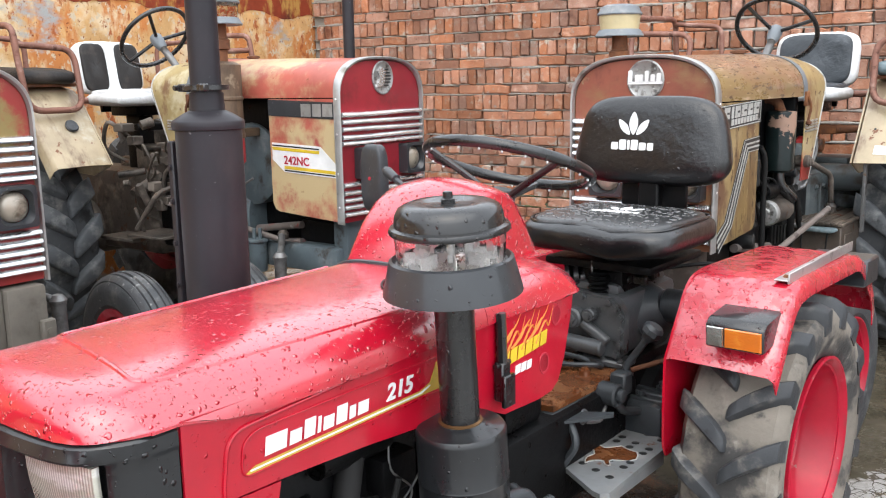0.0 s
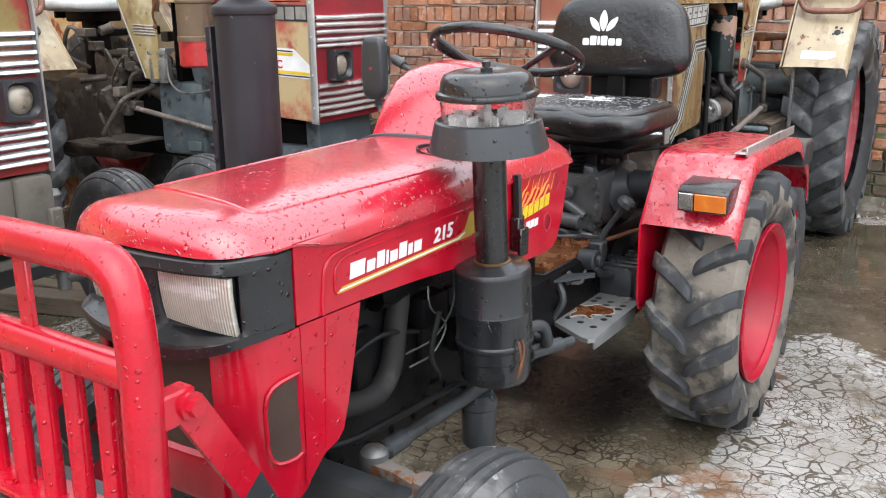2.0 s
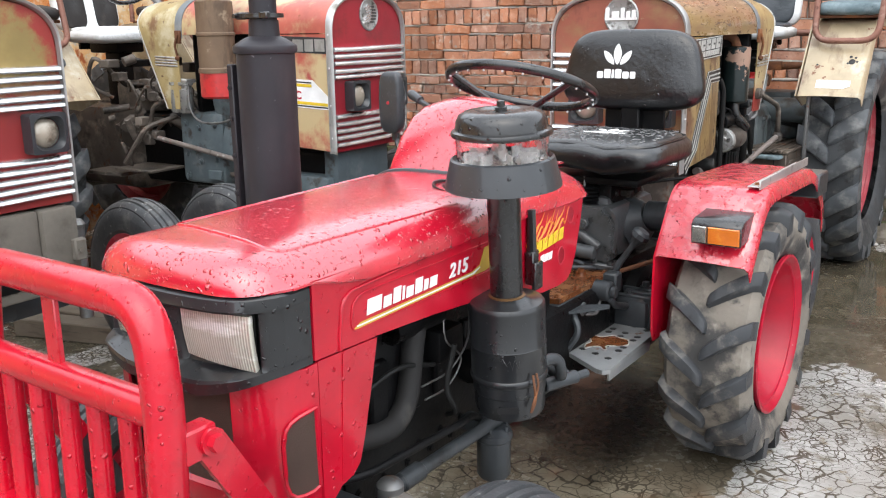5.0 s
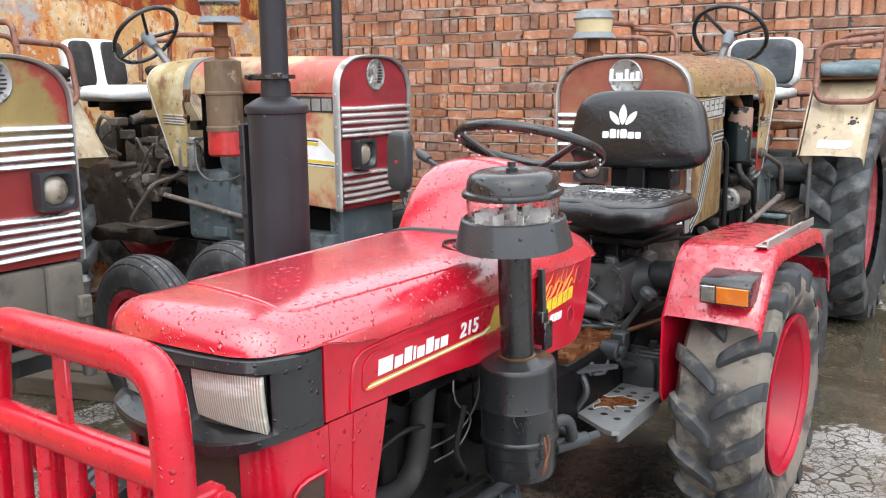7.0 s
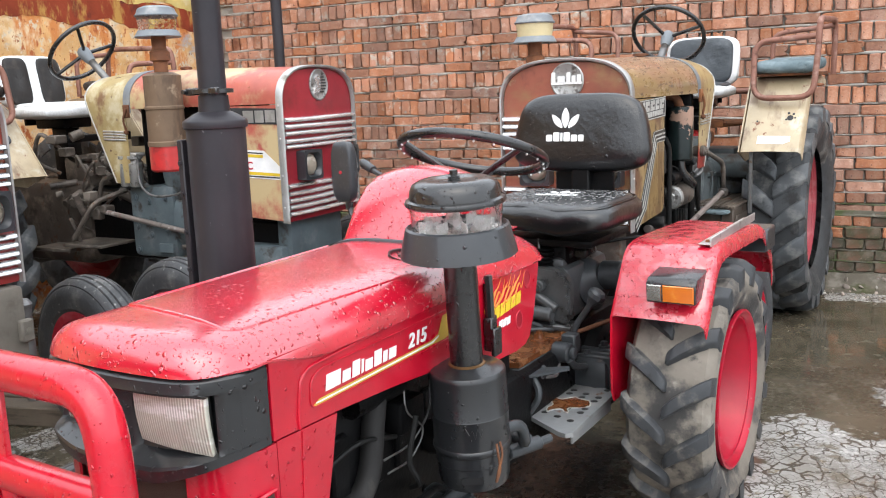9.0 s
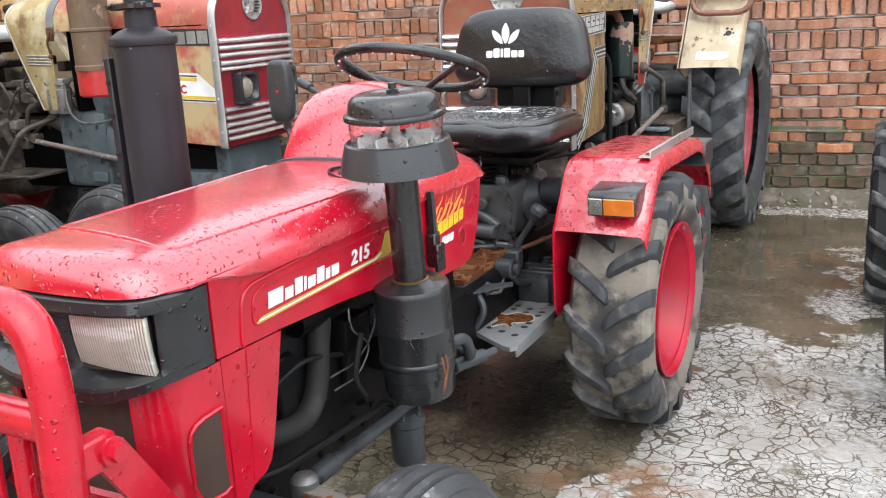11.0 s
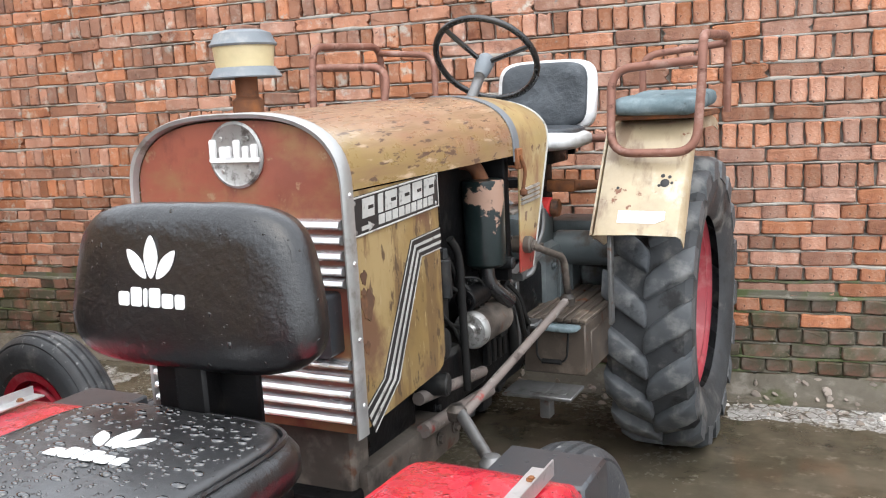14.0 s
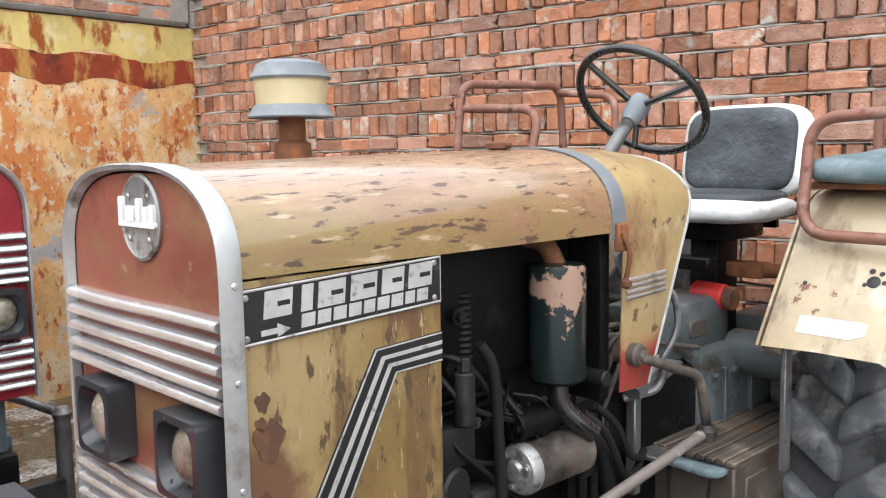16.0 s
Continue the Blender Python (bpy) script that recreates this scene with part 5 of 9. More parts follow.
tube(bm, rounded([(0.345, 1.10, 0.66), (0.36, 1.15, 0.66), (0.36, 1.18, 0.60), (0.31, 1.24, 0.575), (0.22, 1.30, 0.57)], 0.03), 0.014, 12)
cyl(bm, (0.315, 1.17, 0.568), (0.36, 1.255, 0.575), 0.017, seg=12, bev=0.003)
cyl(bm, (0.35, 1.235, 0.573), (0.375, 1.285, 0.577), 0.011, seg=8, bev=0.002)
parts("outlet_pipe", bm, GEAR, canister, "grey bent pipe behind the air cleaner", "pipe_nut")

# exhaust silencer on the far side
EX = Matrix.Translation((-0.436, 1.028, 0))
bm = B()
lathe(bm, [(0.0, 0.80), (0.066, 0.80), (0.0745, 0.81), (0.0755, 1.366), (0.081, 1.368), (0.0825, 1.374), (0.0825, 1.384), (0.080, 1.388), (0.056, 1.403), (0.040, 1.410), (0.038, 1.45), (0.0, 1.45)], EX, 40)
silencer = part("silencer", bm, EXHAUST, red, "dull black exhaust silencer")
bm = B()
lathe(bm, [(0.035, 1.44), (0.036, 2.35), (0.031, 2.35), (0.031, 1.44)], EX, 24)
part("exhaust_pipe", bm, EXHAUST, silencer)
bm = B()
lathe(bm, [(0.037, 1.455), (0.052, 1.456), (0.052, 1.466), (0.037, 1.467)], EX, 24)
box(bm, -0.51, -0.465, 1.0, 1.02, 1.452, 1.470, 0.003)
box(bm, -0.40, -0.37, 0.975, 0.99, 1.452, 1.470, 0.003)
cyl(bm, (-0.505, 0.99, 1.461), (-0.505, 1.035, 1.461), 0.006, seg=8)
part("clamp", bm, BLACK, silencer, "bolted pipe clamp")
bm = B()
box(bm, -0.529, -0.509, 0.975, 1.01, 0.85, 1.34, 0.003)
for z in (0.9, 1.0, 1.1, 1.2, 1.28):
    bolt(bm, (-0.519, 0.975, z), (0, -1, 0), 0.006, 0.005)
part("heat_guard", bm, EXHAUST, silencer, "bolted edge of the heat guard")
bm = B()
tube(bm, rounded([(-0.43, 1.01, 0.82), (-0.43, 1.01, 0.74), (-0.25, 1.05, 0.72), (-0.10, 1.05, 0.72)], 0.06), 0.03, 12)
box(bm, -0.40, -0.20, 1.0, 1.03, 0.86, 0.89, 0.003)
part("exhaust_elbow", bm, RUSTY, silencer)

# bull bar and bumper
BV = 0.115
bm = B()
tube(bm, rounded([(0.240, BV, 0.60), (0.243, BV + 0.01, 0.90), (0.225, BV + 0.012, 1.042), (-0.235, BV + 0.012, 1.042), (-0.253, BV + 0.01, 0.90), (-0.250, BV, 0.60)], 0.135, 8), 0.031, 16)
bar = part("bull_bar", bm, RED_BAR, red, "glossy red tubular bull bar")
bm = B()
cyl(bm, (-0.25, BV + 0.008, 0.875), (0.24, BV + 0.008, 0.875), 0.028, seg=16)
part("cross_tube", bm, RED_BAR, bar)
for k in range(5):
    bm = B()
    x = -0.168 + 0.082 * k
    cyl(bm, (x, BV, 0.61), (x, BV + 0.006, 0.865), 0.017, seg=12)
    part("bar", bm, RED_BAR, bar)
bm = B()
box(bm, -0.045, -0.008, BV + 0.004, BV + 0.014, 0.88, 1.025, 0.002)
part("flat_bar", bm, RED_BAR, bar)
bm = B()
box(bm, -0.285, 0.285, BV - 0.04, BV + 0.04, 0.598, 0.612, 0.003)
for k in (-0.1, 0.105):
    bolt(bm, (k, BV - 0.024, 0.612), (0, 0, 1), 0.009, 0.008)
part("base_strip", bm, RED_BAR, bar)
for x in (0.255, -0.282):
    bm = B()
    prism(bm, [(0.185, 0.835), (0.215, 0.815), (0.318, 0.640), (0.275, 0.605), (0.165, 0.79)], x, x + 0.012, "x")
    box(bm, x - 0.025, x + 0.012, 0.125, 0.20, 0.785, 0.84, 0.004)
    strut = part("strut", bm, RED_BAR, bar, "red flat strut")
    bm = B()
    bolt(bm, (x + 0.012, 0.187, 0.812), (1, 0, 0), 0.016, 0.02)
    part("bolt", bm, RED_BAR, strut)
    bm = B()
    prism(bm, [(0.275, 0.605), (0.318, 0.640), (0.400, 0.480), (0.335, 0.470)], x, x + 0.012, "x")
    part("strut_foot", bm, PLASTIC, strut, "bare dark grey foot of the strut")
bm = B()
beam = [(-0.30, 0.07), (0.27, 0.07), (0.30, 0.075), (0.425, 0.135), (0.437, 0.15), (0.437, 0.20), (-0.46, 0.20), (-0.46, 0.15), (-0.325, 0.075)]
prism(bm, beam, 0.475, 0.597, "z")
es = [e for e in bm.edges]
bmesh.ops.bevel(bm, geom=es, offset=0.005, segments=2, affect="EDGES")
bumper = part("bumper", bm, PLASTIC, red, "dark grey steel front bumper")
bm = B()
prism(bm, rrect(-0.165, -0.08, 0.508, 0.584, 0.008), 0.0675, 0.0695, "y")
sticker = part("sticker", bm, INK, bumper, "black square sticker")
bm = B()
for k, (x0, x1, z0, z1) in enumerate(((-0.148, -0.10, 0.566, 0.571), (-0.145, -0.102, 0.536, 0.560), (-0.138, -0.11, 0.524, 0.533), (-0.148, -0.098, 0.514, 0.519))):
    prism(bm, rrect(x0, x1, z0, z1, 0.0018, 2), 0.0668, 0.0678, "y")
part("sticker_bar", bm, WHITE, sticker)

# engine, axle and gearbox
bm = B()
box(bm, -0.15, 0.11, 0.66, 1.34, 0.36, 0.80, 0.02)
box(bm, -0.13, 0.10, 0.70, 1.28, 0.80, 0.95, 0.02)
box(bm, -0.12, 0.10, 0.55, 0.70, 0.40, 0.60, 0.015)
for k in range(5):
    box(bm, 0.105, 0.125, 0.74 + 0.12 * k, 0.80 + 0.12 * k, 0.56, 0.72, 0.006)
cyl(bm, (0.02, 0.56, 0.70), (0.02, 0.62, 0.70), 0.11, seg=24)
cyl(bm, (0.13, 0.80, 0.78), (0.13, 0.98, 0.78), 0.03, seg=14)
cyl(bm, (0.13, 1.10, 0.60), (0.13, 1.30, 0.60), 0.045, seg=16, bev=0.008)
box(bm, 0.10, 0.16, 0.95, 1.05, 0.66, 0.74, 0.01)
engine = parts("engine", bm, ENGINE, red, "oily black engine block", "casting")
bm = B()
for k in range(14):
    bolt(bm, (0.11, 0.70 + 0.045 * k, 0.43 + 0.03 * (k % 2)), (1, 0, 0), 0.008, 0.008)
    bolt(bm, (0.10, 0.72 + 0.042 * k, 0.815), (1, 0, 0), 0.007, 0.008)
parts("engine_bolt", bm, ENGINE, engine, "", "engine_bolt")
bm = B()
tube(bm, glide([(0.08, 1.02, 0.80), (0.11, 0.93, 0.805), (0.13, 0.895, 0.775), (0.13, 0.878, 0.70), (0.13, 0.862, 0.62), (0.13, 0.83, 0.572), (0.13, 0.77, 0.556), (0.12, 0.66, 0.572)], 6), 0.027, 14)
part("radiator_hose", bm, HOSE, engine, "black rubber radiator hose")
bm = B()
tube(bm, glide([(0.15, 0.98, 0.80), (0.16, 0.97, 0.72), (0.17, 1.02, 0.66), (0.16, 0.98, 0.60), (0.15, 0.90, 0.59)], 6), 0.0025, 6)
tube(bm, glide([(0.14, 0.90, 0.62), (0.15, 1.0, 0.63), (0.17, 1.05, 0.70), (0.14, 1.1, 0.78)], 6), 0.0025, 6)
parts("wire", bm, STEEL, engine, "thin grey wires", "wire")
bm = B()
tube(bm, glide([(0.20, 0.95, 0.72), (0.19, 0.93, 0.62), (0.2, 0.95, 0.56), (0.15, 0.99, 0.52)], 6), 0.007, 8)
tube(bm, glide([(0.12, 0.70, 0.66), (0.15, 0.80, 0.70), (0.14, 0.95, 0.66)], 6), 0.006, 8)
parts("cable", bm, CABLE, engine)
# drag link, second rod and fuel filter
bm = B()
cyl(bm, (0.205, 0.72, 0.472), (0.245, 1.42, 0.50), 0.0165, seg=12)
cyl(bm, (0.205, 0.73, 0.472), (0.208, 0.80, 0.475), 0.022, seg=12, bev=0.004)
link_rod = part("drag_link", bm, GEAR, red, "worn steering drag link")
bm = B()
lathe(bm, [(0, -0.03), (0.024, -0.03), (0.03, -0.015), (0.03, 0.012), (0.022, 0.022), (0.012, 0.026), (0, 0.028)], Matrix.Translation((0.200, 0.70, 0.470)), 18)
cyl(bm, (0.200, 0.70, 0.42), (0.200, 0.70, 0.45), 0.013, seg=10)
part("ball_joint", bm, STEEL, link_rod)
bm = B()
tube(bm, rounded([(0.20, 0.52, 0.565), (0.23, 0.60, 0.56), (0.235, 0.93, 0.545), (0.22, 0.99, 0.535), (0.2, 1.05, 0.5)], 0.03), 0.009, 10)
part("hydraulic_pipe", bm, ENGINE, red, "thin black steel pipe")
bm = B()
lathe(bm, [(0, 0.34), (0.035, 0.34), (0.042, 0.35), (0.042, 0.44), (0.046, 0.445), (0.046, 0.46), (0.03, 0.475), (0, 0.475)], Matrix.Translation((0.225, 1.08, 0.0)), 22)
box(bm, 0.14, 0.235, 1.05, 1.10, 0.455, 0.49, 0.008)
for k in range(6):
    bolt(bm, (0.225 + 0.034 * math.cos(k), 1.08 + 0.034 * math.sin(k), 0.46), (0, 0, 1), 0.006, 0.02)
part("fuel_filter", bm, GEAR, red, "grey fuel filter bowl")
# front axle
bm = B()
box(bm, -0.40, 0.375, 0.585, 0.655, 0.385, 0.465, 0.012)
box(bm, -0.09, 0.07, 0.40, 0.80, 0.40, 0.50, 0.015)
axle = part("front_axle", bm, GEAR, red, "grey front axle beam with rust streaks")
for s in (1, -1):
    bm = B()
    x = -0.012 + s * 0.40
    cyl(bm, (x, 0.62, 0.28), (x, 0.62, 0.52), 0.026, seg=14, bev=0.004)
    box(bm, x - 0.03, x + 0.03, 0.59, 0.65, 0.36, 0.48, 0.01)
    cyl(bm, (x, 0.62, 0.30), (x + s * 0.12, 0.62, 0.30), 0.022, seg=12)
    prism(bm, [(x - s * 0.205, 0.675), (x - s * 0.20, 0.715), (x - s * 0.09, 0.70), (x - s * 0.02, 0.672), (x + s * 0.012, 0.625), (x - s * 0.015, 0.60), (x - s * 0.055, 0.655), (x - s * 0.12, 0.672)], 0.445, 0.468, "z")
    tube(bm, rounded([(x - s * 0.005, 0.645, 0.462), (x - s * 0.015, 0.60, 0.440), (x - s * 0.020, 0.555, 0.385), (x - s * 0.03, 0.51, 0.345)], 0.03), 0.020, 10)
    cyl(bm, (x - s * 0.03, 0.505, 0.325), (x - s * 0.03, 0.505, 0.368), 0.024, seg=12, bev=0.004)
    bolt(bm, (x - s * 0.03, 0.505, 0.368), (0, 0, 1), 0.012, 0.014)
    bolt(bm, (x - s * 0.01, 0.655, 0.468), (0, 0, 1), 0.010, 0.012)
    parts("knuckle", bm, CAST, axle, "pitted rusty steering knuckle", "knuckle_arm")
bm = B()
cyl(bm, (-0.36, 0.49, 0.335), (0.35, 0.50, 0.335), 0.012, seg=10)
cyl(bm, (0.24, 0.498, 0.335), (0.34, 0.50, 0.335), 0.018, seg=10)
part("tie_rod", bm, GEAR, axle)
front_wheel("front_wheel", red, 0.507, 0.61, 0.297, 0.16, 0.172, 1, RED_RIM, -3)
front_wheel("front_wheel", red, -0.545, 0.61, 0.297, 0.16, 0.172, -1, RED_RIM, -3)

# gearbox, housing and rear axle
bm = B()
box(bm, -0.16, 0.12, 1.32, 2.10, 0.34, 0.60, 0.02)
box(bm, -0.14, 0.09, 1.46, 1.63, 0.60, 0.72, 0.02)
box(bm, -0.17, 0.10, 2.11, 2.50, 0.30, 0.64, 0.03)
cyl(bm, (-0.45, 2.27, 0.45), (0.42, 2.27, 0.45), 0.075, seg=20)
cyl(bm, (-0.20, 2.27, 0.45), (0.16, 2.27, 0.45), 0.16, seg=24, bev=0.02)
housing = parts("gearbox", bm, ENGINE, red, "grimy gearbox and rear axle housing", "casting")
# the hydraulic lift: its bolted cover faces forward at the end of the gearbox
bm = B()
box(bm, -0.165, 0.078, 2.082, 2.44, 0.645, 0.835, 0.028)
box(bm, -0.14, 0.05, 2.10, 2.42, 0.80, 0.862, 0.022)
box(bm, -0.185, 0.102, 2.035, 2.12, 0.622, 0.645, 0.006)
FACE = [(-0.178, 0.672), (-0.165, 0.648), (0.078, 0.648), (0.092, 0.664), (0.094, 0.785), (0.078, 0.812), (0.052, 0.834), (-0.105, 0.840), (-0.142, 0.822), (-0.178, 0.784)]
prism(bm, FACE, 2.056, 2.084, "y")
prism(bm, [(x * 0.93 - 0.003, 0.744 + (z - 0.744) * 0.93) for x, z in FACE], 2.050, 2.058, "y")
cyl(bm, (-0.176, 2.026, 0.797), (-0.072, 2.026, 0.757), 0.021, seg=16, bev=0.004)
cyl(bm, (-0.196, 2.026, 0.804), (-0.172, 2.026, 0.796), 0.015, seg=14, bev=0.003)
cyl(bm, (-0.062, 2.052, 0.763), (-0.062, 2.010, 0.763), 0.031, seg=20, bev=0.006)
cyl(bm, (-0.012, 2.052, 0.776), (-0.012, 2.022, 0.776), 0.020, seg=16, bev=0.004)
cyl(bm, (-0.130, 2.020, 0.690), (0.042, 2.020, 0.684), 0.024, seg=18, bev=0.004)
cyl(bm, (-0.145, 2.020, 0.690), (-0.120, 2.020, 0.690), 0.030, seg=18, bev=0.004)
cyl(bm, (-0.205, 2.020, 0.692), (-0.14, 2.020, 0.690), 0.011, seg=12)
cyl(bm, (-0.035, 2.034, 0.750), (0.050, 2.034, 0.700), 0.017, seg=14, bev=0.004)
cyl(bm, (-0.10, 2.034, 0.664), (-0.05, 2.034, 0.662), 0.016, seg=14, bev=0.003)
lift = parts("hydraulic_lift", bm, LIFT, housing, "grey bolted hydraulic housing", "valve_body")
bm = B()
for x, z in ((-0.166, 0.690), (-0.168, 0.735), (-0.166, 0.778), (-0.132, 0.812), (-0.098, 0.828), (-0.045, 0.826), (0.045, 0.820), (0.070, 0.802), (0.082, 0.776), (0.083, 0.735), (0.083, 0.695), (0.070, 0.662), (0.02, 0.658), (-0.15, 0.660)):
    bolt(bm, (x, 2.050, z), (0, -1, 0), 0.0095, 0.011)
bolt(bm, (-0.062, 2.010, 0.763), (0, -1, 0), 0.018, 0.010)
bolt(bm, (-0.012, 2.022, 0.776), (0, -1, 0), 0.013, 0.010)
for x in (-0.15, -0.06, 0.03, 0.088):
    bolt(bm, (x, 2.044, 0.645), (0, 0, 1), 0.008, 0.009)
parts("housing_bolt", bm, LIFT, lift, "", "housing_bolt")
bm = B()
cyl(bm, (0.06, 2.27, 0.745), (0.125, 2.27, 0.77), 0.105, 0.066, seg=24, bev=0.012)
cyl(bm, (0.12, 2.27, 0.778), (0.20, 2.27, 0.780), 0.052, seg=22, bev=0.006)
cyl(bm, (0.185, 2.27, 0.780), (0.30, 2.27, 0.780), 0.041, seg=20, bev=0.005)
cyl(bm, (0.215, 2.27, 0.780), (0.235, 2.27, 0.780), 0.046, seg=20, bev=0.003)
parts("lift_shaft", bm, GEAR, lift, "dark grey lift shaft housing", "shaft_sleeve")
bm = B()
prism(bm, [(-0.10, 1.635), (0.094, 1.668), (0.100, 2.034), (-0.13, 2.034)], 0.606, 0.622, "z")
for q in ((0.0, 1.68), (0.078, 1.69), (0.085, 1.80), (0.086, 1.92), (0.085, 2.01), (-0.06, 2.01), (-0.08, 1.88)):
    bolt(bm, (*q, 0.622), (0, 0, 1), 0.009, 0.010)
lathe(bm, [(0, 0), (0.032, 0), (0.032, 0.004), (0.018, 0.006), (0.016, 0.018), (0, 0.018)], Matrix.Translation((0.035, 1.93, 0.621)), 18)
bolt(bm, (0.035, 1.93, 0.638), (0, 0, 1), 0.012, 0.012)
part("cover_plate", bm, WET_RUST, housing, "wet rusted cover plate")
bm = B()
box(bm, -0.06, 0.098, 1.66, 2.12, 0.46, 0.605, 0.012)
for q in ((1.72, 0.56), (1.76, 0.52), (1.86, 0.56), (1.98, 0.50)):
    bolt(bm, (0.098, q[0], q[1]), (1, 0, 0), 0.014, 0.016)
cyl(bm, (0.09, 1.78, 0.565), (0.125, 1.78, 0.565), 0.022, seg=16, bev=0.004)
parts("side_case", bm, LIFT, housing, "", "case_boss")
bm = B()
tube(bm, glide([(-0.17, 1.99, 0.70), (-0.10, 1.97, 0.668), (0.0, 1.985, 0.655), (0.01, 2.0, 0.63)], 5), 0.007, 8)
tube(bm, glide([(-0.19, 1.95, 0.72), (-0.16, 1.93, 0.66), (-0.06, 1.945, 0.64), (0.03, 1.99, 0.64), (0.04, 2.02, 0.63)], 5), 0.008, 8)
parts("oil_pipe", bm, GEAR, lift, "bent grey oil pipe", "oil_pipe")
bm = B()
tube(bm, glide([(0.02, 2.12, 0.875), (0.06, 2.2, 0.885), (0.13, 2.28, 0.895), (0.24, 2.36, 0.905), (0.30, 2.44, 0.86)], 5), 0.006, 8)
tube(bm, glide([(-0.20, 2.0, 0.93), (-0.215, 2.04, 0.87), (-0.20, 2.07, 0.80), (-0.21, 2.06, 0.74)], 5), 0.008, 8)
parts("cable", bm, CABLE, housing, "black cables under the seat", "cable")
bm = B()
tube(bm, glide([(-0.035, 2.085, 0.93), (-0.032, 2.08, 0.885), (-0.036, 2.082, 0.84)], 5), 0.004, 6)
part("wire", bm, STEEL, housing, "hanging grey wire")
bm = B()
for q, w in ((0.085, 0.0), (0.075, 0.03), (0.066, 0.05)):
    lathe(bm, [(q - 0.02, 0), (q, 0), (q, 0.014), (q - 0.02, 0.014)], Matrix.Translation((-0.155 + w, 2.17, 0.842)) @ pose(0, 0, 0, 0, 78, 20), 26)
cyl(bm, (-0.15, 2.17, 0.842), (-0.02, 2.22, 0.86), 0.045, seg=18, bev=0.01)
parts("seat_spring", bm, BLACK, lift, "black sprung seat bracket", "spring_ring")
rg = random.Random(12)
bm = B()
for k in range(16):
    x, y = -0.03 + rg.uniform(-0.05, 0.11), 2.14 + rg.uniform(0, 0.2)
    box(bm, x, x + rg.uniform(0.02, 0.05), y, y + rg.uniform(0.02, 0.05), 0.855, 0.872 + rg.uniform(0, 0.02), 0.005)
parts("grease_lump", bm, BAY_IRON, lift, "oily dirt on the housing", "grease_lump")

# levers and pedal
bm = B()
tube(bm, rounded([(0.12, 2.005, 0.59), (0.125, 2.008, 0.65), (0.195, 2.012, 0.752)], 0.03), 0.0105, 10)
lever = part("gear_lever", bm, GEAR, red, "grey bent lever")
bm = B()
lathe(bm, [(0, 0), (0.014, 0.001), (0.020, 0.018), (0.031, 0.030), (0.031, 0.046), (0.022, 0.056), (0, 0.058)], Matrix.Translation((0.182, 2.010, 0.735)) @ pose(0, 0, 0, -6, 34, 0), 8)
part("knob", bm, GEAR, lever, "worn dark grey lever knob")
bm = B()
tube(bm, rounded([(0.155, 1.90, 0.575), (0.160, 1.93, 0.545), (0.158, 2.06, 0.505), (0.165, 2.17, 0.49), (0.18, 2.23, 0.53), (0.20, 2.26, 0.60)], 0.04), 0.012, 10)
cyl(bm, (0.095, 1.912, 0.594), (0.155, 1.912, 0.594), 0.033, seg=20, bev=0.005)
cyl(bm, (0.155, 1.912, 0.594), (0.172, 1.912, 0.594), 0.019, seg=12, bev=0.003)
box(bm, 0.10, 0.150, 1.955, 2.005, 0.575, 0.640, 0.006)
part("pedal", bm, GEAR, red, "bent grey brake pedal rod")
bm = B()
tube(bm, rounded([(0.11, 1.78, 0.545), (0.13, 1.86, 0.53), (0.12, 1.90, 0.56)], 0.02), 0.006, 8)
part("brake_link", bm, STEEL, red, "thin steel brake link")
bm = B()
box(bm, 0.09, 0.235, 2.02, 2.21, 0.42, 0.545, 0.035)
for k in range(4):
    box(bm, 0.085, 0.240, 2.045 + 0.044 * k, 2.057 + 0.044 * k, 0.415, 0.552, 0.004)
bolt(bm, (0.175, 2.15, 0.551), (0, 0, 1), 0.014, 0.022)
bolt(bm, (0.15, 2.06, 0.551), (0, 0, 1), 0.010, 0.014)
parts("brake_housing", bm, GEAR, housing, "ribbed grey brake housing", "housing_rib")
bm = B()
tube(bm, [(0.115, 2.06, 0.622), (0.30, 2.22, 0.69)], 0.008, 8)
part("brake_rod", bm, RUSTY, housing, "rust brown brake rod")
bm = B()
tube(bm, rounded([(-0.17, 2.06, 0.84), (-0.215, 2.02, 0.92), (-0.245, 1.92, 1.02)], 0.04), 0.009, 8)
lv = part("hand_lever", bm, STEEL, red, "steel hand lever")
bm = B()
box(bm, -0.266, -0.228, 1.89, 1.93, 1.012, 1.052, 0.006)
part("knob", bm, WHITE_VINYL, lv, "pale square knob")

# footstep
bm = B()
STEP = [(0.05, 1.735), (0.085, 1.711), (0.245, 1.614), (0.268, 1.610), (0.284, 1.630), (0.278, 1.76), (0.272, 1.985), (0.252, 2.010), (0.100, 2.115), (0.03, 2.03)]
prism(bm, STEP, 0.436, 0.450, "z")
prism(bm, [(1.66, 0.40), (1.97, 0.40), (1.97, 0.437), (1.66, 0.437)], 0.262, 0.268, "x")
step = parts("footstep", bm, TREAD, red, "grey perforated steel footstep")
bm = B()
for i in range(6):
    for j in range(4):
        q = Vector((0.09 + 0.05 * j, 1.76 + 0.056 * i - 0.028 * j * 0.6 + 0.02 * (i % 2), 0.4504))
        if q.x < 0.26 and q.y < 2.07 and q.y > 1.66:
            lathe(bm, [(0, 0), (0.0115, 0), (0.0105, 0.0007), (0, 0.0005)], Matrix.Translation(q), 12)
parts("hole", bm, INK, step, "round hole of the footstep", "hole")
bm = B()
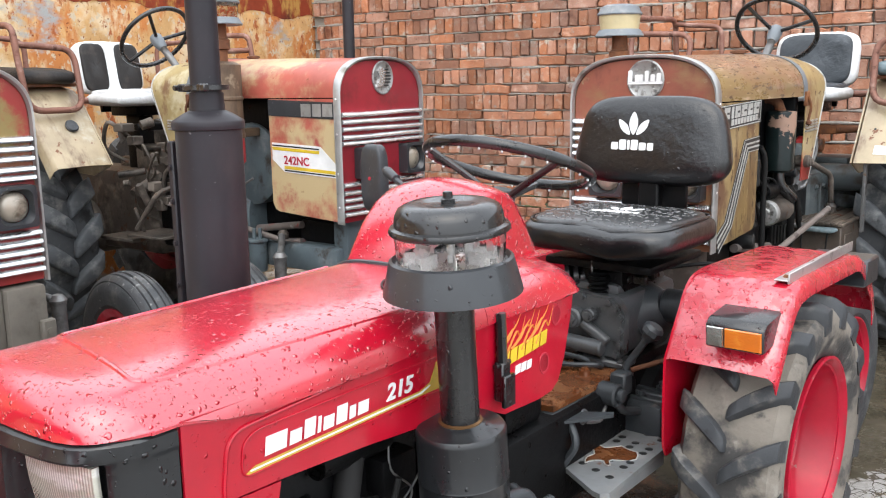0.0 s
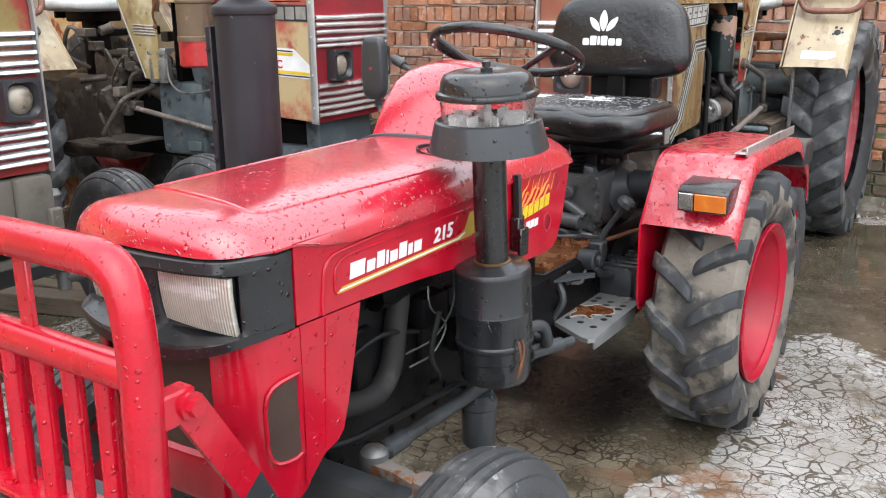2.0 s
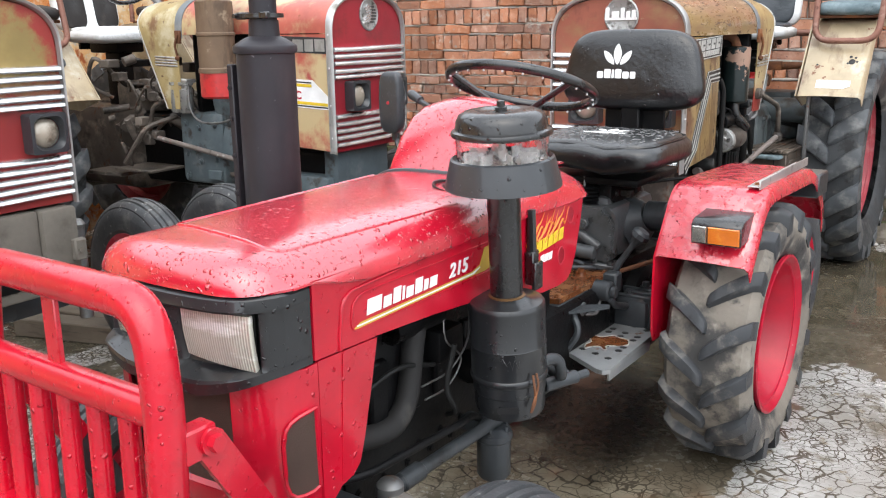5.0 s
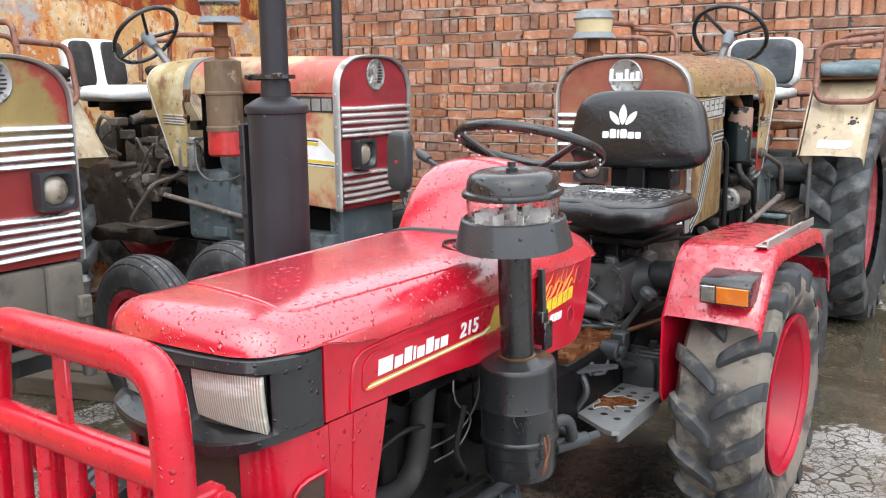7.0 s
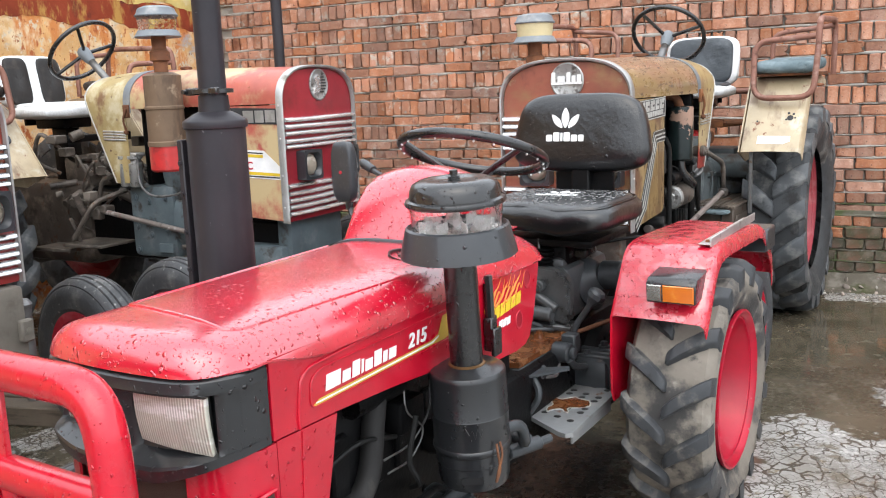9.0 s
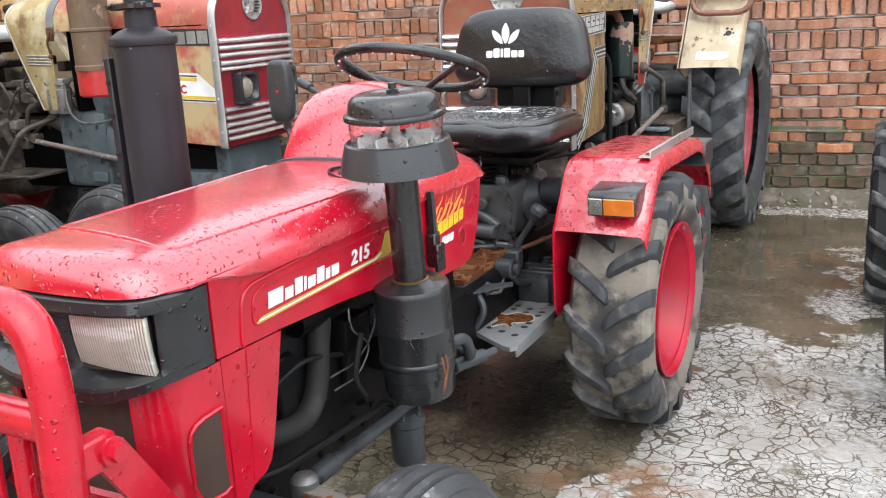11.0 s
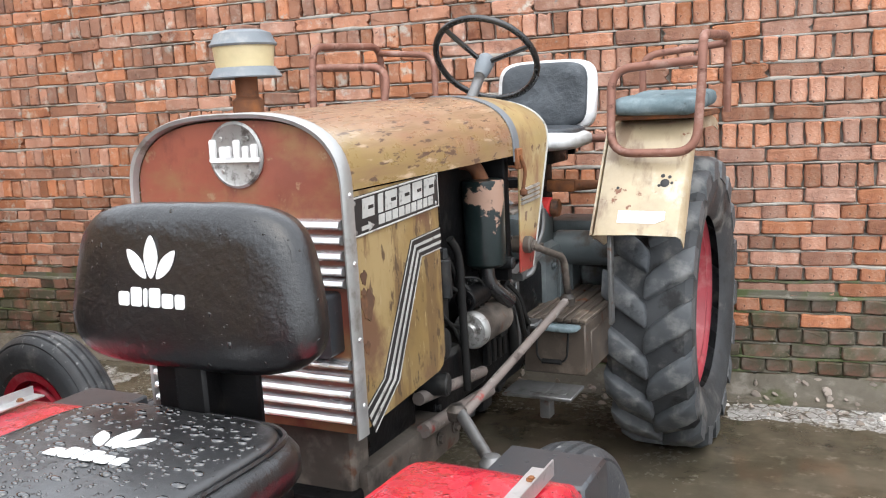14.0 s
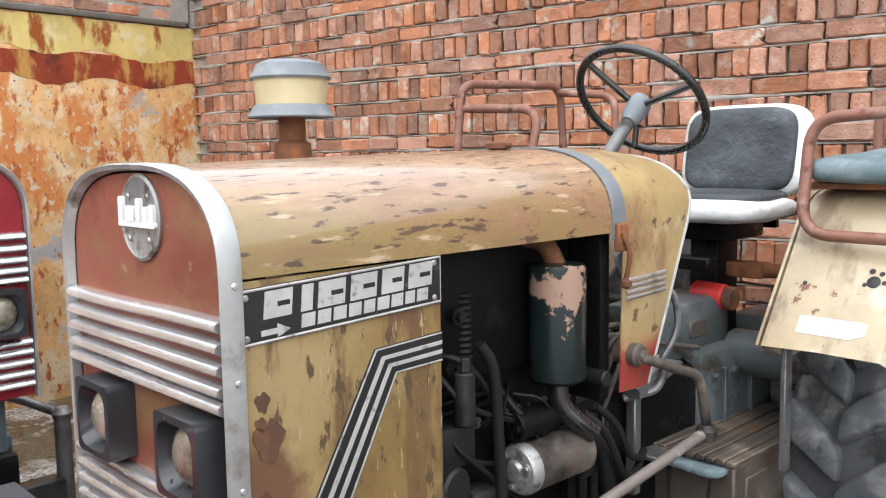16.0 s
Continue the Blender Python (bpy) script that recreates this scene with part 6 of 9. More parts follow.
blob = [(0.17 + (0.055 + 0.022 * math.sin(3 * a) + 0.012 * math.sin(7 * a + 1)) * math.cos(a), 1.83 + (0.085 + 0.03 * math.sin(2 * a + 1) + 0.015 * math.sin(5 * a)) * math.sin(a)) for a in [2 * math.pi * i / 40 for i in range(40)]]
prism(bm, blob, 0.4495, 0.4512, "z")
part("dirt_patch", bm, WET_RUST, step, "bare rusty patch on the worn step")
bm = B()
tube(bm, [(p_[0], p_[1], 0.4508) for p_ in blob], 0.0022, 5, closed=True)
part("paint_edge", bm, PALE, step, "pale flaking paint edge")
bm = B()
box(bm, 0.05, 0.10, 1.70, 1.74, 0.43, 0.60, 0.006)
prism(bm, [(0.105, 1.66), (0.20, 1.80), (0.19, 1.82), (0.105, 1.76)], 0.575, 0.583, "z")
tube(bm, rounded([(0.11, 1.72, 0.575), (0.15, 1.70, 0.52), (0.10, 1.69, 0.44)], 0.03), 0.011, 8)
parts("step_bracket", bm, GEAR, step)

# rear mudguards with lamp and rail
for s in (1, -1):
    X = lambda q: -0.012 + s * q - (0.09 if s < 0 else 0.0)
    bm = B()
    line = rounded([(0, 1.868, 0.742), (0, 2.0, 0.935), (0, 2.10, 0.948), (0, 2.62, 0.935), (0, 2.78, 0.80), (0, 2.80, 0.72)], 0.07, 6)
    rows = []
    for q in line:
        rows.append([(X(0.325), q.y, q.z), (X(0.335), q.y, q.z + 0.004), (X(0.46), q.y, q.z + 0.004), (X(0.592), q.y, q.z), (X(0.605), q.y + (2.27 - q.y) * 0.012, q.z - 0.012), (X(0.607), q.y + (2.27 - q.y) * 0.05, q.z - 0.045)])
    shell(bm, rows, 0.004 * s)
    guard = part("mudguard", bm, RED, red, "wet red rear mudguard", 50)
    bm = B()
    inner = [(q.y, q.z) for q in line] + [(2.55, 0.60), (2.25, 0.52), (2.142, 0.475), (1.890, 0.465), (1.872, 0.50), (1.866, 0.60)]
    prism(bm, inner, X(0.318), X(0.325), "x")
    part("inner_panel", bm, RED_SIDE, guard, "red inner panel of the mudguard")
    bm = B()
    m = pose(0, 0, 0, 0, 0, 0)
    box(bm, min(X(0.573), X(0.577)), max(X(0.573), X(0.577)), 2.03, 2.60, 0.944, 0.972, 0.001)
    box(bm, min(X(0.538), X(0.577)), max(X(0.538), X(0.577)), 2.03, 2.60, 0.950, 0.954, 0.001)
    rail = part("rail", bm, BRIGHT, guard, "bright aluminium edge rail")
    bm = B()
    for v in (2.07, 2.3, 2.55, 2.68):
        if v < 2.6:
            bolt(bm, (X(0.556), v, 0.954), (0, 0, 1), 0.006, 0.006)
    parts("screw", bm, RUSTY, rail, "", "screw")
    bm = B()
    box(bm, min(X(0.42), X(0.61)), max(X(0.42), X(0.61)), 2.65, 2.79, 0.82, 0.905, 0.006)
    part("tail_lamp", bm, PLASTIC, guard, "wet black tail lamp case")
    bm = B()
    prism(bm, [(1.852, 0.802), (1.846, 0.862), (1.868, 0.878), (2.005, 0.892), (1.96, 0.845), (1.93, 0.81)], X(0.437), X(0.583), "x")
    bmesh.ops.bevel(bm, geom=list(bm.edges), offset=0.004, segments=1, affect="EDGES")
    lampbox = part("indicator", bm, BLACK, guard, "boxy indicator lamp in a black case")
    bm = B()
    face = lambda z, d: 1.852 - (z - 0.802) * 0.1 - d
    for x0, x1, mt, nm in ((0.442, 0.485, CLEAR_LENS, "clear_lens"), (0.488, 0.579, AMBER, "amber_lens")):
        bm = B()
        x0, x1 = sorted((X(x0), X(x1)))
        skin(bm, [[(x0, face(0.808, 0.002), 0.808), (x1, face(0.808, 0.002), 0.808), (x1, face(0.858, 0.002), 0.858), (x0, face(0.858, 0.002), 0.858)],
                  [(x0 + 0.002, face(0.81, 0.009), 0.81), (x1 - 0.002, face(0.81, 0.009), 0.81), (x1 - 0.002, face(0.856, 0.009), 0.856), (x0 + 0.002, face(0.856, 0.009), 0.856)]])
        part(nm, bm, mt, lampbox)
    drive_wheel("rear_wheel", red, X(0.49), 2.26, 0.432, 0.265, 0.25, 16, s, RED_RIM, MUDDY, 7.0, 0.03, -0.05)
bm = B()
prism(bm, [(2.115, 0.725), (2.215, 0.725), (2.205, 0.838), (2.085, 0.834)], -0.420, -0.4165, "x")
warn = part("sticker", bm, YELLOW, red, "yellow warning sticker")
bm = B()
for k in range(7):
    box(bm, -0.4166, -0.4158, 2.112 + 0.002 * k, 2.188 - 0.012 * (k % 3), 0.820 - 0.0125 * k, 0.825 - 0.0125 * k, 0.0002)
parts("print_bar", bm, INK, warn, "", "print_bar")

# seat
def cushion(bm, x0, x1, y0, y1, z0, z1, e=0.32, m=None, n=28, puff=0.0, k=12):
    """A stuffed pad: a superellipse box with a soft outline."""
    m = m or Matrix()
    cx, cy, cz = (x0 + x1) / 2, (y0 + y1) / 2, (z0 + z1) / 2
    a, b, c = (x1 - x0) / 2, (y1 - y0) / 2, (z1 - z0) / 2
    sg = lambda w, p: math.copysign(abs(w) ** p, w)
    rings = []
    for j in range(k + 1):
        ph = -math.pi / 2 + math.pi * j / k
        cp, sp = sg(math.cos(ph), 0.45), sg(math.sin(ph), 0.6)
        rings.append([m @ Vector((cx + a * cp * sg(math.cos(2 * math.pi * i / n), e), cy + b * cp * sg(math.sin(2 * math.pi * i / n), e), cz + c * sp + puff * math.cos(math.pi * i / n * 6) * cp * 0.4)) for i in range(n)])
    return skin(bm, rings)


seat = new("seat")
seat.parent = red
bm = B()
def sag(q):
    """The stuffing gives way along the front edge and creases the cover."""
    front = max(0.0, min(1.0, (2.12 - q.y) / 0.12))
    dz = -0.020 * front * math.exp(-((q.x - 0.07) / 0.075) ** 2) + 0.006 * front * math.sin(16 * q.x + 1)
    return Vector((q.x, q.y + front * (1.066 - q.z) * 0.12 * math.sin(21 * q.x + 30 * q.z), q.z + dz))
cushion(bm, -0.258, 0.25, 1.965, 2.42, 0.962, 1.064, 0.42, None, 72, 0.0, 18)
for q in bm.verts:
    q.co = sag(q.co)
base = part("seat_base", bm, VINYL, seat, "creased black vinyl seat cushion", 60)
bm = B()
cushion(bm, -0.235, 0.22, 2.0, 2.40, 1.025, 1.070, 0.42, None, 72)
for q in bm.verts:
    q.co = sag(q.co)
part("seat_top", bm, VINYL_TOP, base, "rain spotted seat top", 60)
bm = B()
tube(bm, [sag(Vector((-0.0075 + 0.234 * math.copysign(abs(math.cos(a)) ** 0.42, math.cos(a)), 2.20 + 0.205 * math.copysign(abs(math.sin(a)) ** 0.42, math.sin(a)), 1.052))) for a in [2 * math.pi * i / 90 for i in range(90)]], 0.005, 6, closed=True)
part("piping", bm, VINYL, base)
bm = B()
rd = random.Random(31)
for k in range(520):
    a, b = rd.uniform(-1, 1), rd.uniform(-1, 1)
    rho = (abs(a) ** 4.76 + abs(b) ** 4.76) ** 0.21
    if rho > 0.93:
        continue
    ph = math.acos(rho ** (1 / 0.45))
    q = sag(Vector((-0.0075 + 0.2275 * a, 2.20 + 0.20 * b, 1.0475 + 0.0225 * math.sin(ph) ** 0.6)))
    r = 0.0022 + 0.0055 * rd.random() ** 2.2
    lathe(bm, [(0, -0.001), (r, -0.001), (r * 0.86, r * 0.22), (r * 0.45, r * 0.36), (0, r * 0.40)], Matrix.Translation(q) @ pose(0, 0, 0, 0, 0, rd.uniform(-25, 25)) @ Matrix.Diagonal((rd.uniform(1.0, 1.9), 1, 1, 1)), 8)
drops = part("rain_water", bm, WATER, base, "clear rain drops on the seat", 60)
tagged(drops, kind="stuff")
bm = B()
tilt = Matrix.Translation((-0.027, 2.435, 1.13)) @ pose(0, 0, 0, -6, 0, 0)
cushion(bm, -0.266, 0.266, -0.146, 0.142, -0.052, 0.06, 0.46, tilt @ pose(0, 0, 0.14, 90, 0, 0), 44)
for q in bm.verts:
    q.co.x = -0.027 + (q.co.x + 0.027) * (1.02 - 0.85 * max(0.0, q.co.z - 1.22))
back = part("backrest", bm, VINYL, seat, "black vinyl backrest with a white print", 60)
bm = B()
tube(bm, [tilt @ Vector((0.235 * (1 - 0.10 * (math.sin(a) > 0) * abs(math.sin(a))) * math.copysign(abs(math.cos(a)) ** 0.46, math.cos(a)), -0.035, 0.14 + 0.125 * math.copysign(abs(math.sin(a)) ** 0.42, math.sin(a)))) for a in [2 * math.pi * i / 60 for i in range(60)]], 0.0045, 6, closed=True)
part("piping", bm, VINYL, back)
def emblem(parent, m, size):
    """Three leaves over a row of plain bars."""
    for ang, w, h in ((0, 0.25, 0.60), (-40, 0.20, 0.52), (40, 0.20, 0.52)):
        bm = B()
        leaf = []
        for i in range(20):
            a = 2 * math.pi * i / 20
            y = 0.5 - 0.5 * math.cos(a)
            leaf.append((size * 0.5 * w * math.sin(a) * (0.6 + 0.4 * math.sin(math.pi * y)), size * h * y))
        prism(bm, leaf, 0, 0.002, "z", m @ pose(-size * 0.10 * math.copysign(1, ang) * (ang != 0), size * 0.40, 0, 0, 0, ang))
        part("printed_leaf", bm, WHITE, parent)
    x = -size * 0.62
    for w, h in ((0.2, 0.2), (0.2, 0.27), (0.07, 0.26), (0.2, 0.27), (0.2, 0.2), (0.17, 0.2)):
        bm = B()
        prism(bm, rrect(x, x + size * w, 0, size * h, size * 0.035, 2), 0, 0.002, "z", m)
        part("printed_bar", bm, WHITE, parent)
        x += size * (w + 0.035)
emblem(back, Matrix.Translation((-0.066, 2.386, 1.240)) @ pose(0, 0, 0, 84, 0, 0), 0.122)
emblem(base, Matrix.Translation((0.0, 2.15, 1.0708)) @ pose(0, 0, 0, 0, 0, 2), 0.125)
bm = B()
box(bm, -0.13, 0.10, 2.44, 2.455, 0.98, 1.24, 0.004)
box(bm, -0.05, 0.02, 2.40, 2.45, 0.95, 1.14, 0.006)
box(bm, -0.20, 0.16, 2.08, 2.44, 0.905, 0.93, 0.008)
box(bm, -0.09, 0.05, 2.12, 2.36, 0.76, 0.91, 0.01)
for k in range(7):
    lathe(bm, [(0.028, 0), (0.034, 0.006), (0.028, 0.012)], Matrix.Translation((-0.02, 2.10, 0.80 + 0.014 * k)), 12)
parts("seat_frame", bm, ENGINE, seat, "black seat frame and spring", "seat_bracket")

# steering wheel
SW = Matrix.Translation((-0.03, 1.645, 1.255)) @ pose(0, 0, 0, -20, 0, 0)
wheel = new("steering_wheel")
wheel.parent = red
wheel.matrix_local = SW
bm = B()
tube(bm, [(0.212 * math.cos(2 * math.pi * i / 56), 0.212 * math.sin(2 * math.pi * i / 56), 0) for i in range(56)], 0.0145, 12, closed=True)
part("rim", bm, BLACK, wheel, "wet black steering wheel rim")
bm = B()
for i in range(24):
    a = 2 * math.pi * i / 24
    lathe(bm, [(0, -0.004), (0.0035, -0.002), (0.003, 0.003), (0, 0.004)], Matrix.Translation((0.212 * math.cos(a), 0.212 * math.sin(a), -0.0165)), 6)
parts("water_drop", bm, BRIGHT, wheel, "hanging rain drop", "water_drop")
for i, a in enumerate((100, 220, 340)):
    bm = B()
    c, s_ = math.cos(radians(a)), math.sin(radians(a))
    tube(bm, rounded([(0.208 * c, 0.208 * s_, -0.002), (0.10 * c, 0.10 * s_, -0.05), (0.03 * c, 0.03 * s_, -0.085)], 0.05), 0.009, 8)
    part("spoke", bm, BLACK, wheel)
bm = B()
lathe(bm, [(0, -0.12), (0.022, -0.12), (0.034, -0.10), (0.034, -0.075), (0.026, -0.065), (0, -0.06)], None, 20)
cyl(bm, (0, 0, -0.12), (0, -0.02, -0.26), 0.02, seg=14)
part("column", bm, BLACK, wheel)
bm = B()
tube(bm, rounded([(-0.15, 1.42, 1.12), (-0.20, 1.46, 1.19), (-0.30, 1.50, 1.22)], 0.04), 0.008, 8)
lathe(bm, [(0, 0), (0.012, 0.005), (0.015, 0.05), (0.01, 0.065), (0, 0.068)], axis((-0.28, 1.493, 1.216), (-0.36, 1.52, 1.245)), 12)
part("throttle_lever", bm, PLASTIC, red, "grey hand throttle")

# mirror on the far side
bm = B()
cushion(bm, -0.578, -0.495, 1.655, 1.70, 1.09, 1.29, 0.3, None, 24)
mir = part("mirror", bm, PLASTIC, red, "dusty black rear view mirror", 60)
bm = B()
tube(bm, rounded([(-0.535, 1.69, 1.10), (-0.52, 1.68, 1.04), (-0.40, 1.62, 1.0), (-0.22, 1.57, 1.0)], 0.04), 0.008, 8)
lathe(bm, [(0, -0.015), (0.013, -0.012), (0.013, 0.012), (0, 0.015)], Matrix.Translation((-0.532, 1.688, 1.078)), 10)
part("mirror_arm", bm, BLACK, mir)
bm = B()
lathe(bm, [(0, 0), (0.006, 0), (0.005, 0.002), (0, 0.002)], Matrix.Translation((-0.536, 1.655, 1.19)) @ pose(0, 0, 0, 90, 0, 0), 12)
part("dot", bm, CRIMSON, mir)
# hood latch behind the air cleaner
bm = B()
box(bm, 0.228, 0.252, 1.22, 1.25, 0.80, 0.885, 0.003)
box(bm, 0.25, 0.262, 1.215, 1.255, 0.79, 0.86, 0.003)
cyl(bm, (0.24, 1.21, 0.88), (0.24, 1.26, 0.88), 0.006, seg=8)
part("hood_latch", bm, BLACK, red, "black rubber hood latch")
bm = B()
tube(bm, rounded([(0.236, 1.235, 0.99), (0.238, 1.235, 0.95), (0.24, 1.235, 0.87)], 0.02), 0.012, 8)
part("latch_strap", bm, BLACK, red)


# ---- the three old tractors ----
def arch(w, zb, zs, zt, n=28, e=0.62):
    """A hood section: upright sides and a flattened round top, from the left foot to the right."""
    pts = [(-w, zb), (-w, (zb + zs) / 2)]
    for i in range(n + 1):
        a = math.pi - math.pi * i / n
        pts.append((w * math.copysign(abs(math.cos(a)) ** 0.72, math.cos(a)), zs + (zt - zs) * math.sin(a) ** 0.78))
    return pts + [(w, (zb + zs) / 2), (w, zb)]


def old_tractor(m, label, hoodmat, topmat, facemat, tankmat, bars, seat_red=False, steer=-4):
    T = thing("tractor", m, label, "tractor", "parked tractors")
    V0, CX = 2.90, -0.035
    # hood top
    bm = B()
    rows = []
    for v, z in ((V0 + 0.01, 1.545), (V0 + 0.2, 1.55), (V0 + 0.5, 1.557), (V0 + 0.8, 1.563), (3.90, 1.567)):
        sec = arch(0.297, 1.372, 1.385, z)
        rows.append([(CX + x, v, zz) for x, zz in sec[1:-1]])
    shell(bm, rows, -0.004)
    hood = part("hood", bm, topmat, T, "worn dented hood top with scuffed paint", 50)
    # front side panels
    panels = {}
    for s in (1, -1):
        bm = B()
        poly = [(V0 + 0.02, 1.374), (3.352, 1.374), (3.352, 0.90), (3.335, 0.87), (3.31, 0.86), (V0 + 0.02, 0.835)]
        prism(bm, poly, CX + s * 0.291, CX + s * 0.297, "x")
        panels[s] = part("side_panel", bm, hoodmat, T, "scratched side panel" )
    # nose surround and face
    bm = B()
    rows = []
    for x, z in arch(0.302, 0.825, 1.375, 1.553):
        rows.append([(CX + x * 0.962, V0 + 0.016, z - (0.011 if z > 1.38 else 0)), (CX + x * 0.972, V0 - 0.001, z - (0.008 if z > 1.38 else 0)), (CX + x * 0.992, V0 - 0.004, z), (CX + x * 1.008, V0 + 0.006, z + 0.003), (CX + x * 1.008, V0 + 0.034, z + 0.003)])
    shell(bm, rows, 0.004)
    trim = part("nose_trim", bm, TRIM, T, "silver nose surround trim", 45)
    bm = B()
    for s in (1, -1):
        for z in (0.9, 1.05, 1.22, 1.37):
            lathe(bm, [(0, 0), (0.006, 0), (0.004, 0.003), (0, 0.0035)], Matrix.Translation((CX + s * 0.3045, V0 + 0.020, z)) @ pose(0, 0, 0, 0, 90 * s, 0), 8)
    parts("rivet", bm, BRIGHT, trim, "", "rivet")
    bm = B()
    prism(bm, [(CX + x, z) for x, z in arch(0.288, 0.83, 1.37, 1.538)], V0 + 0.018, V0 + 0.03, "y")
    face = part("nose_face", bm, facemat, T, "worn painted nose panel")
    for z in bars:
        bm = B()
        prof = [(V0 + 0.02, z - 0.012), (V0 + 0.004, z - 0.011), (V0 - 0.008, z - 0.004), (V0 - 0.006, z + 0.006), (V0 + 0.006, z + 0.011), (V0 + 0.02, z + 0.012)]
        wob = random.uniform(-0.003, 0.003)
        skin(bm, [[(x, y, zz + wob * math.sin(x * 9)) for y, zz in prof] for x in [CX - 0.286 + 0.0572 * i for i in range(11)]])
        part("grille_bar", bm, CHROME, T, "dented chrome grille bar", 60)
    # lamps
    for s in (1, -1):
        x = s * 0.16
        bm = B()
        outer = rrect(x - 0.07, x + 0.07, 1.018, 1.158, 0.012)
        inner = rrect(x - 0.058, x + 0.058, 1.030, 1.146, 0.03)
        inner2 = rrect(x - 0.052, x + 0.052, 1.036, 1.14, 0.05)
        skin(bm, [[(p[0], V0 + 0.02, p[1]) for p in outer], [(p[0], V0 - 0.035, p[1]) for p in outer], [(p[0], V0 - 0.036, p[1]) for p in inner], [(p[0], V0 - 0.01, p[1]) for p in inner2]], True, False)
        lamp = part("headlamp", bm, PLASTIC, T, "square black headlamp housing")
        bm = B()
        lathe(bm, [(0, -0.020), (0.03, -0.017), (0.048, -0.006), (0.053, 0.004), (0.053, 0.02), (0, 0.02)], Matrix.Translation((x, V0 - 0.008, 1.088)) @ pose(0, 0, 0, -90, 0, 0), 28)
        part("lens", bm, LAMP_LENS, lamp, "round clouded lens")
    # badge
    bm = B()
    lathe(bm, [(0, 0), (0.074, 0), (0.076, 0.006), (0.070, 0.009), (0.065, 0.006), (0, 0.006)], Matrix.Translation((-0.02, V0 + 0.018, 1.462)) @ pose(0, 0, 0, 90, 0, 0), 32)
    bad = part("badge", bm, SILVER, T, "round silver badge")
    # tank cowl behind the strap
    bm = B()
    rows = []
    zs = [1.567, 1.566, 1.56, 1.55, 1.53]
    for v, zt, w in ((3.93, 1.566, 0.263), (4.02, 1.567, 0.265), (4.12, 1.563, 0.267), (4.19, 1.555, 0.266), (4.225, 1.548, 0.262)):
        row = []
        for x, z in arch(w + 0.034, 1.0, 1.385, zt):
            # the rear edge slopes forward towards the foot
            back = 0.0 if z > 1.45 else (1.45 - z)
            row.append((CX + x * (1 - 0.08 * max(0, 1.3 - z)), 3.93 + (v - 3.93) * max(0.3, 1 - back * 1.35), z))
        rows.append(row)
    shell(bm, rows, -0.004)
    tank = part("tank_cowl", bm, tankmat, T, "worn fuel tank cowl", 50)
    bm = B()
    edge = []
    for x, z in arch(0.300, 1.0, 1.385, 1.552):
        back = 0.0 if z > 1.45 else (1.45 - z)
        edge.append((CX + x * (1 - 0.08 * max(0, 1.3 - z)), 3.93 + 0.30 * max(0.3, 1 - back * 1.35), z))
    tube(bm, edge, 0.0045, 6)
    part("edge_trim", bm, PALE, tank, "pale edge trim")
    bm = B()
    rows = [[(CX + x * 1.012, v, z + 0.004 if z > 1.39 else z) for x, z in arch(0.298, 1.36, 1.385, 1.568)] for v in (3.885, 3.895, 3.925, 3.935)]
    shell(bm, rows, -0.003)
    strap = part("hood_strap", bm, GREYCAP, T, "grey steel hood strap", 45)
    for s in (1, -1):
        bm = B()
        box(bm, CX + s * 0.309 - 0.008, CX + s * 0.309 + 0.008, 3.89, 3.93, 1.335, 1.40, 0.004)
        tube(bm, rounded([(CX + s * 0.318, 3.90, 1.38), (CX + s * 0.328, 3.92, 1.33), (CX + s * 0.318, 3.915, 1.27)], 0.02), 0.006, 8)
        lathe(bm, [(0, -0.014), (0.013, -0.006), (0.013, 0.006), (0, 0.014)], Matrix.Translation((CX + s * 0.321, 3.912, 1.262)), 10)
        part("toggle_clip", bm, RUSTY, strap, "rusty toggle clip")
    bm = B()
    lathe(bm, [(0, 0), (0.02, 0), (0.02, 0.008), (0.03, 0.01), (0.03, 0.022), (0.012, 0.026), (0, 0.026)], Matrix.Translation((0.0, 3.80, 1.562)), 16)
    box(bm, -0.04, 0.04, 3.792, 3.808, 1.575, 1.583, 0.002)
    part("filler_cap", bm, RUSTY, hood, "rusty filler cap")
    for s in (1, -1):
        bm = B()
        for k in range(4):
            tube(bm, [(CX + s * 0.302, 3.94, 1.222 + 0.014 * k), (CX + s * 0.305, 4.02, 1.225 + 0.014 * k), (CX + s * 0.304, 4.10, 1.228 + 0.014 * k)], 0.005, 6)
        part("tank_band", bm, BRIGHT, tank, "ribbed aluminium band")
    # engine and running gear
    bm = B()
    box(bm, -0.13, 0.13, 3.05, 3.95, 0.62, 1.30, 0.03)
    box(bm, -0.17, 0.17, 2.98, 3.35, 0.58, 0.80, 0.02)
    box(bm, -0.12, 0.12, 3.90, 4.55, 0.55, 0.95, 0.04)
    for k in range(9):
        box(bm, -0.15, 0.15, 3.42, 3.62, 1.02 + 0.022 * k, 1.03 + 0.022 * k, 0.002)
    box(bm, -0.20, 0.20, 2.92, 3.10, 0.54, 0.66, 0.012)
    box(bm, 0.12, 0.2, 3.42, 3.60, 0.66, 0.85, 0.015)
    cyl(bm, (-0.02, 3.0, 1.12), (-0.02, 3.06, 1.12), 0.17, seg=24)
    # dark bulkhead and inner box, added to block light through the open bay
    box(bm, -0.235, 0.235, 3.885, 3.925, 0.98, 1.50, 0.01)
    box(bm, -0.20, 0.16, 3.36, 3.88, 1.08, 1.40, 0.03)
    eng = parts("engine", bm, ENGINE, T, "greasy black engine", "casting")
    bm = B()
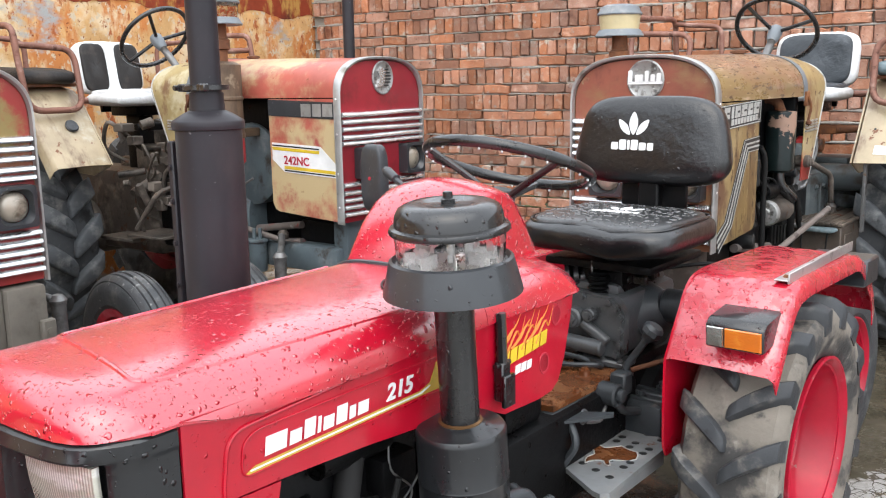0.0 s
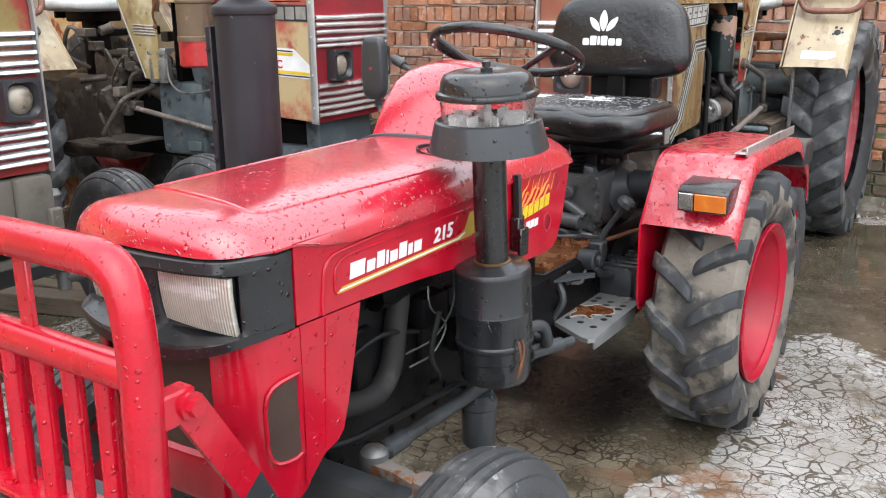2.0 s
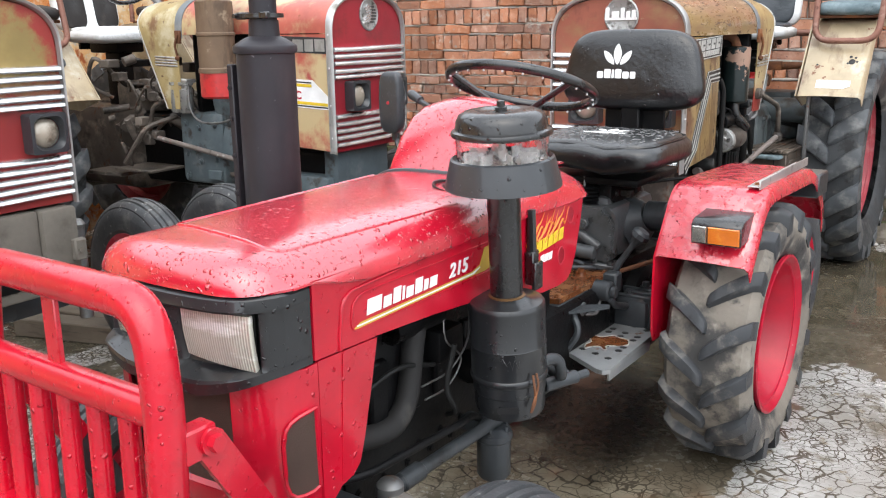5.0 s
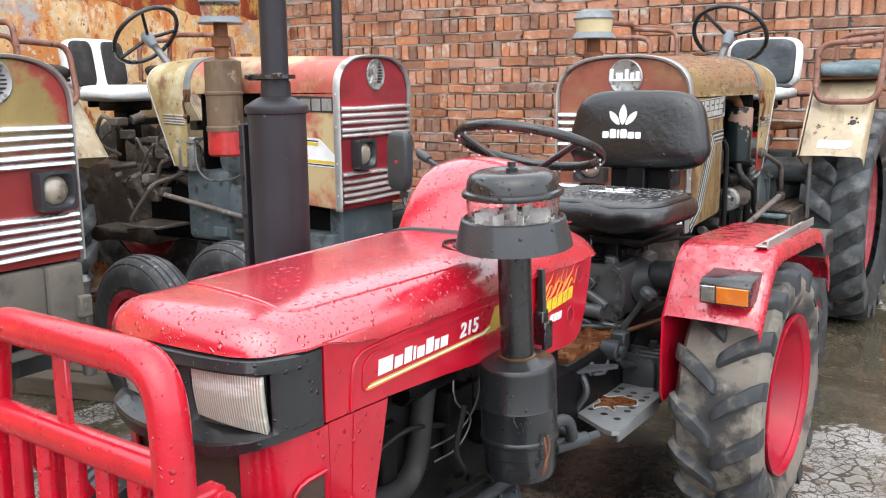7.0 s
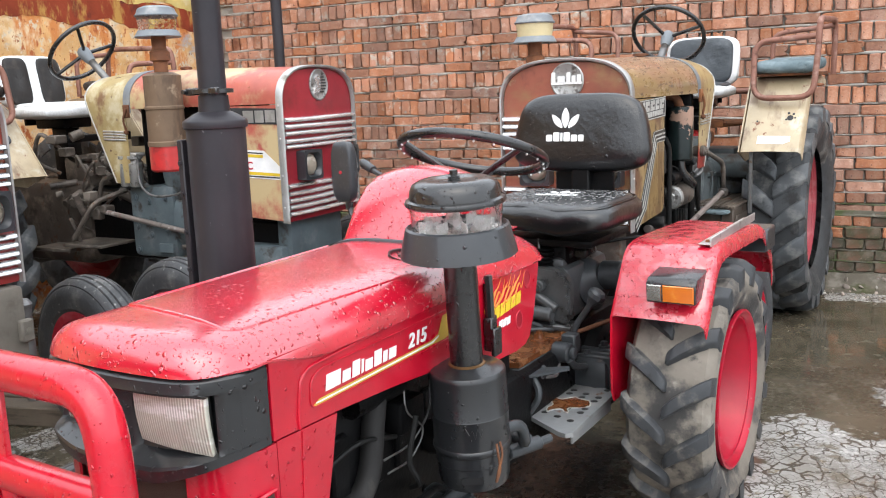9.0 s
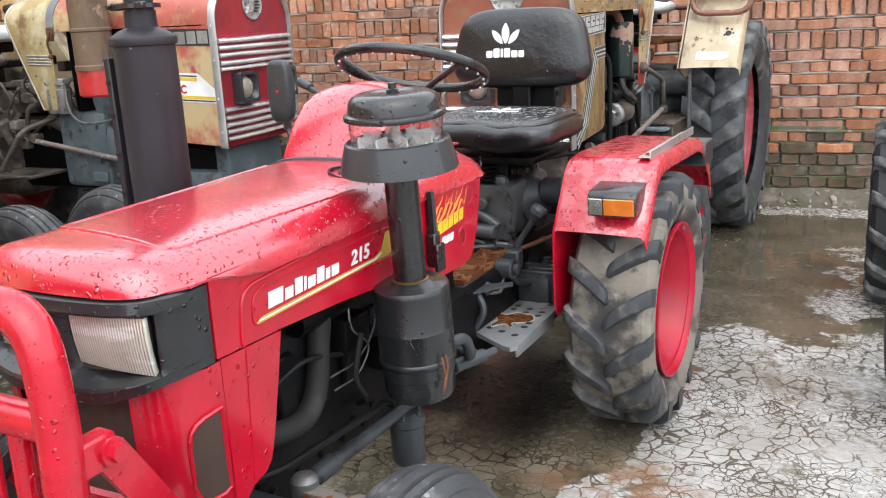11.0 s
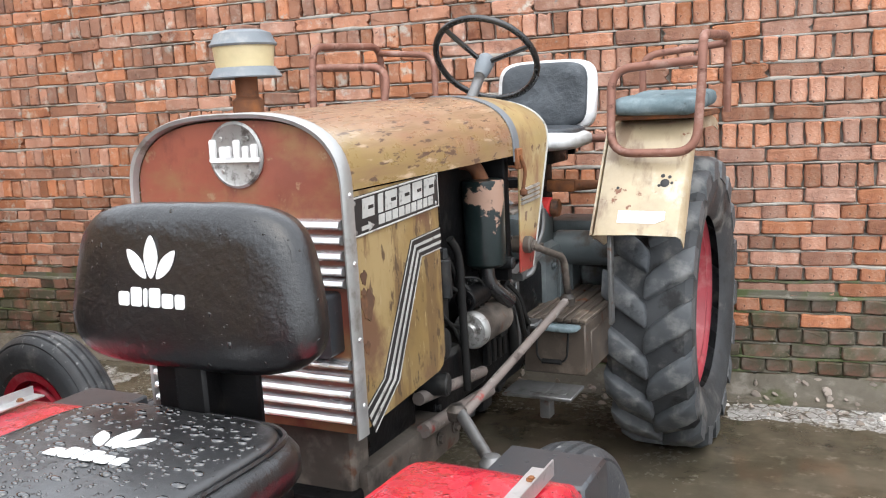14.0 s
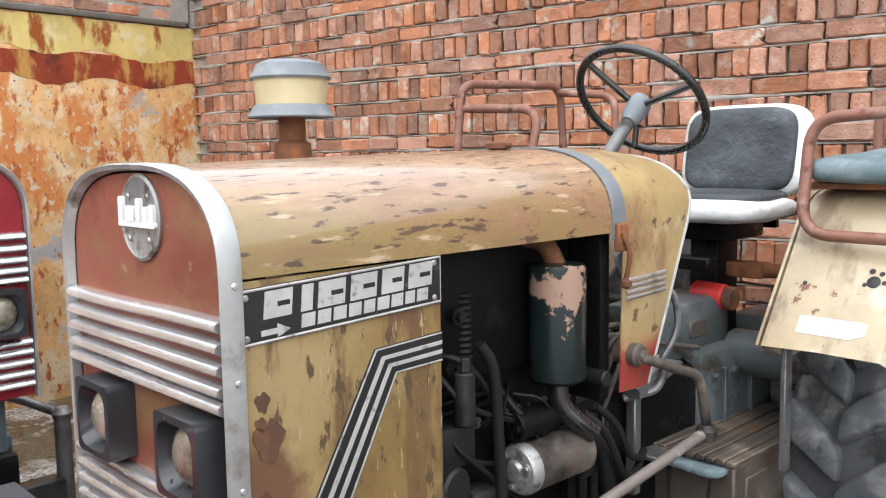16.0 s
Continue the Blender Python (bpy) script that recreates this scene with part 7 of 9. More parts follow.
    box(bm, -0.24, 0.19, 2.97, 3.06, 0.60, 0.86, 0.014)
    box(bm, 0.10, 0.215, 3.00, 3.52, 0.58, 0.70, 0.014)
    box(bm, -0.285, -0.17, 3.00, 3.52, 0.58, 0.70, 0.014)
    for q in (3.1, 3.22, 3.38, 3.48):
        bolt(bm, (0.215, q, 0.64), (1, 0, 0), 0.014, 0.014)
    parts("front_frame", bm, BLUEGREY if seat_red else GRIMY, T, "blue grey cast front frame" if seat_red else "brown greased front frame", "frame_bolt")
    bm = B()
    for k in range(12):
        bolt(bm, (0.13, 3.40 + 0.045 * k, 0.98), (1, 0, 0), 0.009, 0.01)
        bolt(bm, (-0.13, 3.40 + 0.045 * k, 0.98), (-1, 0, 0), 0.009, 0.01)
    parts("engine_bolt", bm, STEEL, eng, "", "engine_bolt")
    bm = B()
    box(bm, -0.15, 0.15, 4.50, 5.40, 0.50, 0.98, 0.05)
    cyl(bm, (-0.55, 5.2, 0.62), (0.55, 5.2, 0.62), 0.10, seg=22)
    cyl(bm, (-0.30, 5.2, 0.62), (0.30, 5.2, 0.62), 0.17, 0.17, 22, 0.02)
    cyl(bm, (0.10, 4.75, 0.94), (0.40, 4.75, 0.94), 0.07, seg=18, bev=0.01)
    box(bm, -0.10, 0.10, 4.35, 4.75, 0.95, 1.12, 0.03)
    for k in range(7):
        bolt(bm, (0.15, 4.56 + 0.11 * k, 0.90), (1, 0, 0), 0.012, 0.014)
        bolt(bm, (0.15, 4.56 + 0.11 * k, 0.58), (1, 0, 0), 0.012, 0.014)
    for k in range(4):
        box(bm, 0.145, 0.165, 4.60 + 0.16 * k, 4.615 + 0.16 * k, 0.56, 0.92, 0.003)
    cyl(bm, (0.16, 4.98, 0.80), (0.26, 4.98, 0.80), 0.10, 0.085, 20, 0.01)
    cyl(bm, (0.0, 4.98, 0.90), (0.37, 4.98, 0.90), 0.115, 0.105, 24, 0.015)
    box(bm, 0.02, 0.22, 4.88, 5.08, 0.96, 1.035, 0.02)
    bolt(bm, (0.30, 4.88, 0.94), (0.2, -1, 0.3), 0.014, 0.02)
    parts("gearbox", bm, GRIMY if seat_red else CASTING, T, "greasy gearbox and axle housing", "casting")
    bm = B()
    for k in range(10):
        a = k * 1.9
        box(bm, -0.16 + 0.02 * k, -0.12 + 0.025 * k, 4.30 + 0.05 * (k % 5), 4.36 + 0.06 * (k % 5), 0.98 + 0.03 * (k % 4), 1.03 + 0.035 * (k % 4), 0.006)
        tube(bm, glide([(-0.15 + 0.03 * k, 4.05, 0.9), (-0.1 + 0.02 * k, 4.25, 1.05 + 0.02 * math.sin(a)), (-0.05 + 0.02 * k, 4.5, 1.0 + 0.04 * math.cos(a))], 5), 0.008, 7)
        tube(bm, rounded([(-0.05, 4.5, 1.1), (-0.2, 4.52, 1.1), (-0.30, 4.55, 1.2)], 0.03), 0.014, 10)
    parts("linkage", bm, GRIMY, T, "tangle of black rods and levers", "control_rod")
    # front axle and wheels
    bm = B()
    box(bm, -0.44, 0.44, 3.16, 3.25, 0.36, 0.46, 0.014)
    box(bm, -0.07, 0.07, 3.05, 3.40, 0.40, 0.62, 0.02)
    axle = part("front_axle", bm, GEAR, T)
    for s in (1, -1):
        bm = B()
        cyl(bm, (s * 0.45, 3.2, 0.28), (s * 0.45, 3.2, 0.66), 0.028, seg=14, bev=0.004)
        cyl(bm, (s * 0.45, 3.2, 0.33), (s * 0.54, 3.2, 0.33), 0.03, seg=12)
        lathe(bm, [(0, 0), (0.03, 0), (0.034, 0.02), (0.02, 0.04), (0, 0.045)], Matrix.Translation((s * 0.45, 3.2, 0.655)), 14)
        tube(bm, rounded([(s * 0.45, 3.2, 0.67), (s * 0.36, 3.28, 0.72), (s * 0.30, 3.34, 0.745)], 0.03), 0.016, 10)
        part("knuckle", bm, STEEL, axle, "worn steering knuckle")
        bm = B()
        cyl(bm, (s * 0.295, 3.34, 0.715), (s * 0.315, 4.22, 0.848), 0.0138, seg=12)
        part("drag_link", bm, CHIP, T, "long steering rod with flaked red paint")
        bm = B()
        lathe(bm, [(0, -0.026), (0.024, -0.02), (0.028, 0.006), (0.016, 0.022), (0, 0.024)], Matrix.Translation((s * 0.295, 3.335, 0.742)), 14)
        lathe(bm, [(0, -0.026), (0.024, -0.02), (0.028, 0.006), (0.016, 0.022), (0, 0.024)], Matrix.Translation((s * 0.316, 4.225, 0.848)), 14)
        tube(bm, rounded([(s * 0.318, 4.225, 0.86), (s * 0.325, 4.17, 1.01), (s * 0.315, 4.09, 1.035), (s * 0.285, 3.965, 1.085)], 0.045), 0.0125, 10)
        cyl(bm, (s * 0.22, 3.975, 1.085), (s * 0.285, 3.975, 1.085), 0.028, seg=18, bev=0.005)
        bolt(bm, (s * 0.285, 3.975, 1.085), (s, 0, 0), 0.015, 0.014)
        parts("drop_arm", bm, GRIMY, T, "bent greasy drop arm", "ball_joint")
        bm = B()
        cyl(bm, (s * 0.20, 3.30, 0.78), (s * 0.19, 3.75, 0.72), 0.018, seg=10)
        cyl(bm, (s * 0.22, 3.28, 0.70), (s * 0.21, 3.75, 0.66), 0.02, seg=10)
        parts("brace_tube", bm, CHIP, T, "thin rusty brace tube")
        front_wheel("front_wheel", T, s * (0.62 if steer > -5 else 0.76), 3.2, 0.365, 0.17, 0.21, s, RED_RIM, steer)
    # rear wheels and mudguards
    for s in (1, -1):
        out = []
        drive_wheel("rear_wheel", T, s * 0.50 - (0.12 if s < 0 else 0), 5.2, 0.635, 0.34, 0.375, 18, s, PINK_RIM, DUSTY, 4.0, 0.04, 0.0, 0.22)
        bm = B()
        line = rounded([(0, 4.425, 1.045), (0, 4.70, 1.425), (0, 4.85, 1.452), (0, 5.14, 1.45), (0, 5.24, 1.425)], 0.10, 6)
        rows = []
        for q in line:
            rows.append([(s * 0.348, q.y + (5.2 - q.y) * 0.03, q.z - 0.02), (s * 0.356, q.y, q.z), (s * 0.50, q.y, q.z + 0.004), (s * 0.655, q.y, q.z), (s * 0.668, q.y + (5.2 - q.y) * 0.02, q.z - 0.012), (s * 0.670, q.y + (5.2 - q.y) * 0.07, q.z - 0.05)])
        shell(bm, rows, 0.004 * s)
        g = part("mudguard", bm, CREAM, T, "cream painted rear mudguard with rust holes", 50)
        out.append(g)
        bm = B()
        inner = [(q.y, q.z) for q in line] + [(5.24, 1.02), (4.6, 0.98)]
        prism(bm, inner, s * 0.340, s * 0.348, "x")
        part("inner_panel", bm, CREAM, g)
        slope = Vector((0, 0.275, 0.38)).normalized()
        nrm = Vector((0, -0.38, 0.275)).normalized()
        pm = Matrix(((1, 0, 0, 0), (0, slope.y, nrm.y, 0), (0, slope.z, nrm.z, 0), (0, 0, 0, 1)))
        org = Vector((s * 0.52, 4.47, 1.107))
        bm = B()
        k = 0.085
        prism(bm, [(-k, -0.025), (k * 0.6, -0.028), (k, -0.012), (k, 0.022), (-k, 0.025)], 0.0012, 0.0035, "z", Matrix.Translation(org) @ pm)
        part("label_plate", bm, WHITE, g, "peeling blank white label")
        bm = B()
        for dx, dy, r in ((0.07, 0.14, 0.017), (0.06, 0.17, 0.008), (0.085, 0.165, 0.007), (0.095, 0.14, 0.006), (-0.10, 0.12, 0.006), (0.05, 0.13, 0.006)):
            lathe(bm, [(0, 0), (r, 0), (r * 0.9, 0.001), (0, 0.0008)], Matrix.Translation(org + slope * dy + Vector((dx, 0, 0)) + nrm * 0.0028) @ pm, 14)
        parts("rust_hole", bm, INK, g, "dark rusted hole", "rust_hole")
        # guard rails of rusty tube
        bm = B()
        tube(bm, rounded([(s * 0.715, 4.62, 1.72), (s * 0.715, 4.60, 1.60), (s * 0.70, 4.56, 1.33), (s * 0.385, 4.58, 1.33), (s * 0.37, 4.66, 1.64), (s * 0.71, 4.62, 1.655)], 0.085, 6), 0.0165, 10)
        tube(bm, rounded([(s * 0.38, 5.12, 1.46), (s * 0.38, 5.12, 1.70), (s * 0.70, 5.18, 1.73), (s * 0.72, 5.2, 1.74)], 0.07, 6), 0.015, 10)
        tube(bm, rounded([(s * 0.715, 4.60, 1.62), (s * 0.715, 4.62, 1.745), (s * 0.715, 5.20, 1.765), (s * 0.71, 5.22, 1.45)], 0.08, 6), 0.0165, 10)
        out.append(parts("guard_rail", bm, RUST_TUBE, T, "rust brown tubular guard rail", "rail_tube"))
        bm = B()
        cushion(bm, s * 0.36 if s > 0 else -0.70, s * 0.70 if s > 0 else -0.36, 4.62, 5.10, 1.464, 1.545, 0.30, Matrix.Translation((0, 0, -0.24)) @ Matrix(((1, 0, 0, 0), (0, 1, 0, 0), (0, 0.05, 1, 0), (0, 0, 0, 1))), 44, 0.012)
        out.append(part("side_cushion", bm, DENIM if not seat_red else BLACK_CLOTH, T, "faded blue cloth covered cushion" if not seat_red else "torn black cushion", 60))
        bm = B()
        box(bm, min(s * 0.36, s * 0.70), max(s * 0.36, s * 0.70), 4.67, 5.1, 1.448, 1.466, 0.004)
        out.append(part("cushion_board", bm, RUSTY, T))
        for ob in out:
            ob.location.x -= 0.12 if s < 0 else 0.0
        if s < 0 and not seat_red:
            out[1].location.x -= 0.10
            out[1].location.z += 0.07
    bm = B()
    cyl(bm, (-0.36, 4.95, 1.37), (0.36, 4.95, 1.37), 0.018, seg=12)
    part("cross_bar", bm, RUST_TUBE, T)
    # seat
    st = new("seat")
    st.parent = T
    bm = B()
    cushion(bm, -0.255, 0.215, 4.60, 5.02, 1.335, 1.415, 0.42, None, 40)
    for q in bm.verts:
        q.co.z += 0.008 * noise.noise((q.co.x * 9, q.co.y * 9, q.co.z * 9))
    b0 = part("seat_base", bm, WHITE_VINYL, st, "soiled white seat shell", 60)
    bm = B()
    cushion(bm, -0.225, 0.185, 4.645, 5.0, 1.385, 1.432, 0.42, None, 36)
    part("seat_pad", bm, GREY_VINYL if not seat_red else WHITE_VINYL, b0, "wrinkled grey vinyl pad", 60)
    bm = B()
    tl = Matrix.Translation((-0.025, 5.03, 1.40)) @ pose(0, 0, 0, -10, 0, 0)
    cushion(bm, -0.225, 0.225, -0.155, 0.155, -0.05, 0.05, 0.42, tl @ pose(0, 0, 0.155, 90, 0, 0), 40)
    b1 = part("backrest", bm, WHITE_VINYL, st, "soiled white backrest shell", 60)
    bm = B()
    if seat_red:
        for x0, x1 in ((-0.195, -0.035), (0.025, 0.195)):
            bm = B()
            cushion(bm, x0, x1, -0.14, 0.135, 0.02, 0.062, 0.42, tl @ pose(0, 0, 0.155, 90, 0, 0), 36)
            part("back_pad", bm, BLACK_CLOTH, b1, "dark back pad beside a white strip", 60)
    else:
        cushion(bm, -0.195, 0.195, -0.145, 0.138, 0.02, 0.064, 0.42, tl @ pose(0, 0, 0.155, 90, 0, 0), 36)
        for q in bm.verts:
            q.co.y += 0.010 * noise.noise((q.co.x * 7, q.co.y * 7, q.co.z * 7))
        part("back_pad", bm, GREY_VINYL, b1, "wrinkled grey vinyl back pad", 60)
    bm = B()
    box(bm, -0.10, 0.10, 4.70, 4.95, 1.28, 1.34, 0.01)
    box(bm, -0.05, 0.05, 4.75, 4.88, 0.95, 1.30, 0.01)
    box(bm, -0.16, 0.10, 4.60, 4.66, 1.20, 1.24, 0.006)
    box(bm, -0.10, 0.10, 5.03, 5.055, 1.30, 1.55, 0.004)
    parts("seat_frame", bm, ENGINE, st, "", "seat_bracket")
    # steering wheel
    hub = Vector((-0.075, 4.50, 1.697))
    swm = Matrix.Translation(hub) @ pose(0, 0, 0, -47, 0, 0)
    sw = new("steering_wheel")
    sw.parent = T
    sw.matrix_local = swm
    bm = B()
    tube(bm, [(0.20 * math.cos(2 * math.pi * i / 52), 0.20 * math.sin(2 * math.pi * i / 52), 0.01) for i in range(52)], 0.0125, 10, closed=True)
    for i in range(52):
        a = 2 * math.pi * i / 52
        lathe(bm, [(0, -0.005), (0.005, -0.003), (0.005, 0.003), (0, 0.005)], Matrix.Translation((0.20 * math.cos(a), 0.20 * math.sin(a), -0.001)), 6)
    part("rim", bm, BLACK, sw, "black ribbed steering wheel rim")
    for a in (-15, 120, 235):
        bm = B()
        tube(bm, [(0.198 * math.cos(radians(a)), 0.198 * math.sin(radians(a)), 0.008), (0.03 * math.cos(radians(a)), 0.03 * math.sin(radians(a)), -0.01)], 0.010, 8)
        part("spoke", bm, BLACK, sw)
    bm = B()
    lathe(bm, [(0, -0.08), (0.022, -0.08), (0.03, -0.06), (0.034, -0.03), (0.036, 0.0), (0.03, 0.016), (0, 0.02)], None, 18)
    part("hub", bm, GREYCAP, sw, "grey steering hub")
    bm = B()
    cyl(bm, (0, 0, -0.06), (0, 0, -0.42), 0.02, seg=14)
    part("column", bm, STEEL, sw, "worn steel column")
    # tool box and step on the left, air cleaner stack on the right
    bm = B()
    box(bm, 0.115, 0.355, 4.30, 4.86, 0.545, 0.742, 0.006)
    tbx = part("battery_box", bm, BOXED, T, "dark dented steel battery box with a ribbed lid")
    bm = B()
    for k in range(9):
        box(bm, 0.105 + 0.029 * k, 0.131 + 0.029 * k, 4.285, 4.875, 0.746, 0.760 + 0.003 * (k % 2), 0.003)
    parts("lid_rib", bm, BOXED, tbx, "", "lid_rib")
    bm = B()
    tube(bm, rounded([(0.17, 4.293, 0.735), (0.175, 4.28, 0.62), (0.19, 4.275, 0.60), (0.275, 4.275, 0.60), (0.29, 4.28, 0.62), (0.295, 4.293, 0.735)], 0.03), 0.004, 6)
    cyl(bm, (0.195, 4.274, 0.60), (0.27, 4.274, 0.60), 0.010, seg=8, bev=0.002)
    part("box_handle", bm, CABLE, tbx, "black wire handle")
    bm = B()
    cushion(bm, 0.17, 0.34, 4.25, 4.32, 0.715, 0.740, 0.5, None, 20, 0.006)
    part("rag", bm, DENIM, tbx, "grey blue rag")
    bm = B()
    box(bm, 0.345, 0.36, 4.36, 4.62, 0.55, 0.70, 0.004)
    part("side_plate", bm, BOXED, tbx, "stained outer side plate")
    bm = B()
    box(bm, 0.08, 0.34, 4.16, 4.32, 0.492, 0.506, 0.003)
    for k in range(2):
        box(bm, 0.175 + 0.075 * k, 0.235 + 0.075 * k, 4.19, 4.285, 0.506, 0.510, 0.001)
    box(bm, 0.20, 0.24, 4.22, 4.27, 0.40, 0.50, 0.004)
    box(bm, 0.395, 0.41, 4.46, 4.50, 0.70, 1.06, 0.003)
    parts("footstep", bm, STEEL, T, "rusty steel footstep", "step_pad")
    px, py, ph = -0.452, 3.525, 0.05 if seat_red else 0.0
    bm = B()
    pc = Matrix.Translation((px, py, 0))
    cyl(bm, (px, py, 1.40), (px, py, 1.67 + ph), 0.034, seg=18)
    lathe(bm, [(0.034, 1.545), (0.047, 1.55), (0.047, 1.59), (0.034, 1.60)], pc @ Matrix.Translation((0, 0, ph)), 18)
    stack = part("intake_pipe", bm, RUSTY, T, "rusty air intake pipe")
    bm = B()
    lathe(bm, [(0.03, 1.66), (0.07, 1.668), (0.108, 1.656), (0.110, 1.660), (0.092, 1.688), (0.03, 1.69)], pc @ Matrix.Translation((0, 0, ph)), 32)
    part("skirt", bm, GREYCAP, stack, "grey flared skirt")
    bm = B()
    lathe(bm, [(0.0, 1.686), (0.086, 1.686), (0.094, 1.752), (0.0, 1.752)], pc @ Matrix.Translation((0, 0, ph)), 32)
    part("bowl", bm, IVORY if not seat_red else BOWL, stack, "yellowed precleaner bowl" if not seat_red else "clear precleaner bowl")
    bm = B()
    lathe(bm, [(0.0, 1.750), (0.099, 1.750), (0.102, 1.756), (0.093, 1.768), (0.085, 1.788), (0.06, 1.798), (0.0, 1.80)], pc @ Matrix.Translation((0, 0, ph)), 32)
    part("cap", bm, GREYCAP, stack, "weathered grey cap")
    can = pc @ Matrix.Translation((0, 0, 0.10)) @ Matrix.Diagonal((1.15, 1.15, 1, 1)) if seat_red else pc
    bm = B()
    lathe(bm, [(0, 0.98), (0.07, 0.98), (0.078, 0.99), (0.078, 1.10), (0, 1.10)], can, 26)
    part("oil_cup", bm, REDCAN, T, "red oil bath cup")
    bm = B()
    lathe(bm, [(0, 1.10), (0.082, 1.10), (0.082, 1.12), (0.078, 1.125), (0.078, 1.27), (0.082, 1.275), (0.082, 1.285), (0.078, 1.29), (0.078, 1.43), (0.05, 1.445), (0, 1.445)], can, 26)
    box(bm, px, -0.25, py - 0.02, py + 0.02, 1.2, 1.24, 0.004)
    part("air_cleaner", bm, TAN_CAN, T, "tan stained air cleaner can")
    return T, hood, panels, face, bad


UP = [1.305, 1.272, 1.239, 1.206, 1.178]
LOW = [0.995, 0.962, 0.930, 0.898, 0.866]
E1, hood1, pan1, face1, bad1 = old_tractor(pose(-1.10, 0, 0, 0, 0, -5.4), "old ochre tractor with rusty guard rails and grey seat", OCHRE, OCHRE_TOP, NOSE_RED, TANK, UP + LOW)
M2 = pose(-2.14, 3.02, 0, 0, 0, 87.2) @ Matrix.Diagonal((1, 1, 1.022, 1)) @ pose(0, -2.9, 0)
E2, hood2, pan2, face2, bad2 = old_tractor(M2, "old red and straw tractor with faded paint", E2_HOOD, E2_HOOD, E2_FACE, STRAW, UP + LOW, True, -7)
M3 = pose(-2.40, 1.12, 0, 0, 0, 86.2) @ pose(0, -2.9, 0)
E3, hood3, pan3, face3, bad3 = old_tractor(M3, "old olive and red tractor, only its nose in view", E2_HOOD, E2_HOOD, E3_FACE, STRAW, UP + LOW, False, -7)

# name bars on the badge of the ochre tractor: plain pale strokes
bm = B()
for k, (x, h) in enumerate(((-0.07, 0.046), (-0.042, 0.03), (-0.026, 0.03), (-0.002, 0.044), (0.022, 0.03), (0.046, 0.034))):
    prism(bm, rrect(x - 0.02 + 0.002, x - 0.02 + 0.018, 1.452, 1.452 + h, 0.005, 2), 2.90 + 0.004, 2.90 + 0.011, "y")
prism(bm, rrect(-0.09, 0.05, 1.446, 1.456, 0.004, 2), 2.90 + 0.004, 2.90 + 0.011, "y")
part("name_bar", bm, WHITE, bad1, "pale raised name strokes")
bm = B()
for a in (45, 135, 225, 315):
    lathe(bm, [(0, 0), (0.006, 0), (0.004, 0.003), (0, 0.003)], Matrix.Translation((-0.02 + 0.052 * math.cos(radians(a)), 2.909, 1.462 + 0.052 * math.sin(radians(a)))) @ pose(0, 0, 0, 90, 0, 0), 8)
parts("badge_screw", bm, SILVER, bad1, "", "badge_screw")
# louvred badges on the other two
for bd in (bad2, bad3):
    bm = B()
    for k in range(6):
        w = 0.05 * math.cos(math.asin((k - 2.5) / 3.4))
        box(bm, 0.005 - 0.02, w - 0.02, 2.90 + 0.005, 2.90 + 0.012, 1.462 + (k - 2.5) * 0.014 - 0.003, 1.462 + (k - 2.5) * 0.014 + 0.003, 0)
    part("badge_slot", bm, INK, bd, "dark slots of the badge")
    bm = B()
    prism(bm, [(-0.07, 1.42), (-0.03, 1.425), (-0.005, 1.455), (0.0, 1.49), (-0.03, 1.51), (-0.06, 1.49), (-0.045, 1.46)], 2.90 + 0.006, 2.90 + 0.013, "y")
    part("badge_emblem", bm, CHROME, bd)

# name plate and stripe on the ochre side panel
ux = 0.2625
bm = B()
prism(bm, [(2.925, 1.272), (3.352, 1.290), (3.352, 1.378), (2.925, 1.362)], ux, ux + 0.003, "x")
plate = part("name_plate", bm, INK, pan1[1], "black name plate with pale block shapes")
bm = B()
tube(bm, [(ux + 0.003, a, b) for a, b in ((2.928, 1.275), (3.349, 1.293), (3.349, 1.375), (2.928, 1.359))], 0.0025, 6, closed=True)
part("plate_edge", bm, PALE, plate)
def slab(parent, poly, mt=PALE, nm="letter_bar", d0=0.0028, d1=0.0046):
    bm = B()
    prism(bm, [(2.925 + v, 1.272 + z + 0.042 * v) for v, z in poly], ux + d0, ux + d1, "x")
    return part(nm, bm, mt, parent)
for v, w in ((0.045, 0.052), (0.115, 0.022), (0.148, 0.055), (0.215, 0.056), (0.283, 0.05), (0.345, 0.056)):
    slab(plate, [(v, 0.038), (v + w, 0.038), (v + w + 0.004, 0.081), (v + 0.004, 0.081)])
    if w > 0.03:
        slab(plate, [(v + w * 0.5, 0.055), (v + w * 0.95, 0.055), (v + w * 0.95, 0.063), (v + w * 0.5, 0.063)], INK, "letter_gap", 0.0044, 0.0049)
x = 0.115
for w in (0.026, 0.026, 0.026, 0.026, 0.024, 0.026, 0.026, 0.022, 0.026):
    slab(plate, [(x, 0.012), (x + w, 0.012), (x + w + 0.002, 0.034), (x + 0.002, 0.034)])
    x += w + 0.006
slab(plate, [(0.04, 0.012), (0.07, 0.012), (0.07, 0.006), (0.095, 0.016), (0.07, 0.028), (0.07, 0.021), (0.04, 0.021)], PALE, "arrow_bar")
bm = B()
for v, z in ((0.015, 0.012), (0.015, 0.076), (0.41, 0.012), (0.41, 0.076)):
    lathe(bm, [(0, 0), (0.006, 0), (0.004, 0.002), (0, 0.0025)], Matrix.Translation((ux + 0.003, 2.925 + v, 1.272 + z + 0.042 * v)) @ pose(0, 0, 0, 0, 90, 0), 8)
parts("plate_screw", bm, SILVER, plate, "", "plate_screw")
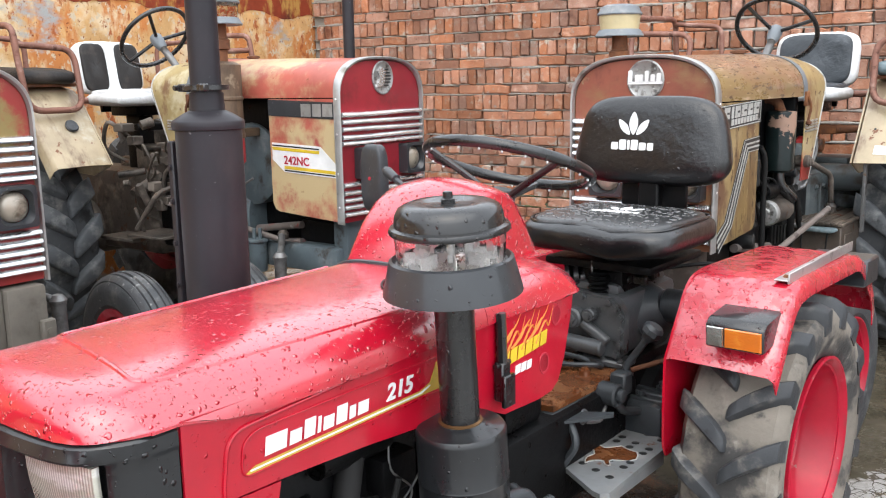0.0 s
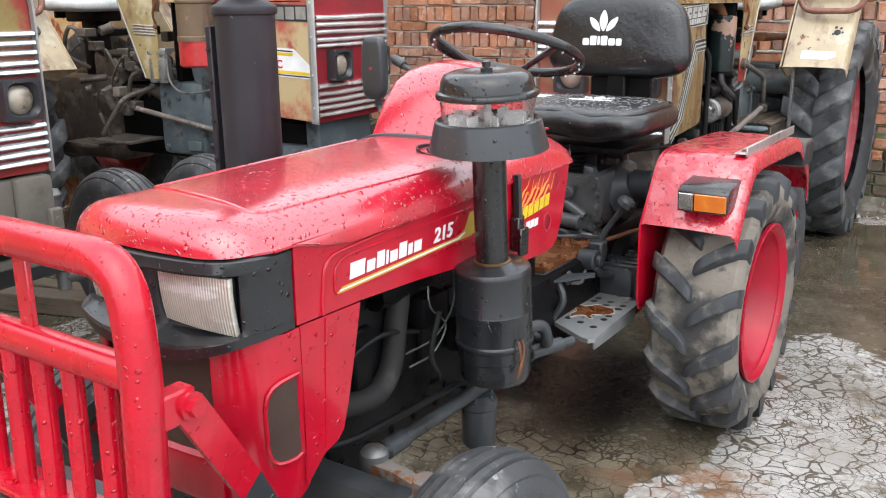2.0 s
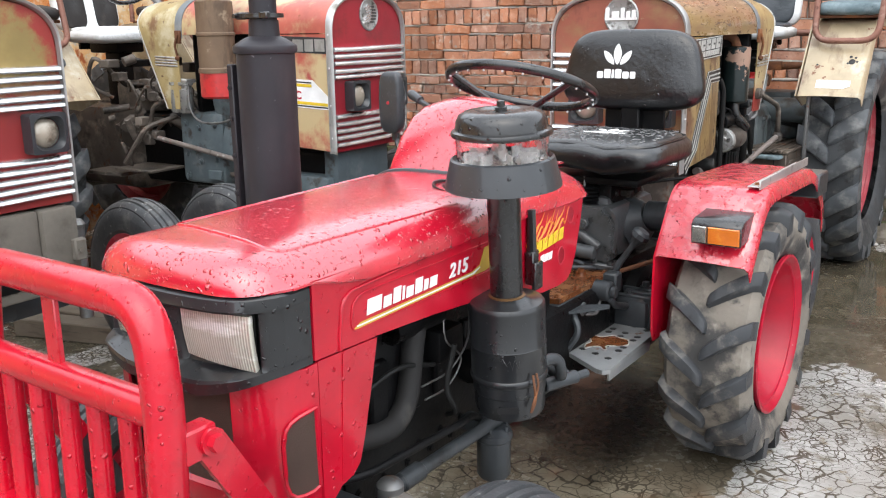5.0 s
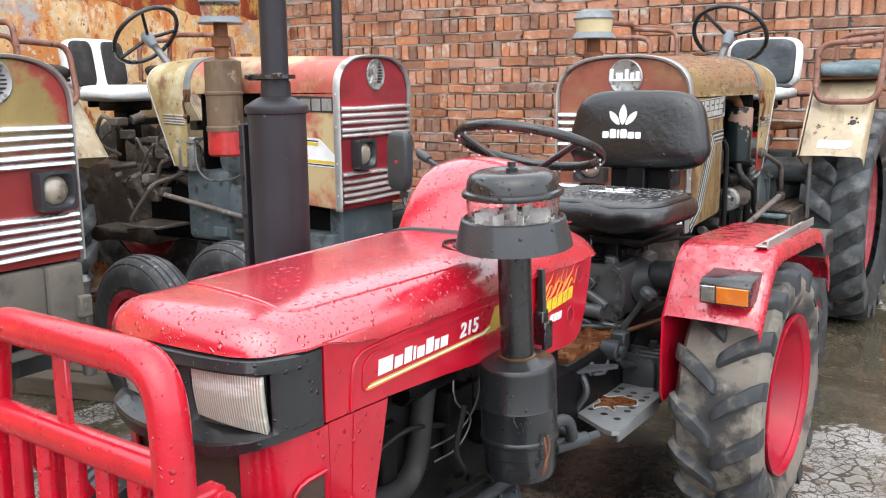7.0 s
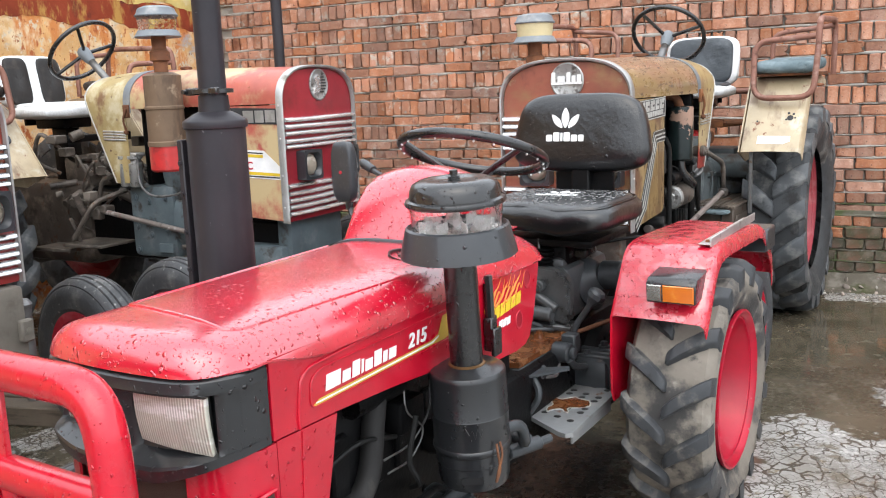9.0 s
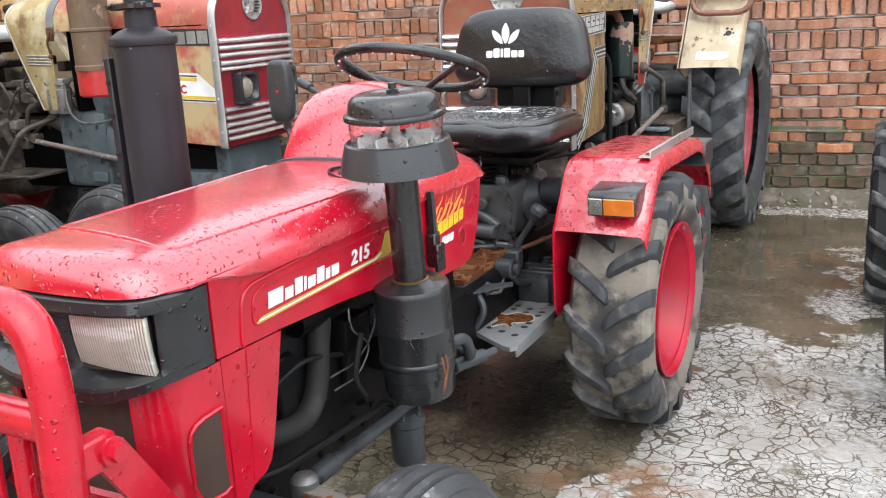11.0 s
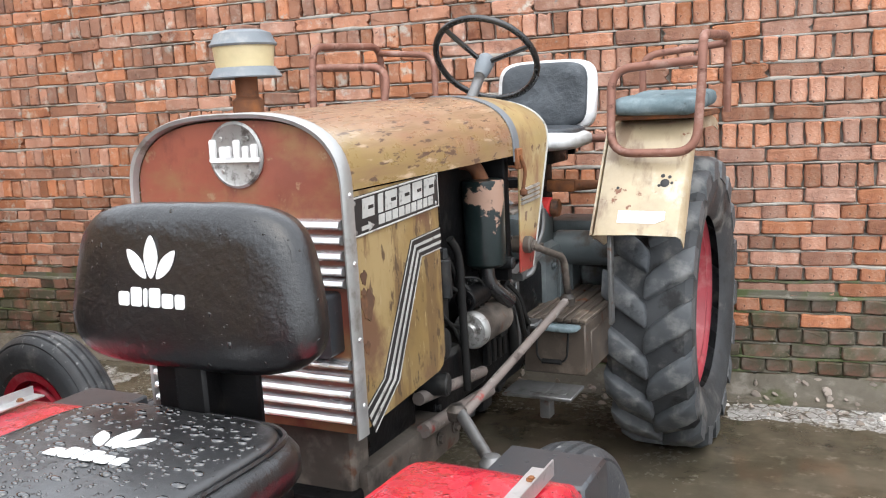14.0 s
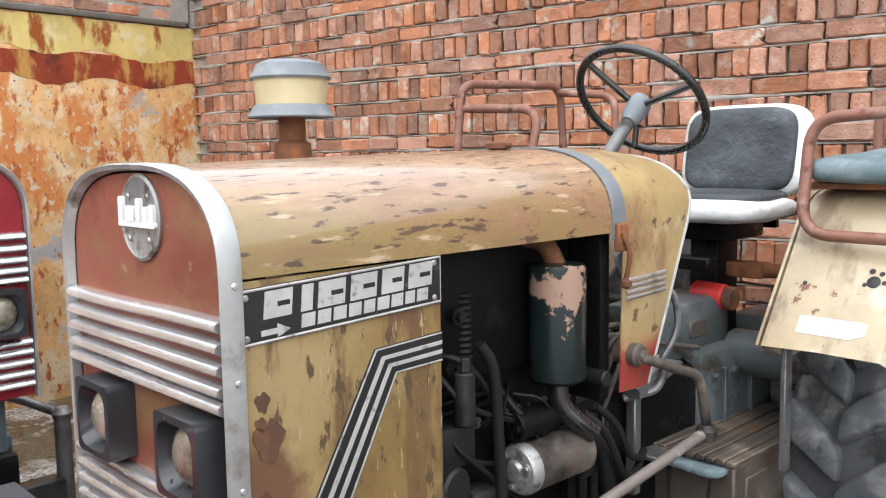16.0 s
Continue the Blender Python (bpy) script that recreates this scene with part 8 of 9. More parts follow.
# bent racing stripe: black with two pale lines
def band(off0, off1):
    base_ = [(3.352, 1.236), (3.192, 1.228), (3.020, 0.930), (2.935, 0.885)]
    nrm_ = [(0.0, -0.66), (0.58, -0.60), (0.88, -0.30), (0.40, -0.80)]
    a = [(p[0] + n[0] * off0, p[1] + n[1] * off0) for p, n in zip(base_, nrm_)]
    b = [(p[0] + n[0] * off1, p[1] + n[1] * off1) for p, n in zip(base_, nrm_)]
    return a + b[::-1]
bm = B()
prism(bm, band(0, 0.085)[:2] + band(0, 0.085)[2:], ux, ux + 0.0022, "x")
stripe = part("stripe", bm, INK, pan1[1], "black racing stripe with pale lines")
for o in (0.002, 0.026, 0.052, 0.08):
    bm = B()
    prism(bm, band(o, o + (0.004 if o in (0.002, 0.08) else 0.011)), ux + 0.002, ux + 0.0034, "x")
    part("pale_line", bm, PALE, stripe)
STAIN = mat("dark rust spots", (0.09, 0.045, 0.025), 0.75, 0, [((0.17, 0.08, 0.035), 18, 0.45, 0.7, ONE, None)], [(60, 0.3, 0.002)])
bm = B()
for v, z, r in ((2.965, 1.18, 0.016), (2.975, 1.115, 0.034), (2.962, 1.02, 0.015), (2.96, 1.145, 0.012)):
    prism(bm, [(v + r * (1 + 0.25 * math.sin(3 * a)) * math.cos(a) * 0.8, z + r * (1 + 0.2 * math.cos(5 * a)) * math.sin(a)) for a in [2 * math.pi * i / 22 for i in range(22)]], ux - 0.002, ux + 0.0009, "x")
parts("rust_spot", bm, STAIN, pan1[1], "brown rust spot", "rust_spot")

# silencer, starter and pipes on the open left side of the ochre tractor
bm = B()
lathe(bm, [(0, 1.075), (0.05, 1.075), (0.062, 1.085), (0.064, 1.33), (0.060, 1.338), (0.03, 1.342), (0, 1.342)], Matrix.Translation((0.218, 3.75, -0.02)), 28)
muf = part("silencer", bm, GREEN_MUF, E1, "dark green silencer with flaking paint")
bm = B()
tube(bm, rounded([(0.218, 3.75, 1.06), (0.222, 3.75, 1.00), (0.25, 3.79, 0.955), (0.262, 3.82, 0.93)], 0.05), 0.024, 14, False)
part("tail_pipe", bm, BLACK, muf, "bent exhaust tail pipe")
bm = B()
tube(bm, rounded([(0.218, 3.75, 1.31), (0.20, 3.73, 1.37), (0.12, 3.70, 1.38)], 0.03), 0.022, 12)
part("inlet", bm, RUSTY, muf)
bm = B()
cyl(bm, (0.215, 3.63, 0.885), (0.215, 3.83, 0.885), 0.056, seg=24, bev=0.006)
starter = part("starter_motor", bm, GRIMY, E1, "grey starter motor")
bm = B()
lathe(bm, [(0, -0.02), (0.02, -0.02), (0.026, -0.012), (0.05, -0.008), (0.057, 0.004), (0.057, 0.02), (0, 0.02)], Matrix.Translation((0.215, 3.62, 0.885)) @ pose(0, 0, 0, -90, 0, 0), 24)
for a in (20, 140, 260):
    bolt(bm, (0.215 + 0.036 * math.cos(radians(a)), 3.610, 0.885 + 0.036 * math.sin(radians(a))), (0, -1, 0), 0.007, 0.01)
part("end_cap", bm, SILVER, starter, "dull silver end cap")
bm = B()
cyl(bm, (0.20, 3.62, 0.975), (0.20, 3.75, 0.975), 0.034, seg=18, bev=0.004)
for a in range(4):
    bolt(bm, (0.20 + 0.018 * math.cos(a * 1.6), 3.62, 0.975 + 0.018 * math.sin(a * 1.6)), (0, -1, 0), 0.007, 0.012)
tube(bm, glide([(0.20, 3.61, 0.98), (0.21, 3.58, 1.02), (0.19, 3.62, 1.07), (0.15, 3.65, 1.05)], 5), 0.004, 6)
part("solenoid", bm, ENGINE, starter)
bm = B()
tube(bm, glide([(0.22, 3.50, 1.18), (0.23, 3.53, 1.12), (0.225, 3.55, 0.95), (0.22, 3.57, 0.72)], 6), 0.012, 10)
tube(bm, glide([(0.24, 3.86, 0.98), (0.25, 3.93, 0.92), (0.25, 3.98, 0.84), (0.23, 4.06, 0.80)], 6), 0.009, 8)
tube(bm, glide([(0.20, 3.86, 0.92), (0.23, 3.9, 0.86), (0.22, 3.95, 0.7)], 6), 0.018, 10)
parts("rubber_pipe", bm, CABLE, E1, "black rubber pipe")
bm = B()
for k in range(12):
    lathe(bm, [(0.018, 0), (0.022, 0.006), (0.018, 0.012)], Matrix.Translation((0.15, 3.52, 1.12 + 0.013 * k)), 12)
parts("bellows", bm, CABLE, E1, "black corrugated bellows", "bellows_fold")
bm = B()
cyl(bm, (0.0, 4.70, 1.115), (0.105, 4.70, 1.110), 0.041, seg=24, bev=0.006)
flt = part("oil_filter", bm, REDCAN, E1, "bright red oil filter")
bm = B()
cyl(bm, (0.106, 4.70, 1.110), (0.135, 4.70, 1.109), 0.037, seg=10, bev=0.004)
box(bm, 0.04, 0.17, 4.80, 4.86, 1.16, 1.21, 0.01)
cyl(bm, (0.16, 4.83, 1.185), (0.30, 4.83, 1.19), 0.024, 0.017, 14, 0.004)
part("filter_end", bm, RUSTY, flt)
bm = B()
tube(bm, glide([(0.20, 4.15, 1.22), (0.235, 4.19, 1.20), (0.24, 4.20, 1.10), (0.21, 4.14, 1.0), (0.19, 4.10, 0.96)], 6), 0.009, 8)
tube(bm, rounded([(0.15, 4.10, 0.93), (0.21, 4.16, 0.95), (0.215, 4.19, 0.99), (0.17, 4.22, 1.02)], 0.02), 0.011, 8)
box(bm, 0.13, 0.16, 4.14, 4.17, 0.66, 0.96, 0.004)
prism(bm, [(4.10, 0.935), (4.30, 0.985), (4.30, 1.0), (4.10, 0.96)], 0.15, 0.20, "x")
box(bm, 0.08, 0.20, 4.20, 4.30, 0.74, 0.755, 0.004)
parts("brake_linkage", bm, STEEL, E1, "worn brake pedal linkage", "brake_rod")

BAY = mat("dark greasy iron", (0.020, 0.021, 0.022), 0.42, 0.3, [((0.055, 0.052, 0.048), 9, 0.52, 0.70, ONE, 0.7), ((0.008, 0.008, 0.008), 7, 0.5, 0.68, ONE, 0.25)], [(50, 0.3, 0.004)], spec=0.35)
bm = B()
cyl(bm, (0.10, 3.40, 0.90), (0.235, 3.42, 0.90), 0.05, 0.045, 20, 0.006)
box(bm, 0.12, 0.21, 3.36, 3.50, 0.93, 1.02, 0.012)
cyl(bm, (0.215, 3.46, 1.02), (0.215, 3.46, 1.13), 0.022, seg=16, bev=0.004)
cyl(bm, (0.215, 3.46, 1.13), (0.215, 3.46, 1.16), 0.015, seg=6, bev=0.002)
box(bm, 0.14, 0.20, 3.50, 3.58, 0.78, 0.86, 0.01)
cyl(bm, (0.16, 3.36, 0.80), (0.255, 3.38, 0.80), 0.032, seg=16, bev=0.005)
cyl(bm, (0.15, 3.88, 1.04), (0.255, 3.885, 1.04), 0.020, seg=14, bev=0.004)
box(bm, 0.13, 0.22, 3.84, 3.92, 0.80, 0.93, 0.012)
for k in range(4):
    box(bm, 0.14, 0.165, 3.86 + 0.045 * k, 3.888 + 0.045 * k, 0.70, 0.92, 0.004)
rk = random.Random(31)
for k in range(16):
    y_, z_ = rk.uniform(3.38, 3.9), rk.uniform(0.70, 1.28)
    bolt(bm, (0.165 + rk.uniform(0, 0.02), y_, z_), (1, 0, 0), rk.uniform(0.008, 0.014), 0.016)
parts("engine_fitting", bm, BAY, E1, "dark greasy engine fittings", "fitting")
bm = B()
for k in range(7):
    y_, z_ = rk.uniform(3.38, 3.66), rk.uniform(0.95, 1.2)
    tube(bm, glide([(0.17, y_, z_), (0.22, y_ + 0.05, z_ - rk.uniform(0.02, 0.1)), (0.20, y_ + rk.uniform(0.08, 0.2), z_ - 0.14), (0.17, y_ + rk.uniform(0.1, 0.3), z_ - rk.uniform(0.15, 0.3))], 5), rk.uniform(0.0035, 0.008), 7)
tube(bm, glide([(0.25, 3.80, 0.98), (0.27, 3.86, 0.92), (0.255, 3.95, 0.80), (0.24, 4.02, 0.78), (0.20, 4.12, 0.80)], 6), 0.010, 8)
parts("fuel_line", bm, CABLE, E1, "thin black fuel lines", "fuel_line")

# right side of the red and straw tractor, which faces the yard
bm = B()
tube(bm, rounded([(0.30, 3.40, 1.30), (0.30, 3.40, 2.3)], 0.02), 0.03, 14)
box(bm, 0.20, 0.31, 3.37, 3.43, 1.30, 1.34, 0.005)
part("exhaust_pipe", bm, EXHAUST, E2, "black upright exhaust pipe")
ux2 = -0.3325
bm = B()
prism(bm, [(2.925, 1.285), (3.352, 1.30), (3.352, 1.372), (2.925, 1.358)], ux2 - 0.003, ux2, "x")
plate2 = part("name_plate", bm, PLASTIC, pan2[-1], "grey name plate with three pale block shapes")
for v, w in ((2.945, 0.058), (3.013, 0.052), (3.075, 0.062)):
    bm = B()
    prism(bm, [(v, 1.296), (v + w, 1.297), (v + w, 1.352), (v, 1.351)], ux2 - 0.005, ux2 - 0.0028, "x")
    part("letter_bar", bm, TRIM, plate2)
bm = B()
prism(bm, [(2.93, 1.030), (3.262, 1.045), (3.338, 1.100), (3.338, 1.178), (3.03, 1.166), (2.93, 1.085)], ux2 - 0.002, ux2, "x")
dec2 = part("decal", bm, WHITE, pan2[-1], "white decal with yellow and black lines")
for z0, z1, mt in ((0.0, 0.006, INK), (0.010, 0.024, YELLOW), (0.092, 0.106, YELLOW), (0.110, 0.116, INK)):
    bm = B()
    v0, v1 = (2.94, 3.26) if z0 < 0.05 else (3.035, 3.335)
    prism(bm, [(v0, 0.913 + 0.042 * v0 + z0), (v1, 0.913 + 0.042 * v1 + z0), (v1, 0.913 + 0.042 * v1 + z1), (v0, 0.913 + 0.042 * v0 + z1)], ux2 - 0.0032, ux2 - 0.0018, "x")
    part("decal_line", bm, mt, dec2)
words("242NC", 0.052, Matrix.Translation((ux2 - 0.0035, 3.262, 1.083)) @ Matrix(((0, 0, -1, 0), (-1, 0, 0, 0), (-0.03, 1, 0, 0), (0, 0, 0, 1))), CRIMSON, dec2, "model_number", 0.0, 0.0008, 1.05)
bm = B()
lathe(bm, [(0.14, 0), (0.19, 0), (0.20, 0.02), (0.20, 0.10), (0.17, 0.12), (0.0, 0.12), (0, 0.09), (0.14, 0.09)], Matrix.Translation((-0.12, 3.62, 1.06)) @ pose(0, 0, 0, 0, -90, 0), 32)
part("fan_housing", bm, BLUEGREY, E2, "blue grey round fan housing")
bm = B()
for v in (3.93, 4.0):
    lathe(bm, [(0, 0.98), (0.03, 0.98), (0.036, 0.99), (0.036, 1.10), (0.03, 1.105), (0.03, 1.12), (0.04, 1.125), (0.04, 1.14), (0, 1.145)], Matrix.Translation((-0.30, v, 0)), 18)
box(bm, -0.33, -0.26, 3.89, 4.04, 1.135, 1.155, 0.004)
bowls = parts("fuel_filter", bm, SILVER, E2, "twin grey fuel filter bowls")
bm = B()
tube(bm, glide([(-0.31, 3.90, 1.14), (-0.34, 3.86, 1.0), (-0.34, 3.78, 0.94), (-0.33, 3.62, 0.95), (-0.3, 3.52, 1.0)], 6), 0.006, 8)
part("fuel_pipe", bm, STEEL, bowls, "thin looping fuel pipe")
bm = B()
box(bm, -0.26, 0.0, 3.72, 4.05, 0.60, 0.98, 0.03)
lathe(bm, [(0, 0), (0.2, 0), (0.22, 0.03), (0.22, 0.1), (0, 0.1)], Matrix.Translation((-0.05, 3.62, 0.80)) @ pose(0, 0, 0, -90, 0, 0), 30)
for v, z in ((3.78, 0.92), (3.90, 0.90), (4.0, 0.92), (4.0, 0.76), (3.9, 0.72), (3.78, 0.74), (4.0, 0.64)):
    bolt(bm, (-0.26, v, z), (-1, 0, 0), 0.014, 0.012)
box(bm, -0.275, -0.255, 3.74, 3.84, 0.63, 0.68, 0.004)
parts("bell_housing", bm, BLUEGREY, E2, "blue grey bolted bell housing", "housing_bolt")
bm = B()
lathe(bm, [(0, 0.56), (0.04, 0.56), (0.045, 0.57), (0.045, 0.70), (0.055, 0.705), (0.055, 0.715), (0, 0.72)], Matrix.Translation((-0.33, 3.48, 0)), 20)
for k in range(4):
    cyl(bm, (-0.33 + 0.02 * math.cos(k * 1.57), 3.48 + 0.02 * math.sin(k * 1.57), 0.715), (-0.33 + 0.02 * math.cos(k * 1.57), 3.48 + 0.02 * math.sin(k * 1.57), 0.765), 0.009, seg=8)
part("injection_pump", bm, BLUEGREY, E2, "grey fuel pump")
bm = B()
box(bm, -0.42, -0.18, 4.12, 4.42, 0.66, 0.675, 0.003)
box(bm, -0.40, -0.22, 4.40, 4.70, 0.62, 0.64, 0.003)
tube(bm, rounded([(-0.22, 4.1, 0.95), (-0.36, 4.2, 0.9), (-0.40, 4.35, 0.7)], 0.05), 0.014, 8)
for k in range(6):
    box(bm, -0.34 + 0.03 * k, -0.30 + 0.03 * k, 4.2 + 0.05 * k, 4.26 + 0.05 * k, 0.80 + 0.03 * (k % 3), 0.86 + 0.03 * (k % 3), 0.006)
rc = random.Random(12)
for k in range(26):
    a, b, c = rc.uniform(-0.36, -0.05), rc.uniform(4.05, 4.62), rc.uniform(0.72, 1.25)
    if k % 3 == 0:
        cyl(bm, (a, b, c), (a + rc.uniform(-0.12, 0.12), b + rc.uniform(-0.15, 0.15), c + rc.uniform(-0.12, 0.12)), rc.uniform(0.01, 0.03), seg=10, bev=0.002)
    elif k % 3 == 1:
        box(bm, a - rc.uniform(0.015, 0.05), a + 0.03, b - rc.uniform(0.02, 0.07), b + 0.03, c - rc.uniform(0.015, 0.04), c + 0.02, 0.005)
    else:
        tube(bm, glide([(a, b, c), (a - 0.06, b + rc.uniform(-0.1, 0.1), c + 0.06), (a - 0.02, b + rc.uniform(-0.2, 0.2), c - 0.08), (a + 0.08, b + 0.1, c - 0.16)], 5), rc.uniform(0.006, 0.012), 8)
parts("foot_plate", bm, GRIMY, E2, "dark footplates and pedals", "pedal")

bm = B()
lathe(bm, [(0, 0), (0.034, 0), (0.036, 0.010), (0.030, 0.016), (0.012, 0.014), (0, 0.020)], Matrix.Translation((-0.60, 4.56, 1.245)) @ pose(0, 0, 0, 54, 0, 0), 24)
part("reflector", bm, PLASTIC, E2, "round dark reflector on the mudguard")

# weights and blocks below the olive tractor's nose, and timbers on the ground
bm = B()
box(bm, -0.20, 0.10, 2.90, 2.98, 0.62, 0.82, 0.012)
box(bm, -0.17, 0.17, 2.93, 3.1, 0.50, 0.64, 0.012)
part("front_bolster", bm, CONCRETE_BLOCK, E3, "mud caked front bolster")
bm = B()
box(bm, 0.10, 0.24, 2.88, 3.02, 0.50, 0.82, 0.014)
box(bm, 0.20, 0.25, 2.855, 2.885, 0.62, 0.70, 0.006)
cyl(bm, (0.225, 2.85, 0.66), (0.225, 2.858, 0.66), 0.012, seg=12)
part("weight_block", bm, CONCRETE_BLOCK, E3, "mud caked weight block")
for name, mm, L_, w_, h_ in (("timber", pose(-3.05, 1.95, 0, 0, 0, 12), 0.9, 0.12, 0.09), ("timber", pose(-3.1, 2.12, 0.0, 0, 0, 4), 1.1, 0.10, 0.06), ("timber", pose(-2.2, 1.85, 0, 0, 0, 2), 0.7, 0.10, 0.08)):
    bm = B()
    box(bm, -L_ / 2, L_ / 2, -w_ / 2, w_ / 2, 0, h_, 0.006)
    ob = tagged(part(name, bm, WOOD), "wet grey weathered timber on the ground", "timber", "timbers on the ground")
    ob.matrix_world = mm
bm = B()
cushion(bm, -0.09, 0.09, -0.06, 0.06, 0.0, 0.09, 0.8, None, 14, 0.01, 8)
stone = tagged(part("stone", bm, CONCRETE_BLOCK), "pale rough stone lying on the ground", "stone")
stone.matrix_world = pose(-1.75, 4.6, 0)
# wheels of a vehicle parked beside the yard's bare slab; the vehicle itself is not built
tw = thing("parked_wheel", pose(0.765, 3.72, 0, 0, 0, -3), "dark grey lugged wheel of an unseen parked vehicle, on wet concrete", "spare wheel", "spare wheels")
drive_wheel("wheel", tw, 0, 0, 0.42, 0.27, 0.25, 15, -1, RED_RIM, RUBBER, 11.0, 0.03, 0.0, 0.34)
tw = thing("parked_wheel", pose(0.725, 2.47, 0, 0, 0, 2), "dark ribbed wheel of an unseen parked vehicle, on wet concrete", "spare wheel", "spare wheels")
front_wheel("wheel", tw, 0, 0, 0.30, 0.16, 0.19, -1, RED_RIM)
# moss and rubble at the foot of the wall
rm = random.Random(21)
MOSS = mat("bright green moss", (0.10, 0.17, 0.035), 0.85, 0, [((0.05, 0.09, 0.02), 20, 0.45, 0.65, ONE, None)], [(90, 0.5, 0.006)], vary=0.25, spec=0.2)
bm = B()
for k in range(260):
    x, y = rm.gauss(-3.4, 0.10), WALL_Y - 0.035 - abs(rm.gauss(0.0, 0.012))
    z = 0.33 + rm.gauss(0, 0.014)
    r = rm.uniform(0.004, 0.010)
    lathe(bm, [(0, 0), (r, 0.0), (r * 0.7, r * 1.1), (0, r * 2.0)], Matrix.Translation((x, y, z)) @ pose(0, 0, 0, rm.uniform(-25, 25), rm.uniform(-25, 25), 0), 5)
tagged(part("moss", bm, MOSS), "bright green moss growing on the brick wall", "moss", kind="stuff")
bm = B()
for k in range(260):
    x, y = rm.uniform(-3.2, 1.6), WALL_Y - abs(rm.gauss(0.16, 0.09)) - 0.03
    r = rm.uniform(0.006, 0.022)
    v_ = bmesh.ops.create_icosphere(bm, subdivisions=1, radius=r)["verts"]
    z = max(0.0, 0.09 - (WALL_Y - 0.05 - y) * 0.55)
    bmesh.ops.transform(bm, matrix=Matrix.Translation((x, y, z)) @ pose(0, 0, 0, rm.uniform(0, 90), rm.uniform(0, 90), 0) @ Matrix.Diagonal((1.5, 1.0, 0.6, 1)), verts=v_)
RUBBLE = mat("pale brick rubble", (0.30, 0.25, 0.21), 0.8, 0, [((0.50, 0.47, 0.43), 7, 0.55, 0.62, ONE, None)], [(60, 0.3, 0.003)], vary=0.4, spec=0.2)
tagged(part("rubble", bm, RUBBLE), "small stones and brick crumbs along the wall", "rubble", kind="stuff")
# loose gravel and mud at the front
rng = random.Random(5)
bm = B()
for k in range(1500):
    x, y = (rng.uniform(-2.6, -0.55), rng.uniform(-1.3, 0.5)) if k % 3 else (rng.uniform(-1.25, -0.5), rng.uniform(0.45, 1.0))
    if rng.random() > 0.35 + 0.6 * (noise.noise((x * 1.4, y * 1.4, 0.3)) > -0.1):
        continue
    r = rng.uniform(0.004, 0.012) * (1.8 if rng.random() < 0.12 else 1.0)
    r_ = bmesh.ops.create_icosphere(bm, subdivisions=1, radius=r)["verts"]
    sq = Matrix.Translation((x, y, r * 0.25)) @ pose(0, 0, 0, rng.uniform(0, 90), rng.uniform(0, 90), 0) @ Matrix.Diagonal((1.3, 1.0, 0.6, 1))
    bmesh.ops.transform(bm, matrix=sq, verts=r_)
GRAVEL = mat("damp gravel", (0.16, 0.145, 0.12), 0.7, 0, [((0.40, 0.38, 0.34), 9, 0.5, 0.65, ONE, None)], [(60, 0.3, 0.003)], vary=0.3)
tagged(part("gravel", bm, GRAVEL), "loose damp gravel scattered on the ground", "gravel", kind="stuff")


# ---- bricks of the north wall, and of the wall above the coping ----
def brick_mesh(w, h, d, seed, material):
    """One worn brick: front face towards -y, its corners chipped."""
    r = random.Random(seed)
    j = lambda a: r.uniform(-a, a)
    bm = B()
    f = []
    for (ax, az), (bx, bz) in zip(((-1, -1), (1, -1), (1, 1), (-1, 1)), ((1, -1), (1, 1), (-1, 1), (-1, -1))):
        for q in (0.06, 0.36, 0.66, 0.94):
            f.append((w / 2 * (ax + (bx - ax) * q) + j(0.0028), h / 2 * (az + (bz - az) * q) + j(0.0028)))
    k = r.randrange(16)
    if r.random() < 0.5:        # a broken corner
        f[k] = (f[k][0] * 0.86, f[k][1] * 0.86)
    back_ = [(a, d, b) for a, b in f]
    mid_ = [(a, 0.007 + abs(j(0.004)), b) for a, b in f]
    fr = [(a - math.copysign(min(abs(a), 0.005 + abs(j(0.003))), a), j(0.0018), b - math.copysign(min(abs(b), 0.005 + abs(j(0.003))), b)) for a, b in f]
    skin(bm, [back_, mid_, fr])
    bmesh.ops.recalc_face_normals(bm, faces=bm.faces)
    for q in bm.faces:
        q.smooth = False
    me = bpy.data.meshes.new("brick")
    bm.to_mesh(me)
    bm.free()
    me.materials.append(material)
    return me


KINDS = {}
for kname, w, h in (("stretcher", 0.228, 0.066), ("edge", 0.071, 0.108), ("header", 0.112, 0.066)):
    for mk, mt in (("red", BRICK), ("moss", MOSSY)):
        KINDS[kname, mk] = [brick_mesh(w * (1 + 0.02 * (k % 3 - 1)), h * (1.06 + 0.03 * (k % 4 - 1.5)), 0.05, 10 * k + len(kname), mt) for k in range(11)]
SIZE = {"stretcher": (0.228, 0.066), "edge": (0.071, 0.108), "header": (0.112, 0.066)}
rb = random.Random(3)
courses = []
z = 0.03
n = 0
while z < 0.97:
    kn = "header" if n % 2 else "stretcher"
    courses.append((kn, z + 0.033))
    z += 0.0785
    n += 1
while z < 3.1:
    courses.append(("stretcher", z + 0.033))
    z += 0.080
    courses.append(("edge", z + 0.054))
    z += 0.124
far = {"red": [], "moss": []}
count = 0
